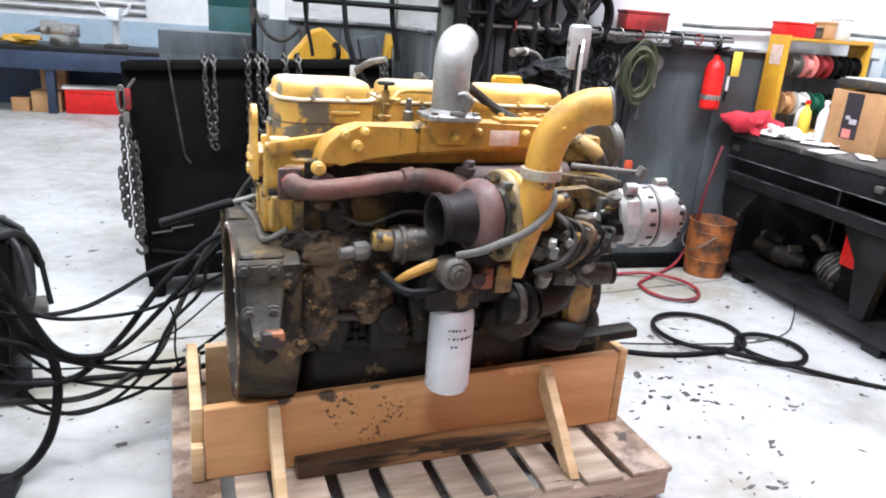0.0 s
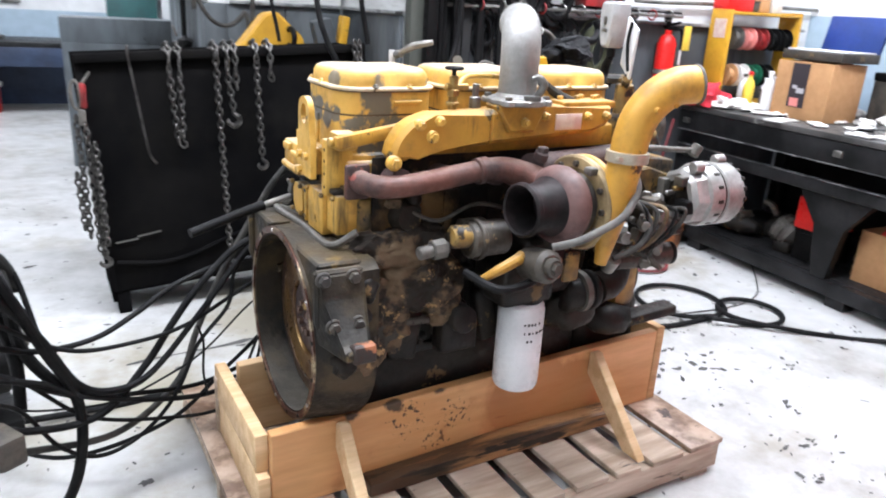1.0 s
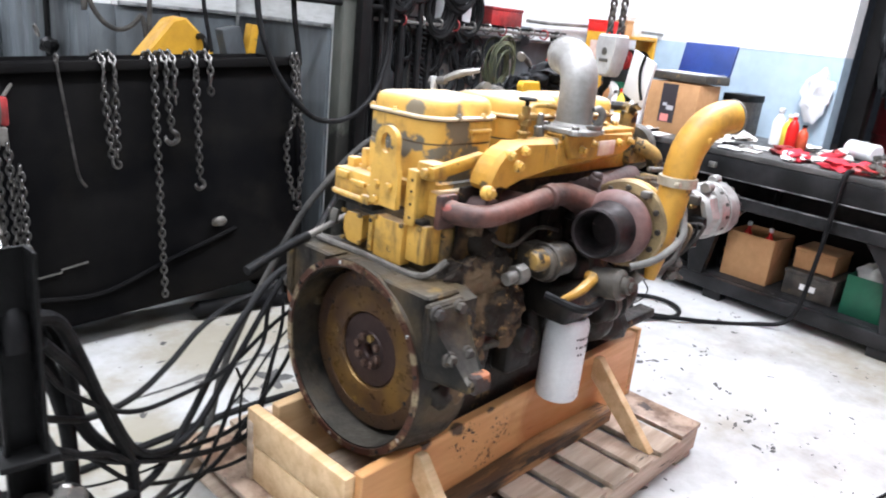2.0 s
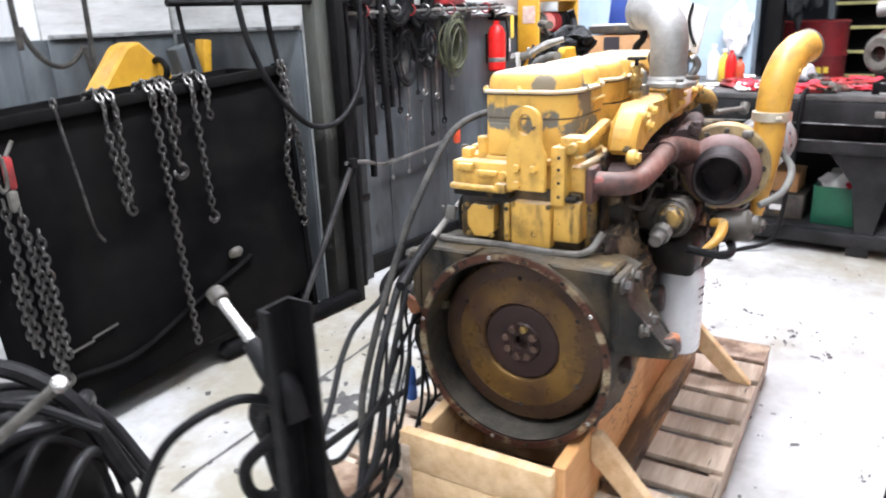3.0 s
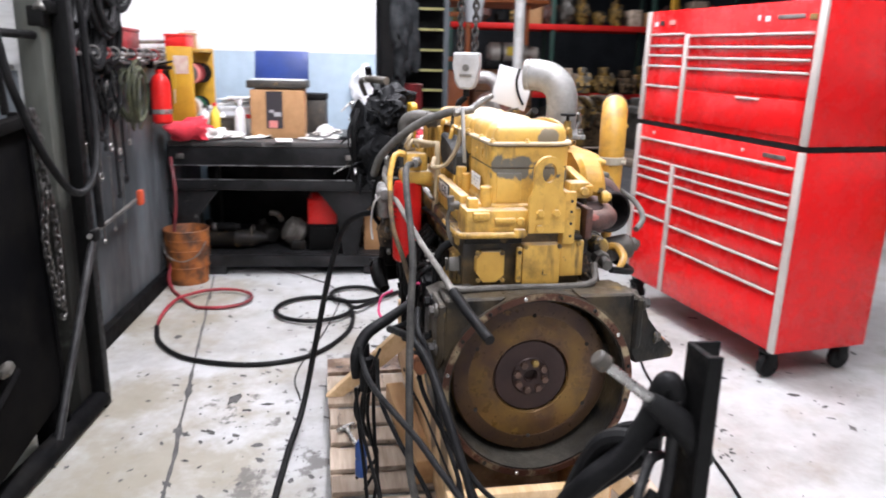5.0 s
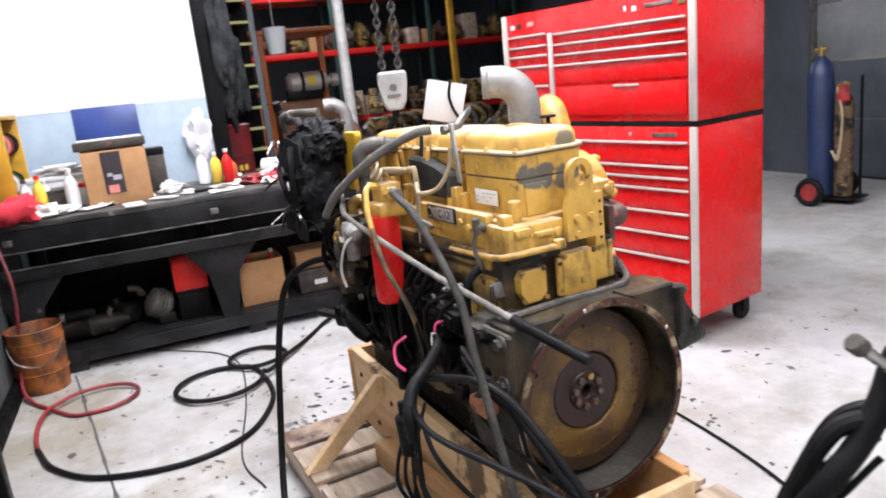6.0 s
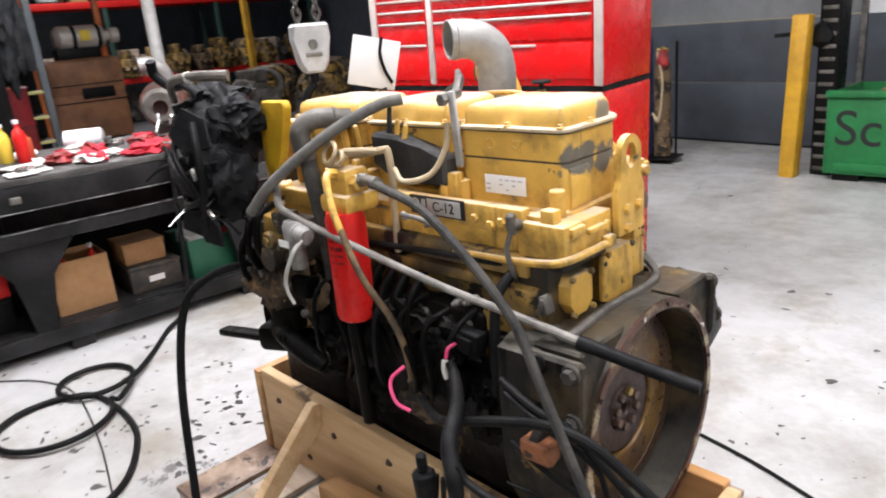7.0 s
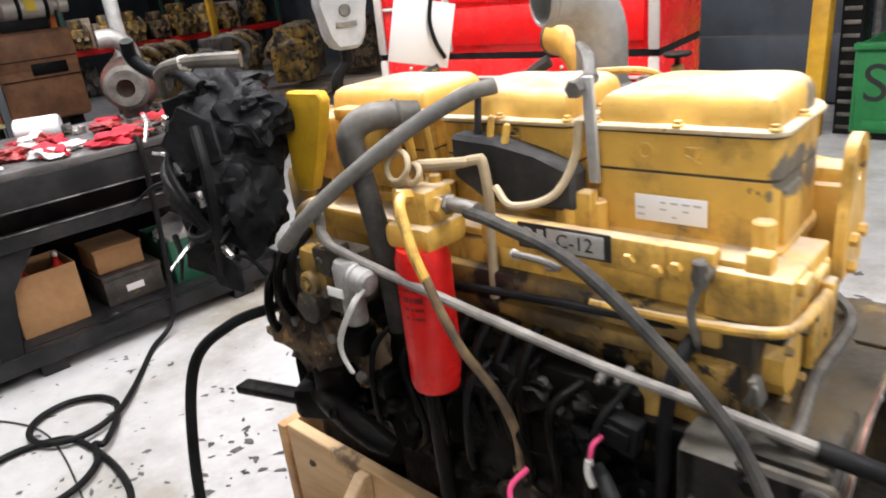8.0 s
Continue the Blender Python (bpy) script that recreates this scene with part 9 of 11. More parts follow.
# ---- chain hoist over the engine's front ----
def hoist():
    t = thing("chain_hoist_block", "grey hook block hanging on hoist chains over the engine", "hoist", (1.045, 0.088, 1.402), -17)
    bm = bmesh.new()
    add_prism(bm, [(-0.028, 0.0), (0.028, 0.0), (0.046, 0.03), (0.055, 0.10), (0.055, 0.145), (-0.055, 0.145), (-0.055, 0.10), (-0.046, 0.03)], 0.06, Matrix.Translation((0.03, 0, 0)) @ Matrix(((0, 0, -1, 0), (1, 0, 0, 0), (0, 1, 0, 0), (0, 0, 0, 1))), 0.008)
    body = part("block", bm, HOISTGREY, t, "pale grey hook block")
    bm = bmesh.new()
    add_cyl(bm, (-0.031, 0, 0.085), (-0.034, 0, 0.085), 0.014, seg=16)
    add_box(bm, (-0.032, 0, 0.055), (0.003, 0.05, 0.012), 0.001)
    part("badge", bm, STEEL, body)
    bm = bmesh.new()
    add_cyl(bm, (0, 0, 0.0), (0, 0, -0.03), 0.014, seg=12)
    add_tube(bm, [(0, 0, -0.03), (0, 0.03, -0.06), (0, 0.03, -0.10), (0, -0.005, -0.12), (0, -0.035, -0.095)], [0.012, 0.014, 0.015, 0.013, 0.006], 10)
    part("hook", bm, BLACKSAT, t, "black hook")
    for y in (-0.03, 0.03):
        chain("hoist chain hanging from the roof", [(1.045 + 0.292 * y, 0.088 + 0.956 * y, z) for z in (5.38, 3.4, 1.54)], 0.045, 0.006, 0, "hoist chains")


HOISTGREY = mat("hoist_grey_paint", (0.45, 0.46, 0.46), (0.32, 0.32, 0.32), 9.0, 0.45)
hoist()
wb = thing("instruction_card", "white card with a black strap propped on the engine lid", "card", (0.962, -0.115, 1.338), -27)
bm2 = bmesh.new()
add_box(bm2, (0, 0.03, 0.075), (0.008, 0.15, 0.15), 0.002, rx=14)
part("card", bm2, CLEARGLASS, wb)
bm2 = bmesh.new()
add_tube(bm2, [(-0.008, 0.0, 0.15), (-0.012, 0.01, 0.10), (-0.010, 0.0, 0.05), (-0.008, -0.02, 0.01)], 0.005, 8)
part("strap", bm2, BLACKSAT, wb, "black strap")


def front_unit():
    """Black accessory unit of plates, cans and pipes on the front left corner of the engine."""
    rng = random.Random(23)
    w = None
    for k, (c, sz) in enumerate((((1.08, 0.33, 1.25), (0.115, 0.10, 0.13)), ((1.02, 0.37, 1.16), (0.09, 0.08, 0.11)), ((1.14, 0.36, 1.17), (0.09, 0.08, 0.10)), ((1.01, 0.31, 1.31), (0.08, 0.07, 0.07)), ((1.12, 0.29, 1.36), (0.09, 0.08, 0.05)), ((1.06, 0.34, 1.09), (0.07, 0.06, 0.06)))):
        bm = bmesh.new()
        add_lump(bm, c, sz, 500 + k, 4, 0.35)
        for v in bm.verts:
            q = v.co * 17 + Vector((k, 0, 0))
            v.co += Vector(noise.noise_vector(q)) * 0.014 + Vector(noise.noise_vector(q * 2.7)) * 0.003
        got = ep("front_unit" if w is None else "unit_fold", bm, WRAP, "black crumpled accessory unit with cans and pipes" if w is None else "", w)
        w = w or got
    for p0, p1, r in (((1.06, 0.40, 1.28), (1.045, 0.45, 1.28), 0.036), ((1.11, 0.41, 1.15), (1.12, 0.455, 1.14), 0.030), ((0.98, 0.38, 1.22), (0.95, 0.41, 1.22), 0.024)):
        bm = bmesh.new()
        add_lathe(bm, [(0, 0), (r, 0), (r, 0.025), (r * 0.8, 0.03), (r * 0.8, 0.042), (r * 0.45, 0.045), (0, 0.045)], p0, p1, 20)
        ep("unit_can", bm, WRAP, "", w)
    for k, pts in enumerate(([(1.12, 0.42, 1.30), (1.08, 0.47, 1.24), (1.02, 0.47, 1.16), (0.99, 0.44, 1.06)], [(1.0, 0.44, 1.32), (0.96, 0.46, 1.25), (0.97, 0.46, 1.14), (1.02, 0.44, 1.02)], [(1.14, 0.38, 1.12), (1.08, 0.46, 1.10), (1.0, 0.47, 1.11), (0.95, 0.42, 1.16)], [(1.20, 0.36, 1.28), (1.16, 0.44, 1.22), (1.08, 0.46, 1.18), (1.0, 0.46, 1.19)])):
        bm = bmesh.new()
        add_tube(bm, pts, 0.008 + 0.003 * (k % 2), 8)
        ep("unit_hose", bm, RUBBER, "", w)
    for k in range(16):
        c = (rng.uniform(0.93, 1.18), rng.uniform(0.34, 0.46), rng.uniform(1.0, 1.38))
        bm = bmesh.new()
        d = Vector((rng.uniform(-1, 1), rng.uniform(0, 0.6), rng.uniform(-1, 1))).normalized()
        add_tube(bm, [Vector(c), Vector(c) + d * 0.05, Vector(c) + d * 0.09 + Vector((0, 0.015, -0.02))], [0.007, 0.005, 0.003], 6)
        ep("unit_wire", bm, WRAP if k % 5 else BRIGHT, "", w)
    bm = bmesh.new()
    add_tube(bm, [(1.16, 0.40, 1.37), (1.12, 0.42, 1.42), (1.05, 0.40, 1.435), (0.97, 0.33, 1.43)], [0.010, 0.011, 0.013, 0.016], 10)
    ep("pipe", bm, PIPEBROWN, "grimy brown-grey pipe stub", w)
    bm = bmesh.new()
    add_lathe(bm, [(0.012, 0), (0.0150, 0.001), (0.0155, 0.016), (0.012, 0.017)], (1.062, 0.405, 1.433), (1.0, 0.357, 1.437), 16)
    ep("tape", bm, PALEWIRE, "pale tape", w)
    for pts, rr in (([(1.08, 0.36, 1.38), (1.18, 0.35, 1.41), (1.27, 0.35, 1.405), (1.32, 0.37, 1.44), (1.31, 0.38, 1.48)], 0.015), ([(1.20, 0.40, 1.17), (1.14, 0.425, 1.165), (1.07, 0.44, 1.14), (1.01, 0.435, 1.11)], [0.034, 0.030, 0.024, 0.018])):
        bm = bmesh.new()
        add_tube(bm, pts, rr, 12)
        ep("unit_elbow", bm, WRAP, "", w)
    for k in range(9):
        c = (rng.uniform(0.95, 1.17), rng.uniform(0.36, 0.45), rng.uniform(1.0, 1.36))
        r0 = rng.uniform(0.03, 0.075)
        bm = bmesh.new()
        add_prism(bm, [(-r0, -0.4 * r0), (0.2 * r0, -0.9 * r0), (r0, -0.2 * r0), (0.5 * r0, 0.9 * r0), (-0.6 * r0, 0.6 * r0)], 0.010, Matrix.Translation(c) @ pose(0, 0, 0, rng.uniform(40, 130), rng.uniform(-50, 50), rng.uniform(-60, 60)), 0.002)
        ep("unit_plate", bm, WRAP, "", w)
    for c, rot in (((0.985, 0.47, 1.19), 20), ((1.07, 0.46, 1.33), -30), ((0.96, 0.455, 1.08), 60)):
        bm = bmesh.new()
        add_box(bm, c, (0.012, 0.010, 0.032), 0.002, ry=rot)
        ep("clip", bm, BRIGHT, "", w)


PIPEBROWN = mat("grimy_brown_pipe", (0.13, 0.115, 0.095), (0.06, 0.052, 0.042), 14.0, 0.6)
WRAP = mat("black_unit_paint", (0.006, 0.0062, 0.007), (0.014, 0.0148, 0.016), 9.0, 0.55, bump=0.6, fine=60, spots=((0.04, 0.042, 0.045), 22, 0.66), spec=0.12)
front_unit()


# ---- things on and along the north wall ----
def tool_rail():
    t = thing("tool_rail", "dark steel rail with rings along the wall panels", "rail", (1.2, 1.86, 1.54))
    bm = bmesh.new()
    add_box(bm, (0.86, 0.0, 0.0), (1.72, 0.10, 0.012), 0.002)
    part("shelf", bm, BLACKSAT, t)
    bm = bmesh.new()
    add_cyl(bm, (0.0, -0.06, -0.03), (1.72, -0.06, -0.02), 0.011, seg=10)
    part("bar", bm, STEEL, t)
    for k in range(11):
        bm = bmesh.new()
        x = 0.25 + 0.135 * k
        add_torus(bm, (x, -0.065, -0.02), (1, 0.3, 0), 0.030, 0.005, 14, 6)
        part("ring", bm, STEEL if k % 3 else REDOX, t)
    for x in (0.02, 0.85, 1.68):
        bm = bmesh.new()
        add_box(bm, (x, 0.025, -0.05), (0.02, 0.05, 0.10), 0.003)
        part("bracket", bm, BLACKSAT, t)


tool_rail()


def hang(name, label, category, x, z, build, y=1.885, rz=0.0, group=""):
    t = thing(name, label, category, (x, y, z), rz, group)
    build(t)
    return t


def wrench(n, length, w=0.014, m=None):
    def build(t):
        bm = bmesh.new()
        add_box(bm, (0, -0.008, -length / 2), (w, 0.008, length), 0.003)
        add_lathe(bm, [(0.008, 0), (w * 1.3, 0), (w * 1.3, 0.010), (0.008, 0.010), (0.008, 0)], (0, -0.002, 0), (0, -1, 0), 14)
        part("handle", bm, m or STEEL, t)
        bm = bmesh.new()
        add_torus(bm, (0, -0.008, -length), (0, 1, 0), w * 1.2, 0.006, 14, 6)
        part("jaw", bm, m or STEEL, t)
    return build


rngw = random.Random(8)
for k in range(14):
    hang("wrench", "long dark wrench hung on the wall panel", "tool", 1.38 + 0.075 * k + rngw.uniform(-0.02, 0.02), 1.45 - rngw.uniform(0, 0.15), wrench(k, rngw.uniform(0.28, 0.62), rngw.uniform(0.010, 0.018), STEEL if k % 2 else BLACKSAT), group="wall tools")
for k in range(5):
    hang("hook_rod", "thin hooked steel rod hung low on the panel", "tool", 1.55 + 0.16 * k, 0.98 - 0.04 * (k % 3), wrench(k, 0.34 + 0.05 * (k % 2), 0.007), group="wall tools")


def loops(R, sz, r, n, material, seed):
    def build(t):
        rng = random.Random(seed)
        for k in range(n):
            bm = bmesh.new()
            add_torus(bm, (rng.uniform(-0.02, 0.02), -0.02 - 0.008 * k, -R * sz + rng.uniform(-0.03, 0.02)), (rng.uniform(-0.3, 0.3), 1, rng.uniform(-0.2, 0.2)), R * rng.uniform(0.7, 1.1), r, 26, 6, (1.0, 1.0))
            bmesh.ops.scale(bm, vec=(1, 1, sz), space=Matrix.Translation((0, 0, R * sz)), verts=bm.verts)
            part("turn", bm, material, t)
    return build


GREENCORD = mat("olive_cord", (0.065, 0.07, 0.03), (0.035, 0.04, 0.022), 10.0, 0.7)
hang("cord_coil", "messy coil of olive-green cord on the wall", "cord", 2.30, 1.47, loops(0.105, 1.6, 0.0055, 13, GREENCORD, 1))
hang("cable_coil", "coil of black cable hung on the wall panel", "cable", 1.98, 1.46, loops(0.10, 1.1, 0.010, 4, BLACKSAT, 2))
hang("cable_coil", "coil of dark cable hung on the wall panel", "cable", 1.72, 1.46, loops(0.08, 1.4, 0.008, 4, BLACKSAT, 3))


def clamp_b(t):
    bm = bmesh.new()
    add_tube(bm, [(-0.05, -0.02, 0.0), (-0.06, -0.02, -0.10), (0.0, -0.02, -0.20), (0.06, -0.02, -0.12), (0.05, -0.02, -0.03)], 0.014, 8)
    add_box(bm, (0.02, -0.02, -0.06), (0.03, 0.02, 0.10), 0.004, ry=20)
    part("jaw", bm, BRIGHT, t)


hang("puller_clamp", "bright steel puller clamp hung on the wall", "tool", 2.12, 1.42, clamp_b)


def plate_b(t):
    bm = bmesh.new()
    add_lathe(bm, [(0.02, 0), (0.055, 0), (0.055, 0.008), (0.02, 0.008), (0.02, 0)], (0, -0.01, -0.06), (0, -1, -0.06), 22)
    add_box(bm, (0, -0.012, -0.16), (0.05, 0.01, 0.10), 0.004)
    part("plate", bm, STEEL, t)


hang("gauge_plate", "flat grey steel plate hung by a hole", "tool", 2.44, 1.42, plate_b)
hang("gauge_plate", "flat grey steel plate hung by a hole", "tool", 1.85, 1.30, plate_b)


def spring_b(t):
    bm = bmesh.new()
    add_tube(bm, [(0.034 * math.cos(a), -0.04 + 0.034 * math.sin(a), -0.0045 * a) for a in np.linspace(0, 82, 340)], 0.0055, 6, n=1)
    part("coil", bm, BLACKSAT, t)


hang("coiled_lead", "black spiral air lead hanging on the wall", "cable", 1.62, 1.48, spring_b, 1.87)


def extinguisher():
    t = thing("fire_extinguisher", "red fire extinguisher with a yellow tag on the wall", "extinguisher", (2.84, 1.82, 1.10))
    bm = bmesh.new()
    add_lathe(bm, [(0, 0), (0.05, 0.0), (0.06, 0.012), (0.06, 0.25), (0.045, 0.29), (0.022, 0.31), (0.022, 0.335), (0, 0.335)], (0, 0, 0), (0, 0, 1), 24)
    b = part("cylinder", bm, REDFILT, t)
    bm = bmesh.new()
    add_box(bm, (0.01, -0.03, 0.345), (0.03, 0.09, 0.022), 0.004)
    add_box(bm, (0.01, -0.04, 0.375), (0.025, 0.09, 0.012), 0.004, rx=-14)
    part("valve", bm, BLACKSAT, t)
    bm = bmesh.new()
    add_tube(bm, [(0.02, -0.03, 0.35), (0.08, -0.03, 0.33), (0.085, -0.04, 0.2), (0.07, -0.04, 0.06)], 0.009, 8)
    part("hose", bm, RUBBER, t)
    bm = bmesh.new()
    add_box(bm, (0.095, -0.07, 0.29), (0.085, 0.003, 0.15), 0.001, rz=18)
    part("tag", bm, TAGYEL, t, "yellow paper tag")
    bm = bmesh.new()
    add_box(bm, (0.055, -0.072, 0.17), (0.022, 0.003, 0.09), 0.001, rz=12)
    part("tag", bm, WHITECLOTH, t, "white paper tag")
    bm = bmesh.new()
    add_lathe(bm, [(0.0605, 0), (0.062, 0.001), (0.062, 0.03), (0.0605, 0.031)], (0, 0, 0.06), (0, 0, 1), 24)
    part("strap", bm, BRIGHT, t)
    bm = bmesh.new()
    add_box(bm, (0, 0.062, 0.15), (0.05, 0.03, 0.20), 0.004)
    part("bracket", bm, BLACKSAT, t)


TAGYEL = plain("yellow_tag_paper", (0.80, 0.58, 0.06), 0.7)
extinguisher()


def steel_box(name, label, x, y, z, s, material, lid=None, rz=0.0, group=""):
    t = thing(name, label, "box", (x, y, z), rz, group)
    bm = bmesh.new()
    add_box(bm, (0, 0, s[2] * 0.42), (s[0], s[1], s[2] * 0.84), 0.006)
    part("body", bm, material, t)
    bm = bmesh.new()
    add_box(bm, (0, 0, s[2] * 0.92), (s[0] + 0.008, s[1] + 0.008, s[2] * 0.16), 0.004)
    part("lid", bm, lid or material, t)
    return t


steel_box("parts_box", "small worn red steel box on the wall rail", 2.30, 1.86, 1.547, (0.28, 0.12, 0.11), REDOX)


def outlet():
    t = thing("power_outlet", "grey double power outlet box on the wall edge", "outlet", (2.58, 1.90, 1.50))
    bm = bmesh.new()
    add_box(bm, (0, 0, 0), (0.08, 0.05, 0.12), 0.006)
    part("box", bm, PANEL, t)
    for x in (-0.018, 0.018):
        bm = bmesh.new()
        add_cyl(bm, (x, -0.024, 0.01), (x, -0.029, 0.01), 0.012, seg=14)
        part("socket", bm, WHITEFILT, t)


outlet()
bm = bmesh.new()
add_tube(bm, [(0, 0, 0), (0.25, 0.0, 0.0), (0.55, 0, 0.01), (1.0, 0, 0.02), (1.68, 0, 0.02)], 0.012, 8)
solo("conduit", bm, STEEL, "dark steel conduit along the wall top", "conduit", (2.62, 1.92, 1.60))


def bent_rod():
    t = thing("lever_rod", "bent steel rod with a red grip fixed on the wall", "rod", (1.59, 1.87, 0.66))
    bm = bmesh.new()
    add_tube(bm, [(-0.54, -0.24, 0.12), (-0.30, -0.16, 0.08), (0.0, -0.03, 0.0), (0.35, -0.03, 0.02), (0.68, -0.03, 0.045)], 0.011, 8)
    part("rod", bm, STEEL, t)
    bm = bmesh.new()
    add_box(bm, (0.75, -0.035, 0.05), (0.05, 0.035, 0.09), 0.012)
    part("grip", bm, ORANGERED, t, "orange-red valve grip")


ORANGERED = mat("orange_red_valve", (0.60, 0.09, 0.03), (0.45, 0.06, 0.025), 9.0, 0.5)
bent_rod()

# column, pipes and cables at the end of the tank
PILLAR = mat("stained_concrete_pillar", (0.13, 0.137, 0.12), (0.06, 0.063, 0.055), 2.2, 0.75, spots=((0.05, 0.05, 0.042), 5, 0.66), grain=(1, 1, 0.25), grime=((0.05, 0.05, 0.042), 3.5, 0.46, 0.72), spec=0.2)
# ragged darker patches over the pillar's lower part
worn(PILLAR, ((0.03, 0.0, 0.2, 0.7), (0.1, 0.0, 0.6, 0.5)), (0.02, 0.02, 0.018), 4.0, 0.60, 0.72, 0.9)
bm = bmesh.new()
add_box(bm, (0.065, 0.045, 2.69), (0.13, 0.088, 5.38), 0.006)
solo("concrete_pillar", bm, PILLAR, "stained grey-green concrete pillar at the wall step", "pillar", (1.004, 1.712, 0.0), kind="structure")
for k, (x, y, r, top) in enumerate(((1.30, 1.80, 0.022, 3.2), (1.36, 1.84, 0.016, 3.2))):
    bm = bmesh.new()
    add_cyl(bm, (0, 0, 0), (0.01, 0.01, top), r, seg=12)
    solo("pipe", bm, BLACKSAT, "black upright service pipe beside the column", "pipe", (x, y, 0.0), group="service pipes")
hose([(0.44, 1.66, 3.0), (0.46, 1.62, 1.7), (0.52, 1.58, 1.30), (0.70, 1.56, 1.06), (0.86, 1.56, 1.0), (1.04, 1.58, 1.05), (1.20, 1.62, 1.22), (1.27, 1.66, 1.6), (1.28, 1.7, 3.0)], 0.014, "black hose hanging in a long loop beside the tank", RUBBER, "hanging hoses")
for k in (0, 4):
    x = 0.28 + 0.115 * k
    hose([(x, 1.76 + 0.02 * (k % 3), 3.1), (x + 0.01, 1.76, 2.2), (x + 0.03 * (k % 2), 1.76, 1.6), (x + 0.05, 1.77, 1.29 - 0.03 * (k % 2))], 0.010 + 0.004 * (k % 3), "black service hose hanging behind the tank", RUBBER, "hanging hoses", 8)
for k in range(1, 2):
    hose([(1.02 + 0.06 * k, 1.74, 3.0), (1.04 + 0.06 * k, 1.73, 1.9), (1.08 + 0.05 * k, 1.73 - 0.02 * k, 1.45), (1.10 + 0.06 * k, 1.76, 0.9 - 0.1 * k)], 0.012, "black service hose hanging by the column", RUBBER, "hanging hoses", 8)


# darker clutter hung between the column and the tools
for k, (x, z, R_) in enumerate(((1.50, 1.50, 0.07), (1.86, 1.47, 0.09), (2.08, 1.44, 0.06))):
    hang("belt_loop", "old black rubber belt hung on the wall", "belt", x, z, loops(R_, 1.9, 0.007, 3, RUBBER, 30 + k), 1.87, group="hung belts")
for k in range(1, 2):
    hose([(1.20 + 0.09 * k, 1.79, 3.0), (1.22 + 0.04 * k, 1.78, 2.0), (1.24 + 0.05 * k, 1.77, 1.3), (1.21 + 0.055 * k, 1.80, 0.55 + 0.12 * (k % 3))], 0.009 + 0.002 * (k % 3), "black service hose hanging by the column", RUBBER, "hanging hoses", 8)

def jib():
    t = thing("valve_manifold", "cluster of black valves and fittings on the column", "valves", (1.12, 1.74, 1.55))
    rng = random.Random(5)
    for k in range(10):
        bm = bmesh.new()
        c = Vector((rng.uniform(-0.12, 0.22), rng.uniform(-0.05, 0.03), rng.uniform(-0.06, 0.55)))
        if k % 2:
            add_cyl(bm, c, c + Vector((rng.uniform(-0.1, 0.1), 0.02, rng.uniform(0.04, 0.1))), rng.uniform(0.02, 0.035), seg=12)
        else:
            add_box(bm, c, (rng.uniform(0.05, 0.10), 0.06, rng.uniform(0.05, 0.10)), 0.010)
        part("fitting", bm, BLACKSAT if k % 3 else STEEL, t)
    bm = bmesh.new()
    add_cyl(bm, (-0.9, 0.0, 0.02), (0.15, 0.0, 0.02), 0.016, seg=10)
    part("pipe", bm, BLACKSAT, t)


jib()


# board added to fill the dark strip beside the pillar
def corner_board():
    t = thing("corner_board", "dark steel board with straps, added for the dark strip by the pillar", "duct", (1.33, 1.865, 0.0))
    bm = bmesh.new()
    add_box(bm, (0, 0, 1.35), (0.19, 0.07, 2.70), 0.006)
    part("cover", bm, TRUNKDARK, t)
    for z in (0.5, 1.05, 1.60, 2.1):
        bm = bmesh.new()
        add_box(bm, (0, -0.037, z), (0.20, 0.006, 0.04), 0.002)
        part("strap", bm, BLACKSAT, t)


TRUNKDARK = mat("dark_steel_cover", (0.025, 0.026, 0.027), (0.06, 0.062, 0.063), 3.0, 0.55, grain=(1, 1, 0.3), spec=0.15)
corner_board()
for k, (x, z, R_) in enumerate(((1.30, 2.35, 0.15), (1.48, 2.20, 0.13), (1.66, 2.30, 0.15), (1.20, 2.05, 0.12), (1.56, 1.98, 0.10), (1.42, 1.84, 0.10), (1.72, 1.80, 0.11), (1.84, 1.98, 0.13), (1.95, 1.78, 0.10), (1.98, 2.22, 0.15), (1.80, 2.34, 0.13))):
    hang("cable_coil", "bundle of black hose hung high on the wall", "cable", x, z, loops(R_, 1.5, 0.014, 5, RUBBER, 70 + k), 1.84 - 0.03 * (k % 2), group="hung hoses")
for k, (x, z) in enumerate(((1.42, 1.70), (1.56, 1.68), (1.28, 1.86), (1.63, 1.84))):
    bm = bmesh.new()
    add_box(bm, (0, 0, 0), (0.035, 0.012, 0.05), 0.004, ry=25 * (-1) ** k)
    solo("cable_clip", bm, WHITEFILT, "small white plastic cable clip on black hoses", "clip", (x, 1.79, z), group="cable clips")
for k, (x, y, low) in enumerate(((1.18, 1.76, 0.55), (1.245, 1.79, 0.35), (1.44, 1.80, 0.62), (1.50, 1.82, 0.85), (1.70, 1.85, 0.98), (1.60, 1.80, 0.70), (1.80, 1.84, 1.40), (1.93, 1.83, 1.55), (2.04, 1.85, 1.58))):
    hose([(x - 0.02, y, 3.0), (x, y, 2.2), (x + 0.015 * (-1) ** k, y, 1.5), (x, y - 0.01, low)], 0.013 + 0.003 * (k % 3), "black service hose hanging by the column", RUBBER, "hanging hoses", 8)


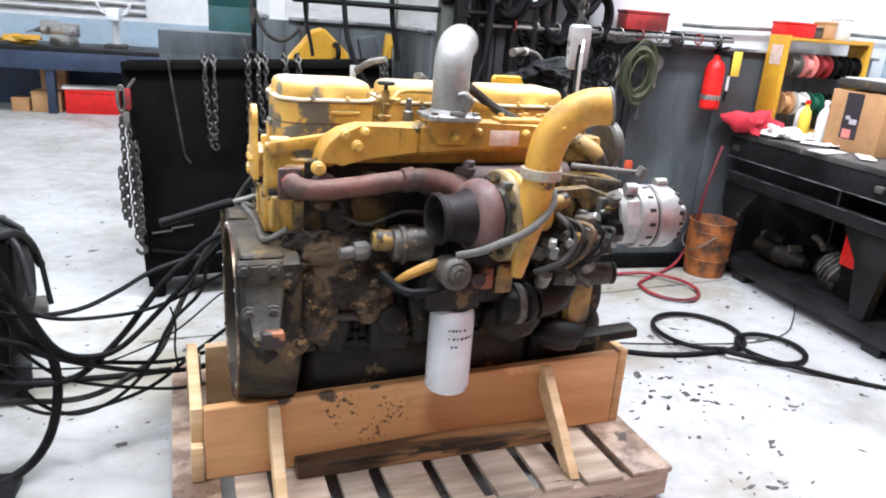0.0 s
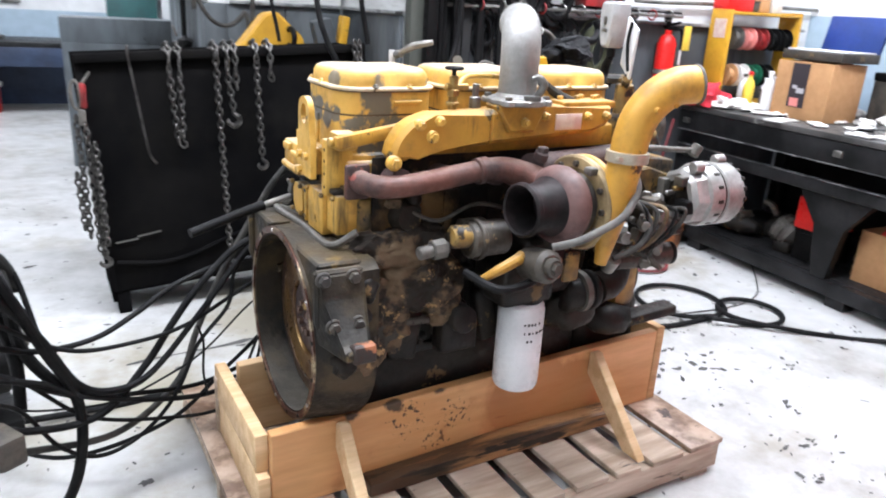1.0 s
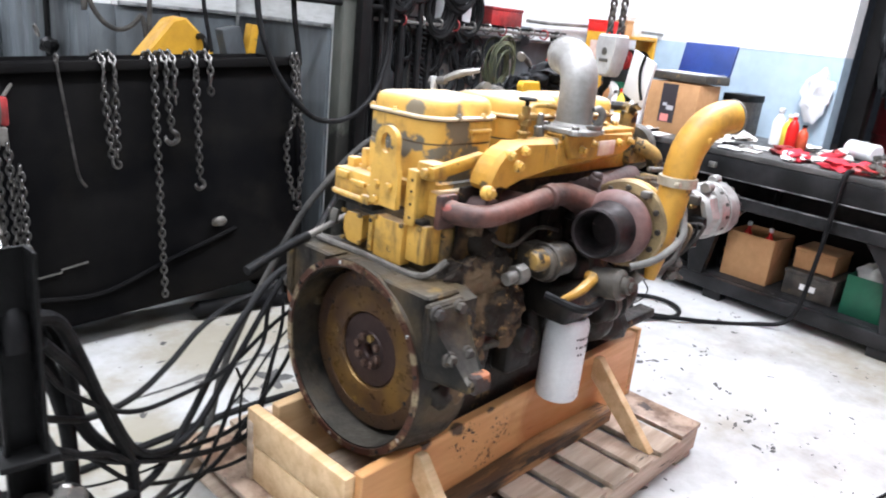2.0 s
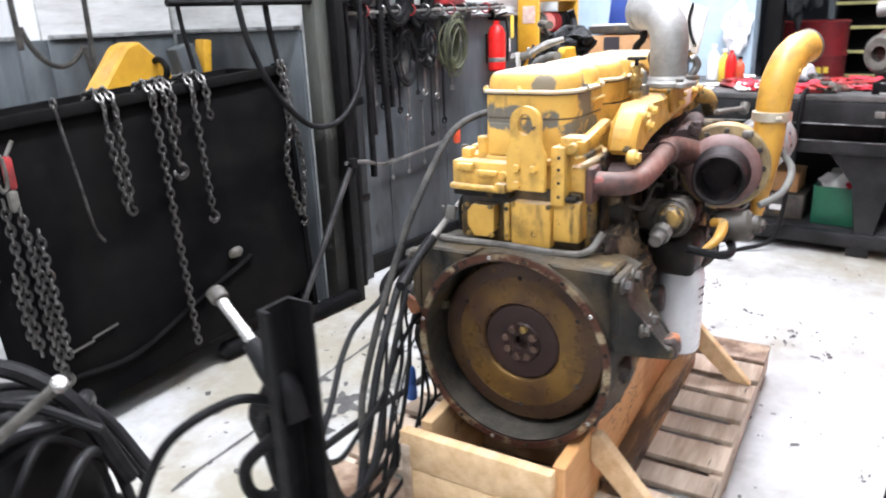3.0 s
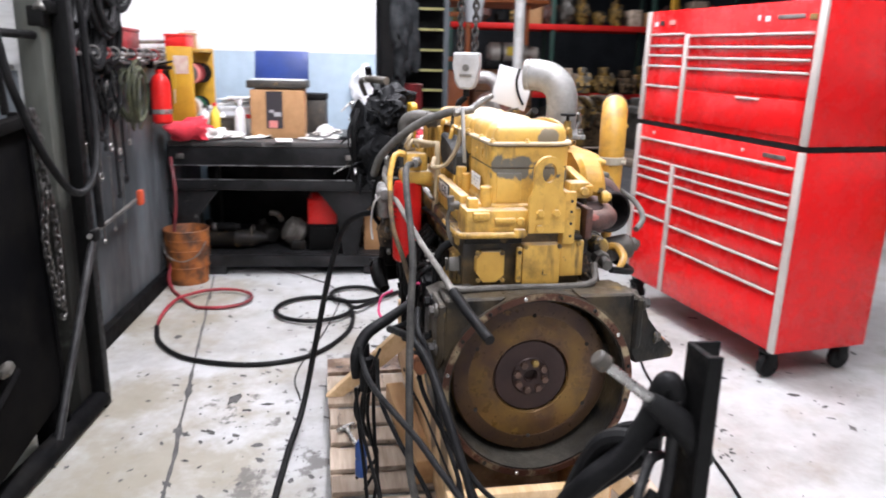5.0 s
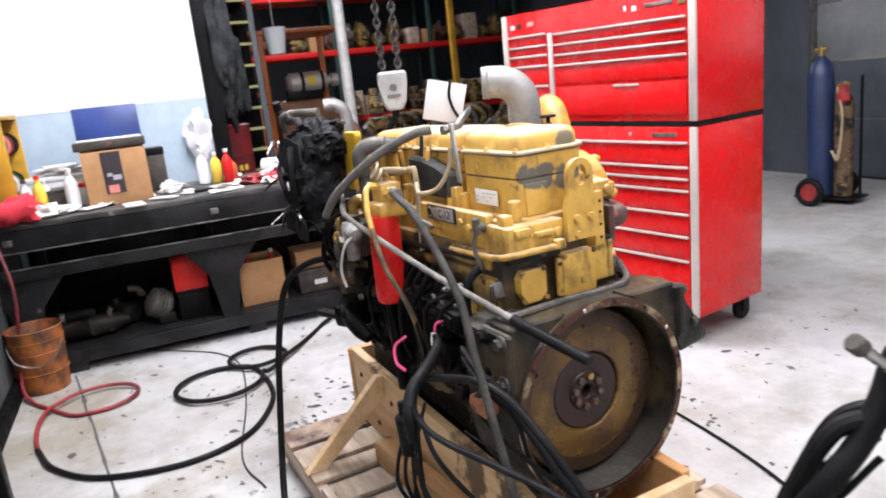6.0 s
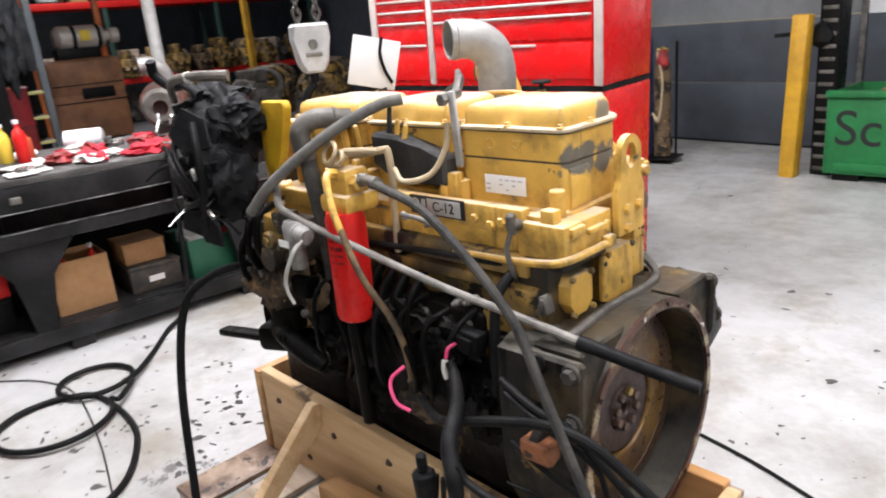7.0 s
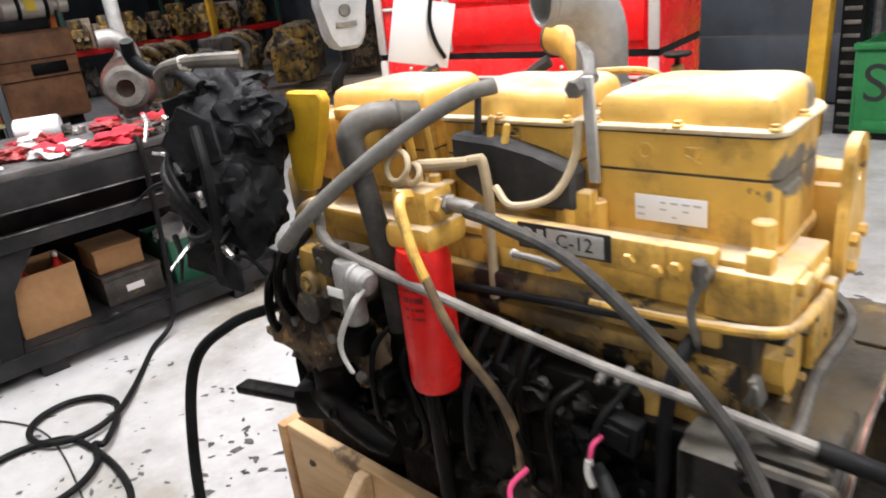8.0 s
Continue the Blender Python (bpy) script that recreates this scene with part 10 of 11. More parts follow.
# ---- yellow machine and back bay seen over the tank ----
def yellow_machine():
    t = thing("yellow_press_arm", "wedge-shaped yellow machine arm behind the tank", "machine", (0.40, 2.42, 0.0))
    bm = bmesh.new()
    add_prism(bm, [(-0.24, 1.00), (-0.20, 1.18), (-0.02, 1.40), (0.05, 1.42), (0.20, 1.28), (0.24, 1.00)], 0.16, Matrix.Translation((0, 0.08, 0)) @ Matrix(((1, 0, 0, 0), (0, 0, -1, 0), (0, 1, 0, 0), (0, 0, 0, 1))), 0.012)
    part("arm", bm, POSTYEL, t)
    bm = bmesh.new()
    add_box(bm, (0.36, 0.0, 1.22), (0.12, 0.10, 0.34), 0.015, ry=-14)
    part("link", bm, PANEL, t)
    bm = bmesh.new()
    add_box(bm, (0.45, 0.0, 1.26), (0.05, 0.08, 0.30), 0.008, ry=8)
    part("latch", bm, POSTYEL, t)
    bm = bmesh.new()
    add_box(bm, (0, 0, 0.50), (0.50, 0.30, 1.0), 0.02)
    part("base", bm, BLACKSAT, t)
    bm = bmesh.new()
    add_torus(bm, (0.12, -0.10, 1.28), (1, 0.2, 0), 0.05, 0.016, 18, 8)
    part("ring", bm, BLACKSAT, t)


yellow_machine()


hose([(0.02, 2.62, 5.41), (0.03, 2.62, 1.75), (0.05, 2.62, 1.50), (0.12, 2.62, 1.36), (0.22, 2.62, 1.32), (0.32, 2.62, 1.40), (0.37, 2.62, 1.58), (0.38, 2.62, 5.41)], 0.013, "dusty grey hose hanging in a loop behind the tank", GREYHOSE, "hanging hoses")


def back_bench():
    t = thing("back_bench", "blue-fronted workbench with clutter at the back wall", "workbench", (-2.95, 7.9, 0.0))
    bm = bmesh.new()
    add_box(bm, (1.0, 0.5, 0.80), (3.0, 1.0, 0.06), 0.006)
    part("top", bm, BENCH, t)
    bm = bmesh.new()
    add_box(bm, (1.0, 0.02, 0.66), (3.0, 0.04, 0.22), 0.004)
    part("apron", bm, NAVYBENCH, t)
    for x in (-0.4, 0.62, 2.4):
        bm = bmesh.new()
        add_box(bm, (x, 0.1, 0.385), (0.10, 0.12, 0.77), 0.004)
        part("leg", bm, NAVYBENCH, t)
    bm = bmesh.new()
    add_box(bm, (1.0, 0.9, 0.385), (3.0, 0.03, 0.77), 0.004)
    part("back", bm, NAVYBENCH, t)


NAVYBENCH = mat("dusty_navy_paint", (0.03, 0.05, 0.10), (0.02, 0.03, 0.06), 3.0, 0.5)
back_bench()
steel_box("toolbox", "long bright red steel toolbox on the floor under the bench", -1.88, 8.15, 0.0, (0.62, 0.30, 0.30), REDFILT)
steel_box("carton", "plain brown carton under the back bench", -2.42, 8.2, 0.0, (0.34, 0.3, 0.26), CARD, group="cartons")
steel_box("carton", "small brown carton under the back bench", -2.72, 8.15, 0.0, (0.20, 0.2, 0.17), CARD, group="cartons")
steel_box("carton", "stacked brown carton under the back bench", -2.38, 8.45, 0.0, (0.3, 0.2, 0.52), CARD, group="cartons")
bm = bmesh.new()
add_box(bm, (0, 0, 0.02), (0.7, 0.25, 0.035), 0.004, rz=5)
solo("board", bm, WHITECLOTH, "pale board lying on the red toolbox", "board", (-1.88, 8.15, 0.305))


def vise(x, y, z, rz=0.0, s=1.0, material=None):
    t = thing("bench_vise", "grey bench vise on the back bench", "vise", (x, y, z), rz)
    m = material or IRON
    bm = bmesh.new()
    add_box(bm, (0, 0, 0.05 * s), (0.16 * s, 0.22 * s, 0.10 * s), 0.015)
    add_box(bm, (0, -0.02, 0.15 * s), (0.14 * s, 0.26 * s, 0.12 * s), 0.02)
    part("base", bm, m, t)
    bm = bmesh.new()
    add_box(bm, (0, 0.16 * s, 0.16 * s), (0.18 * s, 0.07 * s, 0.14 * s), 0.012)
    part("jaw", bm, m, t)
    bm = bmesh.new()
    add_cyl(bm, (0, 0.18 * s, 0.12 * s), (0, 0.34 * s, 0.12 * s), 0.018 * s, seg=10)
    add_cyl(bm, (-0.12 * s, 0.33 * s, 0.10 * s), (0.12 * s, 0.33 * s, 0.16 * s), 0.010 * s, seg=8)
    part("screw", bm, STEEL, t)


vise(-2.2, 8.3, 0.83, 60, 1.3, BRIGHT)
drill = thing("bench_drill", "pale grey bench drill with arms on the back bench", "drill", (-1.6, 8.4, 0.83))
bm = bmesh.new()
add_box(bm, (0, 0, 0.02), (0.26, 0.3, 0.04), 0.008)
part("base", bm, CAPGREY, drill)
bm = bmesh.new()
add_cyl(bm, (0, 0.06, 0.04), (0, 0.06, 0.5), 0.05, 0.04, seg=16)
part("column", bm, CLEARGLASS, drill)
bm = bmesh.new()
add_box(bm, (0, -0.02, 0.42), (0.16, 0.34, 0.16), 0.03)
part("head", bm, CLEARGLASS, drill)
for sx in (-1, 1):
    bm = bmesh.new()
    add_tube(bm, [(0.07 * sx, 0, 0.40), (0.16 * sx, -0.02, 0.46), (0.20 * sx, -0.04, 0.56)], 0.018, 8)
    part("arm", bm, CLEARGLASS, drill)
bm = bmesh.new()
add_lump(bm, (0, 0, 0.05), (0.22, 0.12, 0.06), 41, 3, 0.5)
solo("rag_heap", bm, POSTYEL, "yellowish rags on the back bench", "rags", (-2.65, 8.15, 0.84))
steel_box("grey_cabinet", "long grey steel cabinet in the back bay", -0.30, 5.2, 0.0, (0.88, 0.5, 1.24), PANEL)
TEAL = mat("dark_teal_enamel", (0.015, 0.10, 0.10), (0.012, 0.07, 0.07), 4.0, 0.4)
steel_box("parts_washer", "dark teal steel locker in the back bay", -0.12, 6.4, 0.0, (0.46, 0.5, 1.75), TEAL)
for k in range(6):
    bm = bmesh.new()
    add_box(bm, (0.0, 0, 0), (2.6, 0.03, 0.045), 0.004)
    solo("wall_slat", bm, STEEL, "grey slat rail on the back wall", "rail", (-2.6, 9.18, 1.25 + 0.11 * k), 0, "wall slats", "structure")


def wall_valve():
    """Dark pipe and valve on the return wall behind the tank."""
    t = thing("wall_valve", "dark service pipe with a black valve on the wall", "valve", (0.06, 3.42, 0.0))
    bm = bmesh.new()
    add_cyl(bm, (0, 0, 0.0), (0.0, 0.0, 2.6), 0.018, seg=12)
    part("pipe", bm, BLACKSAT, t)
    bm = bmesh.new()
    add_lump(bm, (0.0, -0.02, 1.16), (0.05, 0.07, 0.05), 15, 3, 0.3)
    add_cyl(bm, (-0.03, -0.10, 1.17), (0.0, 0.10, 1.15), 0.022, seg=12)
    part("valve_body", bm, BLACKSAT, t)
    bm = bmesh.new()
    add_torus(bm, (-0.06, 0.0, 1.24), (1, 0, 0.3), 0.035, 0.006, 20, 8)
    part("hand_wheel", bm, IRON, t)


wall_valve()


# ---- things on and under the bench ----
BT = 0.9645


def carton():
    t = thing("open_carton", "open brown cardboard box with a picture patch on the bench", "box", (3.50, 1.172, BT), 2)
    for c, s in (((-0.15, 0, 0.17), (0.006, 0.37, 0.34)), ((0.15, 0, 0.17), (0.006, 0.37, 0.34)), ((0, -0.185, 0.17), (0.306, 0.006, 0.34)), ((0, 0.185, 0.17), (0.306, 0.006, 0.34)), ((0, 0, 0.004), (0.30, 0.37, 0.006))):
        bm = bmesh.new()
        add_box(bm, c, s, 0.001)
        part("panel", bm, CARD, t)
    bm = bmesh.new()
    add_box(bm, (-0.155, 0.02, 0.20), (0.003, 0.115, 0.26), 0)
    p = part("picture", bm, PICDARK, t, "dark printed picture patch")
    for y, z, w, h, m in ((0.03, 0.10, 0.06, 0.05, PALERED), (0.0, 0.17, 0.05, 0.03, FAINT), (0.04, 0.19, 0.03, 0.02, FAINT)):
        bm = bmesh.new()
        add_box(bm, (-0.1575, y, z), (0.002, w, h), 0)
        part("print", bm, m, p)
    return t


PICDARK = plain("dark_print", (0.035, 0.03, 0.035), 0.5)
carton()


def blue_case():
    t = thing("blue_case", "open blue plastic case with a grey tray, on a box", "case", (3.56, 1.177, BT + 0.346), 0)
    bm = bmesh.new()
    add_box(bm, (0, 0, 0.03), (0.34, 0.42, 0.055), 0.008)
    part("base", bm, CAPGREY, t)
    bm = bmesh.new()
    add_box(bm, (0.0, 0, 0.062), (0.30, 0.38, 0.008), 0.002)
    part("tray", bm, CLEARGLASS, t)
    bm = bmesh.new()
    add_box(bm, (0.19, 0, 0.16), (0.03, 0.40, 0.22), 0.008, ry=12)
    part("lid", bm, BLUE, t, "blue lid standing open")


blue_case()


def reel_rack():
    t = thing("wire_reel_rack", "yellow steel rack holding wire reels at the wall", "rack", (3.24, 1.80, BT))
    bm = bmesh.new()
    add_box(bm, (0.02, 0, 0.31), (0.03, 0.17, 0.62), 0.004)
    part("side", bm, POSTYEL, t)
    bm = bmesh.new()
    add_box(bm, (0.66, 0, 0.31), (0.03, 0.17, 0.62), 0.004)
    part("side", bm, POSTYEL, t)
    for z in (0.02, 0.60):
        bm = bmesh.new()
        add_box(bm, (0.34, 0, z), (0.61, 0.17, 0.02), 0.003)
        part("shelf", bm, POSTYEL, t)
    bm = bmesh.new()
    add_box(bm, (0.003, -0.01, 0.50), (0.003, 0.10, 0.12), 0)
    part("notice", bm, PLATE, t, "small faded notice")
    rng = random.Random(9)
    for row, z in ((0, 0.44), (1, 0.20)):
        bm = bmesh.new()
        add_cyl(bm, (0.04, 0, z), (0.64, 0, z), 0.009, seg=8)
        part("spindle", bm, STEEL, t)
        for k, m in enumerate((STEEL, PALERED, REDOX, BLACKSAT, BLACKSAT) if row == 0 else (CARD, WHITECLOTH, DKGREEN, BLACKSAT)):
            x = 0.10 + 0.115 * k
            bm = bmesh.new()
            add_lathe(bm, [(0.01, 0), (0.075, 0), (0.075, 0.006), (0.045, 0.008), (0.045, 0.07), (0.075, 0.072), (0.075, 0.078), (0.01, 0.078)], (x, 0, z), (x + 1, 0, z), 20)
            part("reel", bm, m, t)


reel_rack()
steel_box("first_aid_box", "small red steel box on top of the yellow rack", 3.36, 1.82, BT + 0.612, (0.22, 0.14, 0.09), REDFILT)
for k, (x, m) in enumerate(((3.50, CAPGREY), (3.60, CARD), (3.72, WHITECLOTH))):
    steel_box("carton", "small box on top of the yellow rack", x, 1.82, BT + 0.612, (0.09, 0.10, 0.07 + 0.04 * k), m, group="small boxes")


def bottle(x, y, z, h, r, material, cap, label, group="bottles"):
    t = thing("bottle", label, "bottle", (x, y, z), group=group)
    bm = bmesh.new()
    add_lathe(bm, [(0, 0), (r * 0.9, 0), (r, 0.006), (r, h * 0.6), (r * 0.8, h * 0.72), (r * 0.35, h * 0.82), (r * 0.35, h * 0.9), (0, h * 0.9)], (0, 0, 0), (0, 0, 1), 18)
    part("body", bm, material, t)
    bm = bmesh.new()
    add_cyl(bm, (0, 0, h * 0.9), (0, 0, h), r * 0.45, seg=12)
    part("cap", bm, cap, t)


bottle(3.42, 1.62, BT, 0.24, 0.036, TAGYEL, REDFILT, "yellow spray bottle with a red cap")
bottle(3.55, 1.60, BT, 0.20, 0.030, WHITEFILT, WHITEFILT, "white plastic bottle on the bench")
bottle(3.50, 1.45, BT, 0.17, 0.034, WHITEFILT, BLUE, "white can with a blue cap on the bench")
bottle(3.85, 0.62, BT, 0.25, 0.042, CLEARGLASS, WHITEFILT, "pale clear jug on the bench")
bottle(3.80, 0.53, BT, 0.22, 0.038, TAGYEL, WHITEFILT, "yellow detergent bottle on the bench")
bottle(3.70, 0.46, BT, 0.24, 0.036, REDFILT, WHITEFILT, "red spray can with a white cap")
bottle(3.78, 0.42, BT, 0.17, 0.034, ORANGERED, BLACKSAT, "orange can on the bench")

rngb = random.Random(21)


def heap(label, x, y, s, material, seed, name="rag", z=BT):
    bm = bmesh.new()
    add_lump(bm, (0, 0, s[2] * 0.75), s, seed, 3, 0.7)
    for v in bm.verts:
        v.co.z = max(0.001, v.co.z)
    return solo(name, bm, material, label, name.replace("_", " "), (x, y, z), rngb.uniform(0, 180), group=name + "s on the bench")


heap("red cloth bundle at the bench corner", 3.12, 1.72, (0.10, 0.14, 0.085), REDCLOTH, 51)
heap("white paper towel by the red cloth", 3.22, 1.60, (0.09, 0.08, 0.05), WHITECLOTH, 52)
for k in range(16):
    heap("crumpled white paper towel on the bench", rngb.uniform(3.22, 3.95), rngb.uniform(0.62, 1.68), (rngb.uniform(0.04, 0.09), rngb.uniform(0.04, 0.08), rngb.uniform(0.012, 0.035)), WHITECLOTH, 60 + k)
for k in range(26):
    m = (REDCLOTH, REDCLOTH, WHITECLOTH, REDOX, CAPGREY)[k % 5]
    heap("red rag tangled with shop parts on the bench" if m is not WHITECLOTH else "white rag on the bench", rngb.uniform(3.18, 4.0), rngb.uniform(-0.72, 0.45), (rngb.uniform(0.04, 0.11), rngb.uniform(0.04, 0.09), rngb.uniform(0.015, 0.04)), m, 90 + k)
for k in range(10):
    bm = bmesh.new()
    add_lathe(bm, [(0.02, 0), (0.045, 0), (0.045, 0.03), (0.02, 0.03), (0.02, 0)], (0, 0, 0), (0, 0, 1), 18)
    add_box(bm, (0.06, 0, 0.012), (0.08, 0.03, 0.02), 0.004)
    solo("engine_part", bm, (BRIGHT, RUSTPIPE, IRON)[k % 3], "small machined engine part on the bench", "part", (rngb.uniform(3.2, 3.9), rngb.uniform(-0.7, 0.6), BT), rngb.uniform(0, 360), group="parts on the bench")
bm = bmesh.new()
add_cyl(bm, (0, 0, 0.06), (0.10, 0.20, 0.06), 0.058, seg=22, bev=0.01)
solo("paper_roll", bm, CLEARGLASS, "pale grey roll lying on the bench", "roll", (3.85, -0.02, BT))


# more clutter between the wire rack and the carton, and beside it
steel_box("service_case", "pale grey machine case on the bench", 3.92, 1.55, BT, (0.34, 0.40, 0.20), CLEARGLASS)
steel_box("dark_case", "black instrument case on the bench", 3.62, 1.50, BT, (0.22, 0.22, 0.13), CAPGREY)
steel_box("dark_case", "black case with red trim behind the carton", 3.95, 0.95, BT, (0.25, 0.18, 0.30), CAPGREY, BLACKSAT)
steel_box("filter_box", "small white and red filter box", 3.55, 1.41, BT, (0.10, 0.10, 0.15), WHITEFILT, REDFILT)
bottle(3.40, 1.44, BT, 0.26, 0.040, WHITEFILT, WHITEFILT, "white jug on the bench")
bottle(3.46, 1.70, BT, 0.22, 0.036, WHITEFILT, CAPGREY, "white can on the bench")
for k in range(5):
    bm = bmesh.new()
    add_box(bm, (0, 0, 0.006), (0.21, 0.28, 0.010), 0.001)
    solo("manual", bm, (STICKER, CLEARGLASS, WHITECLOTH)[k % 3], "white paper manual lying on a grey case", "manual", (3.90 + 0.02 * (k % 2), 1.55 - 0.03 * (k % 3), BT + 0.2025 + 0.0125 * k), 25 * k, "manuals")
for k in range(14):
    m = (WHITECLOTH, STICKER, CAPGREY, BLACKSAT)[k % 4]
    bm = bmesh.new()
    add_box(bm, (0, 0, 0.006), (rngb.uniform(0.05, 0.2), rngb.uniform(0.05, 0.14), 0.010), 0.002)
    solo("paper" if k % 4 < 2 else "tool", bm, m, "loose white paper on the bench" if k % 4 < 2 else "flat dark tool on the bench", "paper" if k % 4 < 2 else "tool", (rngb.uniform(3.15, 3.5), rngb.uniform(0.5, 1.7), BT + 0.0005 * k), rngb.uniform(0, 180), group="papers and tools on the bench")


def old_turbo():
    t = thing("turbocharger", "old rusty turbocharger with an aluminium elbow on the bench", "turbocharger", (3.98, -0.48, BT), 150)
    bm = bmesh.new()
    add_torus(bm, (0, 0, 0.19), (1, 0.2, 0), 0.105, 0.052, 26, 12)
    add_cyl(bm, (-0.10, 0, 0.18), (0.10, 0, 0.18), 0.07, seg=22)
    part("housing", bm, RUSTPIPE, t)
    bm = bmesh.new()
    add_lathe(bm, [(0.05, 0), (0.12, 0), (0.125, 0.03), (0.10, 0.06), (0.05, 0.06)], (0.10, 0, 0.18), (1, 0, 0.18), 26)
    part("plate", bm, IRON, t)
    bm = bmesh.new()
    add_tube(bm, [(0.02, 0.05, 0.24), (0.02, 0.05, 0.34), (0.03, 0.03, 0.41), (0.05, -0.03, 0.45), (0.07, -0.10, 0.45)], 0.05, 18)
    part("elbow", bm, ALU, t, "pale aluminium elbow")
    bm = bmesh.new()
    add_box(bm, (0, 0, 0.06), (0.16, 0.14, 0.12), 0.02)
    part("foot", bm, RUSTDARK, t)
    bm = bmesh.new()
    add_tube(bm, [(-0.05, 0.1, 0.1), (-0.08, 0.18, 0.12), (-0.02, 0.22, 0.2), (0.05, 0.2, 0.26)], 0.022, 10)
    part("pipe", bm, IRON, t)


old_turbo()


def storage_bin(x, y, z, s, material, label, tag=True):
    t = thing("storage_bin", label, "bin", (x, y, z), group="bins under the bench")
    for c, d in (((-s[0] / 2, 0, s[2] / 2), (0.008, s[1], s[2])), ((s[0] / 2, 0, s[2] / 2), (0.008, s[1], s[2])), ((0, -s[1] / 2, s[2] / 2), (s[0], 0.008, s[2])), ((0, s[1] / 2, s[2] / 2), (s[0], 0.008, s[2])), ((0, 0, 0.005), (s[0], s[1], 0.008))):
        bm = bmesh.new()
        add_box(bm, c, d, 0.002)
        part("wall", bm, material, t)
    if tag:
        bm = bmesh.new()
        add_box(bm, (-s[0] / 2 - 0.006, 0.02, s[2] * 0.45), (0.003, s[1] * 0.35, 0.035), 0)
        part("tag", bm, STICKER, t, "white tag")
    return t


SZ = 0.1435
cb = storage_bin(3.47, 0.40, SZ, (0.30, 0.30, 0.30), CARD, "brown carton of spray cans under the bench", False)
for y in (0.31, 0.47):
    bottle(3.38 if y < 0.4 else 3.42, y, SZ + 0.10, 0.26, 0.032, REDFILT, WHITEFILT, "red and white spray can in a carton")
steel_box("grey_case", "dark grey plastic case with a white tag under the bench", 3.50, 0.0, SZ, (0.34, 0.30, 0.16), CAPGREY)
bm = bmesh.new()
add_box(bm, (0, 0, 0), (0.003, 0.09, 0.035), 0)
solo("tag", bm, STICKER, "white paper tag on a grey case", "tag", (3.327, 0.0, SZ + 0.07))
steel_box("carton", "brown carton stacked on a grey case", 3.52, 0.02, SZ + 0.162, (0.26, 0.24, 0.13), CARD, group="cartons")
storage_bin(3.50, -0.38, SZ, (0.40, 0.34, 0.24), DKGREEN, "dark green plastic crate of rags under the bench", False)
heap("white rag in a green crate", 3.46, -0.34, (0.12, 0.11, 0.09), WHITECLOTH, 140, z=SZ + 0.16)
heap("red rag in a green crate", 3.40, -0.46, (0.08, 0.06, 0.06), REDCLOTH, 141, z=SZ + 0.18)
steel_box("parts_case", "low black steel parts case on the lower shelf", 3.44, 0.86, SZ, (0.26, 0.20, 0.20), BLACKSAT)
storage_bin(3.42, 0.86, SZ + 0.202, (0.26, 0.20, 0.19), REDFILT, "red plastic bin on a case under the bench", False)


def starter_motor():
    t = thing("starter_motor", "greasy black starter motor lying on the lower shelf", "starter motor", (3.36, 1.47, SZ + 0.073))
    bm = bmesh.new()
    add_lathe(bm, [(0, 0), (0.05, 0.0), (0.062, 0.012), (0.066, 0.03), (0.066, 0.20), (0.071, 0.203), (0.071, 0.222), (0.066, 0.226), (0.066, 0.33), (0.055, 0.36), (0.04, 0.40), (0.03, 0.44), (0, 0.44)], (0.0, 0.24, 0), (0.0, -1, 0.02), 28)
    body = part("body", bm, OIL, t)
    bm = bmesh.new()
    add_lathe(bm, [(0, 0), (0.030, 0.0), (0.033, 0.006), (0.033, 0.13), (0.024, 0.14), (0.024, 0.17), (0, 0.17)], (-0.02, 0.16, 0.094), (-0.02, -1, 0.11), 20)
    sole = part("solenoid", bm, BLACKSAT, t)
    bm = bmesh.new()
    add_lathe(bm, [(0, 0), (0.028, 0.0), (0.031, 0.005), (0.031, 0.03), (0, 0.03)], (-0.02, 0.192, 0.094), (-0.02, -1, 0.11), 18)
    part("cap", bm, BRIGHT, sole, "bright end cap")
    bm = bmesh.new()
    add_box(bm, (-0.01, -0.09, 0.03), (0.10, 0.02, 0.15), 0.008)
    part("flange", bm, GRIMEIRON, body)
    for x in (-0.045, 0.045):
        bm = bmesh.new()
        add_hex(bm, (x - 0.01, -0.10, 0.075), (0, -1, 0), 0.010, 0.010)
        part("bolt", bm, STEEL, body)


def finned_casting():
    t = thing("finned_casting", "dirty grey finned gear casting on the lower shelf", "casting", (3.37, 1.075, SZ))
    ax = Vector((0.25, -1.0, -0.55)).normalized()
    c = Vector((0.0, 0.07, 0.165))
    bm = bmesh.new()
    add_lathe(bm, [(0, 0), (0.05, 0), (0.085, 0.02), (0.095, 0.06), (0.085, 0.13), (0.045, 0.16), (0, 0.16)], c, c + ax, 24)
    shell = part("shell", bm, IRON, t)
    for k in range(5):
        bm = bmesh.new()
        add_lathe(bm, [(0.06, 0), (0.108 - 0.006 * abs(k - 2), 0.001), (0.108 - 0.006 * abs(k - 2), 0.008), (0.06, 0.009)], c + ax * (0.022 + 0.025 * k), c + ax * 2, 24)
        part("fin", bm, IRON, shell)
    bm = bmesh.new()
    add_tube(bm, [c + Vector((0, 0.02, 0.05)), c + Vector((-0.02, 0.05, 0.10)), c + Vector((-0.02, 0.10, 0.11))], 0.022, 12)
    part("neck", bm, GRIMEIRON, t)
    bm = bmesh.new()
    add_box(bm, (0.0, -0.02, 0.035), (0.13, 0.11, 0.07), 0.012, rz=12)
    part("base", bm, OIL, t)


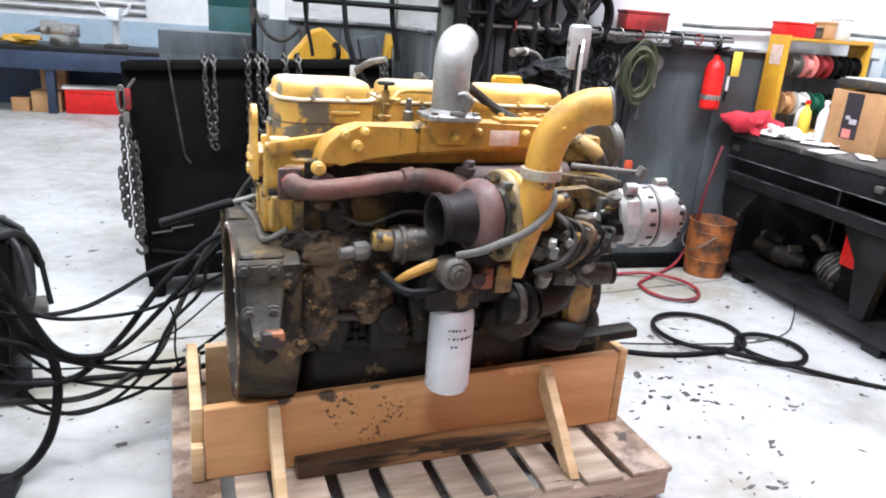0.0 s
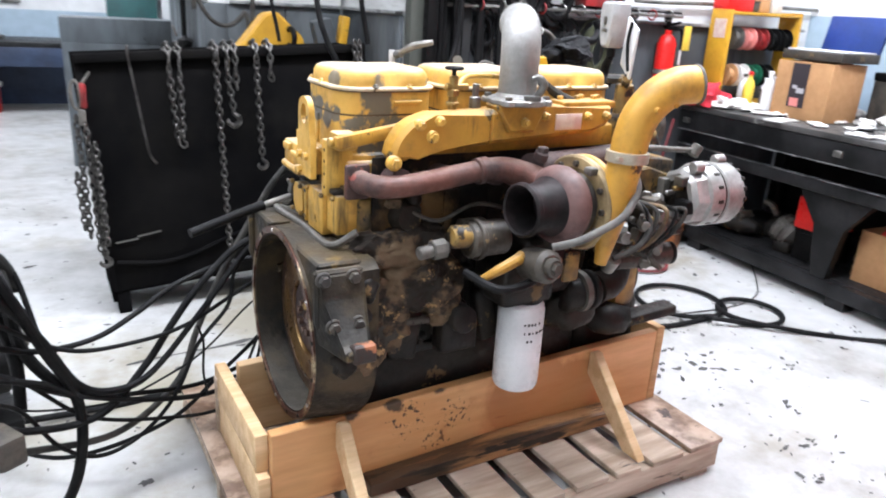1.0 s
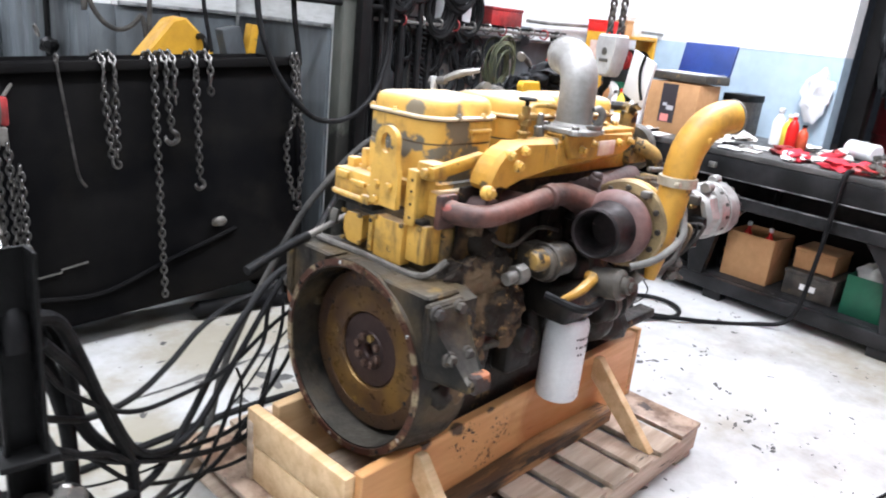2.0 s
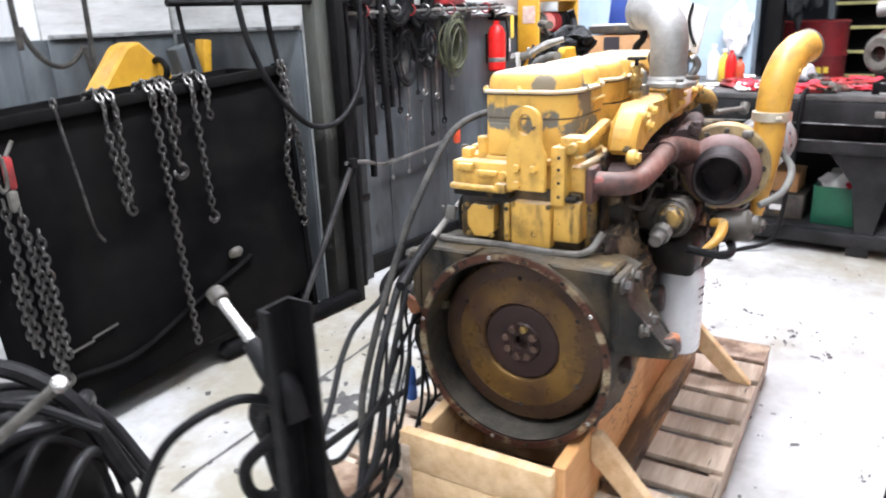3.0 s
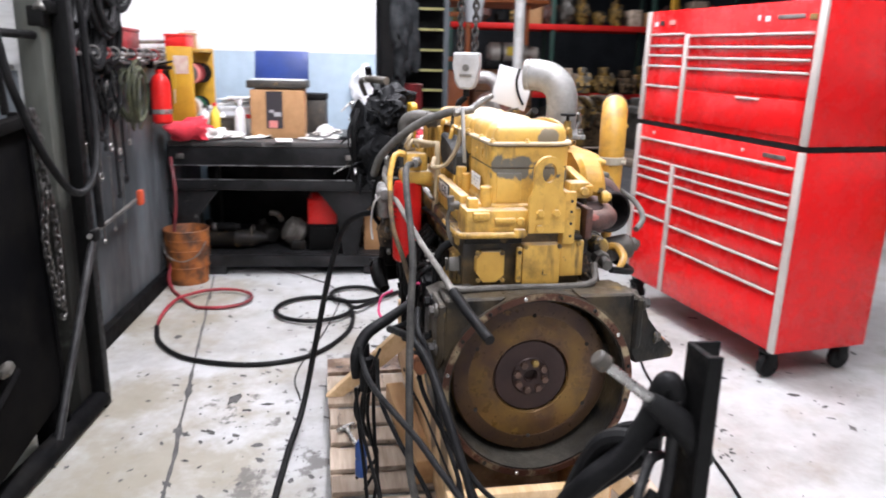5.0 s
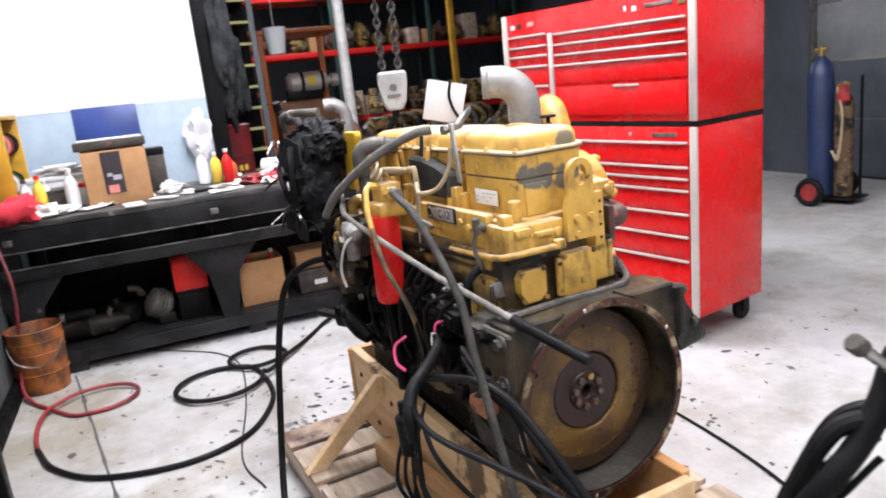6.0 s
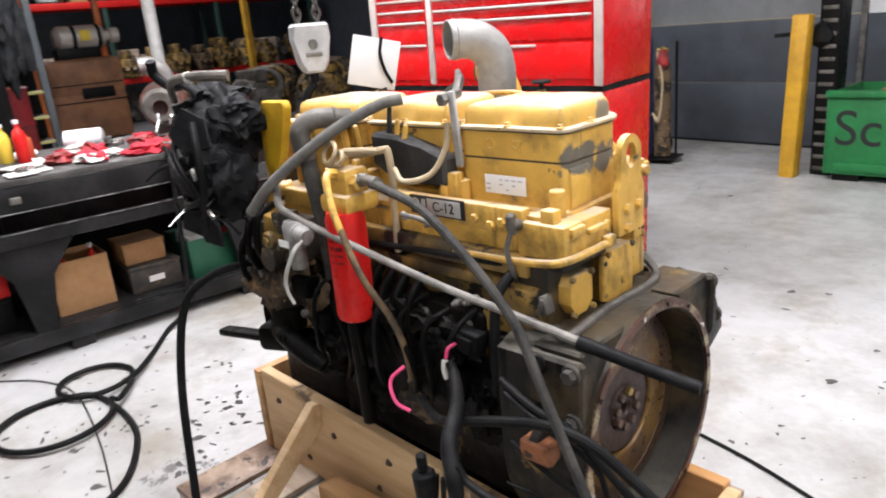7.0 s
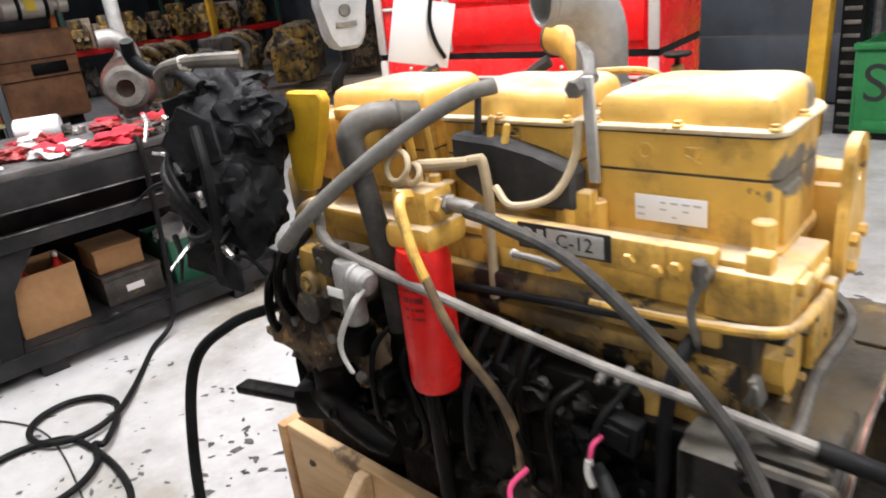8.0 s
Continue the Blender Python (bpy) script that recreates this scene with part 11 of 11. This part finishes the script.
starter_motor()
finned_casting()
for k, (x, y, s) in enumerate(((3.56, 1.70, (0.10, 0.13, 0.10)), (3.58, 1.30, (0.13, 0.10, 0.10)), (3.45, 0.58, (0.09, 0.09, 0.08)))):
    bm = bmesh.new()
    add_cyl(bm, (-s[0] * 0.8, -0.05, s[2] * 0.7), (s[0] * 0.7, 0.06, s[2] * 0.8), s[2] * 0.62, seg=18, bev=0.01)
    add_box(bm, (0, 0.02, s[2] * 0.5), (s[0] * 1.3, s[1], s[2]), 0.015, rz=14 * k)
    add_cyl(bm, (0.02, 0.03, s[2] * 0.9), (0.03, 0.05, s[2] * 1.7), s[2] * 0.28, seg=14, bev=0.006)
    for v in bm.verts:
        v.co.z = max(0.0, v.co.z)
    solo("greasy_casting", bm, (BLACKSAT, OIL)[k % 2], "greasy black machine casting on the lower shelf", "casting", (x, y, SZ), group="castings under the bench")


def bucket():
    t = thing("bucket", "rusty orange-brown bucket with a wire handle on the floor", "bucket", (3.0, 1.765, 0.0))
    bm = bmesh.new()
    add_lathe(bm, [(0, 0.004), (0.13, 0.0), (0.145, 0.20), (0.150, 0.37), (0.155, 0.375), (0.150, 0.38), (0.145, 0.37), (0.128, 0.01), (0, 0.012)], (0, 0, 0), (0, 0, 1), 32)
    part("pail", bm, RUSTBUCKET, t)
    for z in (0.12, 0.24, 0.31):
        bm = bmesh.new()
        add_torus(bm, (0, 0, z), (0, 0, 1), 0.139 + 0.03 * z, 0.004, 32, 6)
        part("hoop", bm, RUSTBUCKET, t)
    bm = bmesh.new()
    add_tube(bm, [(-0.06, -0.145, 0.30), (-0.14, -0.10, 0.22), (-0.16, 0.0, 0.18), (-0.14, 0.10, 0.22), (-0.06, 0.145, 0.30)], 0.004, 6)
    part("handle", bm, STEEL, t)


bucket()


# ---- south side: gas bottles, guard post, scrap bin ----
def gas_cart():
    t = thing("gas_bottle_cart", "navy gas cylinders on a two-wheeled cart by the door", "cart", (3.24, -4.9, 0.0), 10)
    for x, r, h in ((0.05, 0.115, 1.28), (-0.17, 0.08, 0.95)):
        bm = bmesh.new()
        add_lathe(bm, [(0, 0), (r, 0), (r, h * 0.86), (r * 0.8, h * 0.94), (r * 0.3, h), (0, h)], (x, 0, 0.07), (x, 0, 2), 26)
        c = part("cylinder", bm, NAVY if r > 0.1 else OILBROWN, t)
        bm = bmesh.new()
        add_cyl(bm, (x, 0, h + 0.06), (x, 0, h + 0.16), 0.025, seg=12)
        add_cyl(bm, (x - 0.06, 0, h + 0.13), (x + 0.06, 0, h + 0.13), 0.02, seg=10)
        part("valve", bm, BRASS, c)
    bm = bmesh.new()
    for k in (-0.02, 0.0, 0.02):
        add_tube(bm, [(-0.15, 0.09, 1.05 + k), (-0.22, 0.13, 0.8), (-0.19, 0.14, 0.45 + k), (-0.12, 0.13, 0.5)], 0.010, 6)
    part("torch_hose", bm, GREYLINE, t, "pale torch hoses")
    bm = bmesh.new()
    add_lump(bm, (-0.2, 0.08, 1.0), (0.06, 0.05, 0.09), 6, 2, 0.3)
    part("gauge", bm, REDOX, t)
    bm = bmesh.new()
    add_box(bm, (-0.05, 0, 0.055), (0.55, 0.30, 0.02), 0.004)
    for x in (-0.25, 0.16):
        add_cyl(bm, (x, -0.14, 0.06), (x, -0.14, 1.15), 0.014, seg=8)
    part("frame", bm, BLACKSAT, t)
    for y in (-0.30, 0.30):
        bm = bmesh.new()
        add_torus(bm, (-0.02, y, 0.135), (0, 1, 0), 0.105, 0.030, 24, 10)
        w = part("wheel", bm, RUBBER, t)
        bm = bmesh.new()
        add_cyl(bm, (-0.02, y - 0.02, 0.135), (-0.02, y + 0.02, 0.135), 0.08, seg=20)
        part("rim", bm, REDOX, w, "red rim")
    bm = bmesh.new()
    add_cyl(bm, (-0.02, -0.3, 0.135), (-0.02, 0.3, 0.135), 0.012, seg=8)
    part("axle", bm, STEEL, t)


gas_cart()


def guard_post():
    t = thing("guard_post", "scraped yellow guard post beside the door", "post", (1.80, -4.87, 0.0), ry=-2.0)
    bm = bmesh.new()
    add_box(bm, (0, 0, 0.66), (0.13, 0.13, 1.33), 0.012)
    part("post", bm, POSTYEL, t)


guard_post()


def ribbed_column():
    t = thing("wall_column", "dark green-grey riveted steel column", "column", (1.60, -5.10, 0.0), kind="structure")
    bm = bmesh.new()
    add_box(bm, (0, 0, 2.7), (0.16, 0.20, 5.4), 0.004)
    part("core", bm, BLACKSAT, t)
    for k in range(24):
        bm = bmesh.new()
        add_box(bm, (0.0, 0.105, 0.06 + 0.10 * k), (0.12, 0.012, 0.03), 0.004)
        part("rivet_plate", bm, IRON, t)
    bm = bmesh.new()
    add_lump(bm, (0.05, 0.12, 1.15), (0.10, 0.06, 0.10), 71, 2, 0.4)
    part("fixture", bm, BLACKSAT, t)
    bm = bmesh.new()
    add_cyl(bm, (0.1, 0.12, 1.18), (0.42, 0.14, 1.16), 0.018, seg=10)
    part("arm", bm, BLACKSAT, t)


ribbed_column()


def scrap_bin():
    t = thing("scrap_bin", "green steel scrap bin with black hand lettering", "bin", (1.50, -4.86, 0.0), 4)
    for c, s in (((-0.62, 0, 0.385), (1.24, 0.03, 0.65)), ((-0.62, -0.75, 0.385), (1.24, 0.03, 0.65)), ((0, -0.375, 0.385), (0.03, 0.78, 0.65)), ((-1.24, -0.375, 0.385), (0.03, 0.78, 0.65)), ((-0.62, -0.375, 0.075), (1.24, 0.75, 0.03))):
        bm = bmesh.new()
        add_box(bm, c, s, 0.004)
        part("wall", bm, GREEN, t)
    bm = bmesh.new()
    add_box(bm, (-0.62, 0.02, 0.705), (1.28, 0.07, 0.05), 0.008)
    part("rim", bm, GREEN, t)
    for x in (-0.15, -1.05):
        bm = bmesh.new()
        add_box(bm, (x, -0.36, 0.03), (0.20, 0.7, 0.06), 0.004)
        part("runner", bm, BLACKSAT, t)
    bm = bmesh.new()
    add_box(bm, (-0.62, 0.022, 0.12), (1.1, 0.02, 0.07), 0.005)
    part("foot_rail", bm, GREEN, t)
    lettering("bin_text", "Scrap", 0.40, INK, t, pose(-0.49, 0.0165, 0.42, 90, 0, 180))


scrap_bin()
bm = bmesh.new()
add_lump(bm, (0, 0, 0.14), (0.28, 0.22, 0.16), 81, 3, 0.4)
solo("scrap_part", bm, YELGRIME, "old yellow engine cover heaped in the scrap bin", "scrap", (0.95, -5.2, 0.52))
bm = bmesh.new()
add_lump(bm, (0, 0, 0.14), (0.36, 0.26, 0.40), 83, 3, 0.3)
solo("scrap_part", bm, BLACKSAT, "dark scrap metal in the scrap bin", "scrap", (0.62, -5.25, 0.2))


# ---- store bay seen past the bench ----
def drum():
    t = thing("oil_drum", "dark red steel oil drum on a stand in the store", "drum", (5.6, 0.28, 0.0))
    bm = bmesh.new()
    add_lathe(bm, [(0, 0), (0.28, 0), (0.286, 0.02), (0.28, 0.04), (0.28, 0.28), (0.288, 0.30), (0.28, 0.32), (0.28, 0.56), (0.288, 0.58), (0.28, 0.60), (0.28, 0.84), (0.288, 0.86), (0.27, 0.87), (0, 0.86)], (0, 0, 0.45), (0, 0, 2), 36)
    d = part("barrel", bm, DRUMRED, t)
    for k in range(4):
        bm = bmesh.new()
        a = radians(180 + 12 * k)
        add_box(bm, (0, 0, 0), (0.003, 0.04, 0.05), 0)
        bmesh.ops.transform(bm, matrix=Matrix.Translation((0.283 * math.cos(a), 0.283 * math.sin(a), 0.92)) @ pose(0, 0, 0, 0, 0, math.degrees(a)), verts=bm.verts)
        part("print_bar", bm, TAGYEL, d)
    bm = bmesh.new()
    add_box(bm, (0, 0, 0.22), (0.62, 0.62, 0.45), 0.01)
    part("stand", bm, BLACKSAT, t)


DRUMRED = mat("dark_red_drum_paint", (0.22, 0.015, 0.018), (0.14, 0.012, 0.014), 4.0, 0.45)
drum()


def stair_shelf():
    t = thing("steel_shelving", "tall dark shelving with pale yellow shelf edges", "shelving", (6.4, -0.02, 0.0))
    for y in (-0.29, 0.29):
        bm = bmesh.new()
        add_box(bm, (0, y, 1.6), (0.05, 0.06, 3.2), 0.004)
        part("upright", bm, PANEL, t)
    for k in range(13):
        bm = bmesh.new()
        add_box(bm, (0.16, 0, 0.35 + 0.22 * k), (0.34, 0.52, 0.025), 0.003)
        s = part("shelf", bm, BLACKSAT, t)
        bm = bmesh.new()
        add_box(bm, (-0.016, 0, 0.35 + 0.22 * k), (0.008, 0.52, 0.028), 0.001)
        part("edge", bm, EDGEYEL, s, "pale yellow edge")
    bm = bmesh.new()
    add_box(bm, (0.34, 0, 1.6), (0.01, 0.58, 3.2), 0.001)
    part("back", bm, BLACKSAT, t)


EDGEYEL = mat("pale_yellow_edge", (0.45, 0.42, 0.16), (0.32, 0.3, 0.12), 6.0, 0.6)
stair_shelf()
bm = bmesh.new()
add_cyl(bm, (0, 0, 0), (0, 0, 5.4), 0.05, seg=18)
solo("pole", bm, BRIGHTGREY, "pale grey steel pole at the edge of the store", "pole", (5.05, -0.88, 0.0), kind="structure")
# hanging coats by the wall's end
CLOTHDARK = mat("dark_work_cloth", (0.02, 0.022, 0.024), (0.045, 0.048, 0.05), 8.0, 0.9, bump=0.4, spec=0.1)
bm = bmesh.new()
add_box(bm, (0, 0, 2.7), (0.12, 0.12, 5.4), 0.004)
solo("door_post", bm, BLACKSAT, "dark steel post at the wall's end", "post", (4.56, 0.38, 0.0), kind="structure")
for k, (dx, dy, z, sx, sy, sz) in enumerate(((0.0, -0.12, 1.95, 0.13, 0.10, 0.48), (0.10, -0.15, 1.75, 0.12, 0.12, 0.42))):
    ct = thing("work_coat", "dark work coat hung on a post", "coat", (4.56 + dx, 0.38 + dy, z), group="hung coats")
    bm = bmesh.new()
    add_lump(bm, (0, 0, 0), (sx, sy, sz), 91 + k, 4, 0.45)
    part("coat", bm, CLOTHDARK, ct)
    bm = bmesh.new()
    add_tube(bm, [(-dx, -dy - 0.05, sz * 0.9), (0, 0, sz * 0.95), (0.0, -0.02, sz * 0.7)], 0.008, 6)
    part("hook", bm, STEEL, ct)
bm = bmesh.new()
add_lump(bm, (0, 0, 0), (0.05, 0.10, 0.16), 93, 3, 0.6)
solo("plastic_bag", bm, CLEARGLASS, "clear plastic bags pinned on the wall edge", "bag", (4.24, 0.58, 1.32))


def forklift():
    t = thing("forklift", "old orange and tan forklift parked in the store", "forklift", (9.75, -1.0, 0.0), 0)
    bm = bmesh.new()
    add_box(bm, (0.66, -0.55, 0.92), (1.30, 0.98, 1.10), 0.07)
    add_box(bm, (0.06, -0.55, 1.22), (0.14, 0.97, 0.46), 0.05)
    body = part("body", bm, BROWNTRUCK, t)
    for z in (1.13, 0.90):
        bm = bmesh.new()
        add_box(bm, (-0.012, -0.55, z), (0.012, 0.92, 0.014), 0.003)
        part("rib", bm, BLACKSAT, body)
    bm = bmesh.new()
    add_box(bm, (-0.016, -0.66, 1.01), (0.02, 0.42, 0.14), 0.01)
    part("grille", bm, BLACKSAT, body)
    bm = bmesh.new()
    add_box(bm, (0.0, 0.22, 0.95), (0.40, 0.40, 1.0), 0.05)
    part("cowl", bm, ORANGE, t)
    for y, z0 in ((0.42, 0.6), (0.04, 0.6), (-0.99, 1.44)):
        bm = bmesh.new()
        add_box(bm, (0.05 if z0 < 1 else 0.40, y if z0 < 1 else -0.96, 0.5 * (z0 + 2.5)), (0.08, 0.08, 2.5 - z0), 0.01)
        part("mast_post", bm, ORANGE, t)
    for z in (1.62, 2.30):
        bm = bmesh.new()
        add_box(bm, (0.06, 0.23, z), (0.06, 0.44, 0.07), 0.01)
        part("mast_bar", bm, ORANGE, t)
    bm = bmesh.new()
    add_box(bm, (0.60, -0.44, 2.52), (1.2, 1.60, 0.06), 0.01)
    part("roof", bm, ORANGE, t)
    bm = bmesh.new()
    add_lathe(bm, [(0, 0), (0.10, 0.01), (0.158, 0.07), (0.158, 0.60), (0.11, 0.66), (0.06, 0.67), (0.06, 0.72), (0.10, 0.73), (0.10, 0.84), (0, 0.84)], (0.20, -0.28, 1.74), (0.20, -2, 1.74), 28)
    g = part("gas_tank", bm, TRIM, t, "silver gas tank")
    for y in (-0.50, -0.82):
        bm = bmesh.new()
        add_lathe(bm, [(0.160, 0), (0.165, 0), (0.165, 0.05), (0.160, 0.05)], (0.20, y, 1.74), (0.20, y - 1, 1.74), 28)
        part("band", bm, BLACKSAT, g)
    bm = bmesh.new()
    add_box(bm, (0.043, -0.66, 1.76), (0.012, 0.13, 0.14), 0.004)
    part("label", bm, TAGYEL, g)
    bm = bmesh.new()
    add_box(bm, (0.20, -0.55, 1.535), (0.24, 0.56, 0.14), 0.01)
    part("cradle", bm, BLACKSAT, g)
    for x, y in ((0.50, 0.10), (0.50, -0.88), (1.1, 0.10), (1.1, -0.88)):
        bm = bmesh.new()
        add_cyl(bm, (x, y - 0.10, 0.27), (x, y + 0.10, 0.27), 0.265, seg=26, bev=0.05)
        part("wheel", bm, RUBBER, t)


forklift()
bm = bmesh.new()
add_box(bm, (0, 0, 2.0), (0.12, 0.12, 4.0), 0.01)
add_box(bm, (0, 0, 0.01), (0.26, 0.26, 0.02), 0.004)
solo("rack_post", bm, POSTYEL, "yellow steel post standing before the store racks", "post", (13.0, -5.6, 0.0), kind="structure")


def pallet_rack(x, y0, y1, seed):
    t = thing("pallet_rack", "tall storage rack with red beams and green uprights", "rack", (x, y0, 0.0), group="pallet racks")
    L = y1 - y0
    for k in range(int(L / 2.4) + 1):
        for d in (0.0, 0.9):
            bm = bmesh.new()
            add_box(bm, (d, k * 2.4, 2.2), (0.08, 0.09, 4.4), 0.004)
            part("upright", bm, RACKGREEN, t)
    for z in (0.9, 2.45, 3.7):
        for d in (-0.03, 0.93):
            bm = bmesh.new()
            add_box(bm, (d, L / 2, z), (0.05, L, 0.13), 0.006)
            part("beam", bm, REDFILT, t, "red load beam")
        bm = bmesh.new()
        add_box(bm, (0.45, L / 2, z + 0.02), (0.88, L, 0.03), 0.002)
        part("deck", bm, WOODOLD, t)


RACKGREEN = mat("dark_green_upright", (0.02, 0.07, 0.05), (0.03, 0.06, 0.05), 4.0, 0.5)
pallet_rack(15.2, -8.4, -1.2, 1)
rngr = random.Random(77)
for k in range(54):
    lev = (0.0, 0.945, 2.495)[k % 3]
    y = -8.0 + 6.8 * ((k // 3) / 17.0)
    sx, sy, sz = rngr.uniform(0.18, 0.3), rngr.uniform(0.12, 0.2), rngr.uniform(0.16, 0.34)
    bm = bmesh.new()
    m = rngr.choice((YELGRIME, YELGRIME, IRON, CARD, RUSTPIPE, BLACKSAT, WOODOLD))
    if m in (CARD, WOODOLD):
        add_box(bm, (0, 0, sz), (2 * sx, 2 * sy, 2 * sz), 0.01)
    else:
        add_lump(bm, (0, 0, sz), (sx, sy, sz), 200 + k, 3, 0.5)
        add_cyl(bm, (-sx, 0, sz), (-sx - 0.1, 0, sz), 0.1, seg=16)
        add_box(bm, (0.0, 0.03, sz * 1.5), (sx, sy, sz * 0.5), 0.02)
        for v in bm.verts:
            v.co.z = max(0.0, v.co.z)
    solo("stored_engine" if m not in (CARD, WOODOLD) else "stored_box", bm, m, "greasy stored engine part on a rack" if m not in (CARD, WOODOLD) else "brown box stored on a rack", "stored part", (15.6 + rngr.uniform(-0.1, 0.1), y, lev), 0, "stored parts")
for k in range(14):
    x, y = 9.6 + 0.5 * (k % 3), -2.6 - 0.42 * k
    s = rngr.uniform(0.30, 0.5)
    bm = bmesh.new()
    add_box(bm, (0, 0, 0.06), (0.9, 0.8, 0.12), 0.01)
    stand = solo("engine_skid", bm, WOODOLD, "wooden skid under a stored engine", "skid", (x, y, 0.0), 5 * k, "engine skids")
    bm = bmesh.new()
    add_box(bm, (0, 0, 0.40), (0.60, 0.45, 0.55), 0.05)
    add_lump(bm, (0.05, 0, 0.62), (0.34, 0.26, 0.28), 300 + k, 3, 0.4)
    add_box(bm, (0, 0, 0.86), (0.5, 0.22, 0.18), 0.03)
    for j in range(3):
        add_cyl(bm, (-0.30, -0.12 + 0.13 * j, 0.5), (-0.38, -0.12 + 0.13 * j, 0.52), 0.06, seg=14)
    add_tube(bm, [(-0.2, -0.3, 0.5), (-0.25, -0.35, 0.75), (-0.1, -0.3, 0.9), (0.2, -0.28, 0.92)], 0.05, 10)
    solo("stored_engine", bm, (YELGRIME, OILBROWN, YELGRIME, IRON)[k % 4], "greasy yellow used engine on a skid", "engine", (x, y, 0.1205), 5 * k, "stored engines")


for k in range(7):
    s = rngr.uniform(0.32, 0.42)
    bm = bmesh.new()
    add_box(bm, (0, 0, s * 0.6), (s * 1.4, s * 0.9, s * 1.1), 0.04)
    add_box(bm, (0, 0.02, s * 1.4), (s * 1.1, s * 0.5, s * 0.5), 0.03)
    for j in range(4):
        add_cyl(bm, (-s * 0.68, -s * 0.3 + s * 0.2 * j, s * (0.5 + 0.2 * (j % 2))), (-s * 0.85, -s * 0.3 + s * 0.2 * j, s * 0.6), s * 0.12, seg=12)
    add_tube(bm, [(-s * 0.6, -s * 0.4, s * 0.3), (-s * 0.8, -s * 0.45, s * 0.9), (-s * 0.5, -s * 0.3, s * 1.3)], s * 0.09, 10)
    solo("stored_engine", bm, (YELGRIME, YELBARE, YELGRIME, OILBROWN)[k % 4], "greasy yellow used engine on a rack shelf", "engine", (15.3, -3.9 - 0.52 * k, 0.936), 8 * k - 20, "stored engines")


def tool_tray():
    t = thing("tool_tray", "flat black tool tray on the end of the bench", "tray", (3.36, -0.72, BT), -4)
    bm = bmesh.new()
    add_box(bm, (0, 0, 0.012), (0.42, 0.50, 0.022), 0.004)
    part("bottom", bm, BLACKSAT, t)
    for c, d in (((-0.205, 0, 0.035), (0.012, 0.50, 0.06)), ((0.205, 0, 0.035), (0.012, 0.50, 0.06)), ((0, -0.245, 0.035), (0.40, 0.012, 0.06)), ((0, 0.245, 0.035), (0.40, 0.012, 0.06))):
        bm = bmesh.new()
        add_box(bm, c, d, 0.003)
        part("side", bm, BLACKSAT, t)
    for z, m in ((0.006, BRIGHTGREY), (0.064, EDGESTEEL)):
        bm = bmesh.new()
        add_box(bm, (-0.213, -0.02, z), (0.004, 0.46, 0.010), 0.001)
        part("edge", bm, m, t)
    lv = thing("spirit_level", "yellow and black level lying across a tray", "level", (3.34, -0.74, BT + 0.066), 3)
    bm = bmesh.new()
    add_box(bm, (0, 0, 0.025), (0.03, 0.40, 0.048), 0.004)
    part("body", bm, BLACKSAT, lv)
    bm = bmesh.new()
    add_box(bm, (-0.016, -0.06, 0.026), (0.004, 0.20, 0.034), 0.001)
    part("panel", bm, TAGYEL, lv)
    for y in (-0.18, 0.16):
        bm = bmesh.new()
        add_box(bm, (-0.016, y, 0.024), (0.004, 0.05, 0.028), 0.001)
        part("end_cap", bm, WOODPALE, lv)


tool_tray()
bm = bmesh.new()
add_lathe(bm, [(0, 0), (0.10, 0), (0.14, 0.30), (0.145, 0.30), (0.14, 0.31), (0, 0.305)], (0, 0, 0), (0, 0, 1), 24)
add_cyl(bm, (0, 0, 0.29), (0, 0, 3.36), 0.004, seg=6, bev=0)
solo("hanging_pail", bm, CLEARGLASS, "pale pail hung from the roof in the store", "pail", (7.5, -0.75, 2.05))
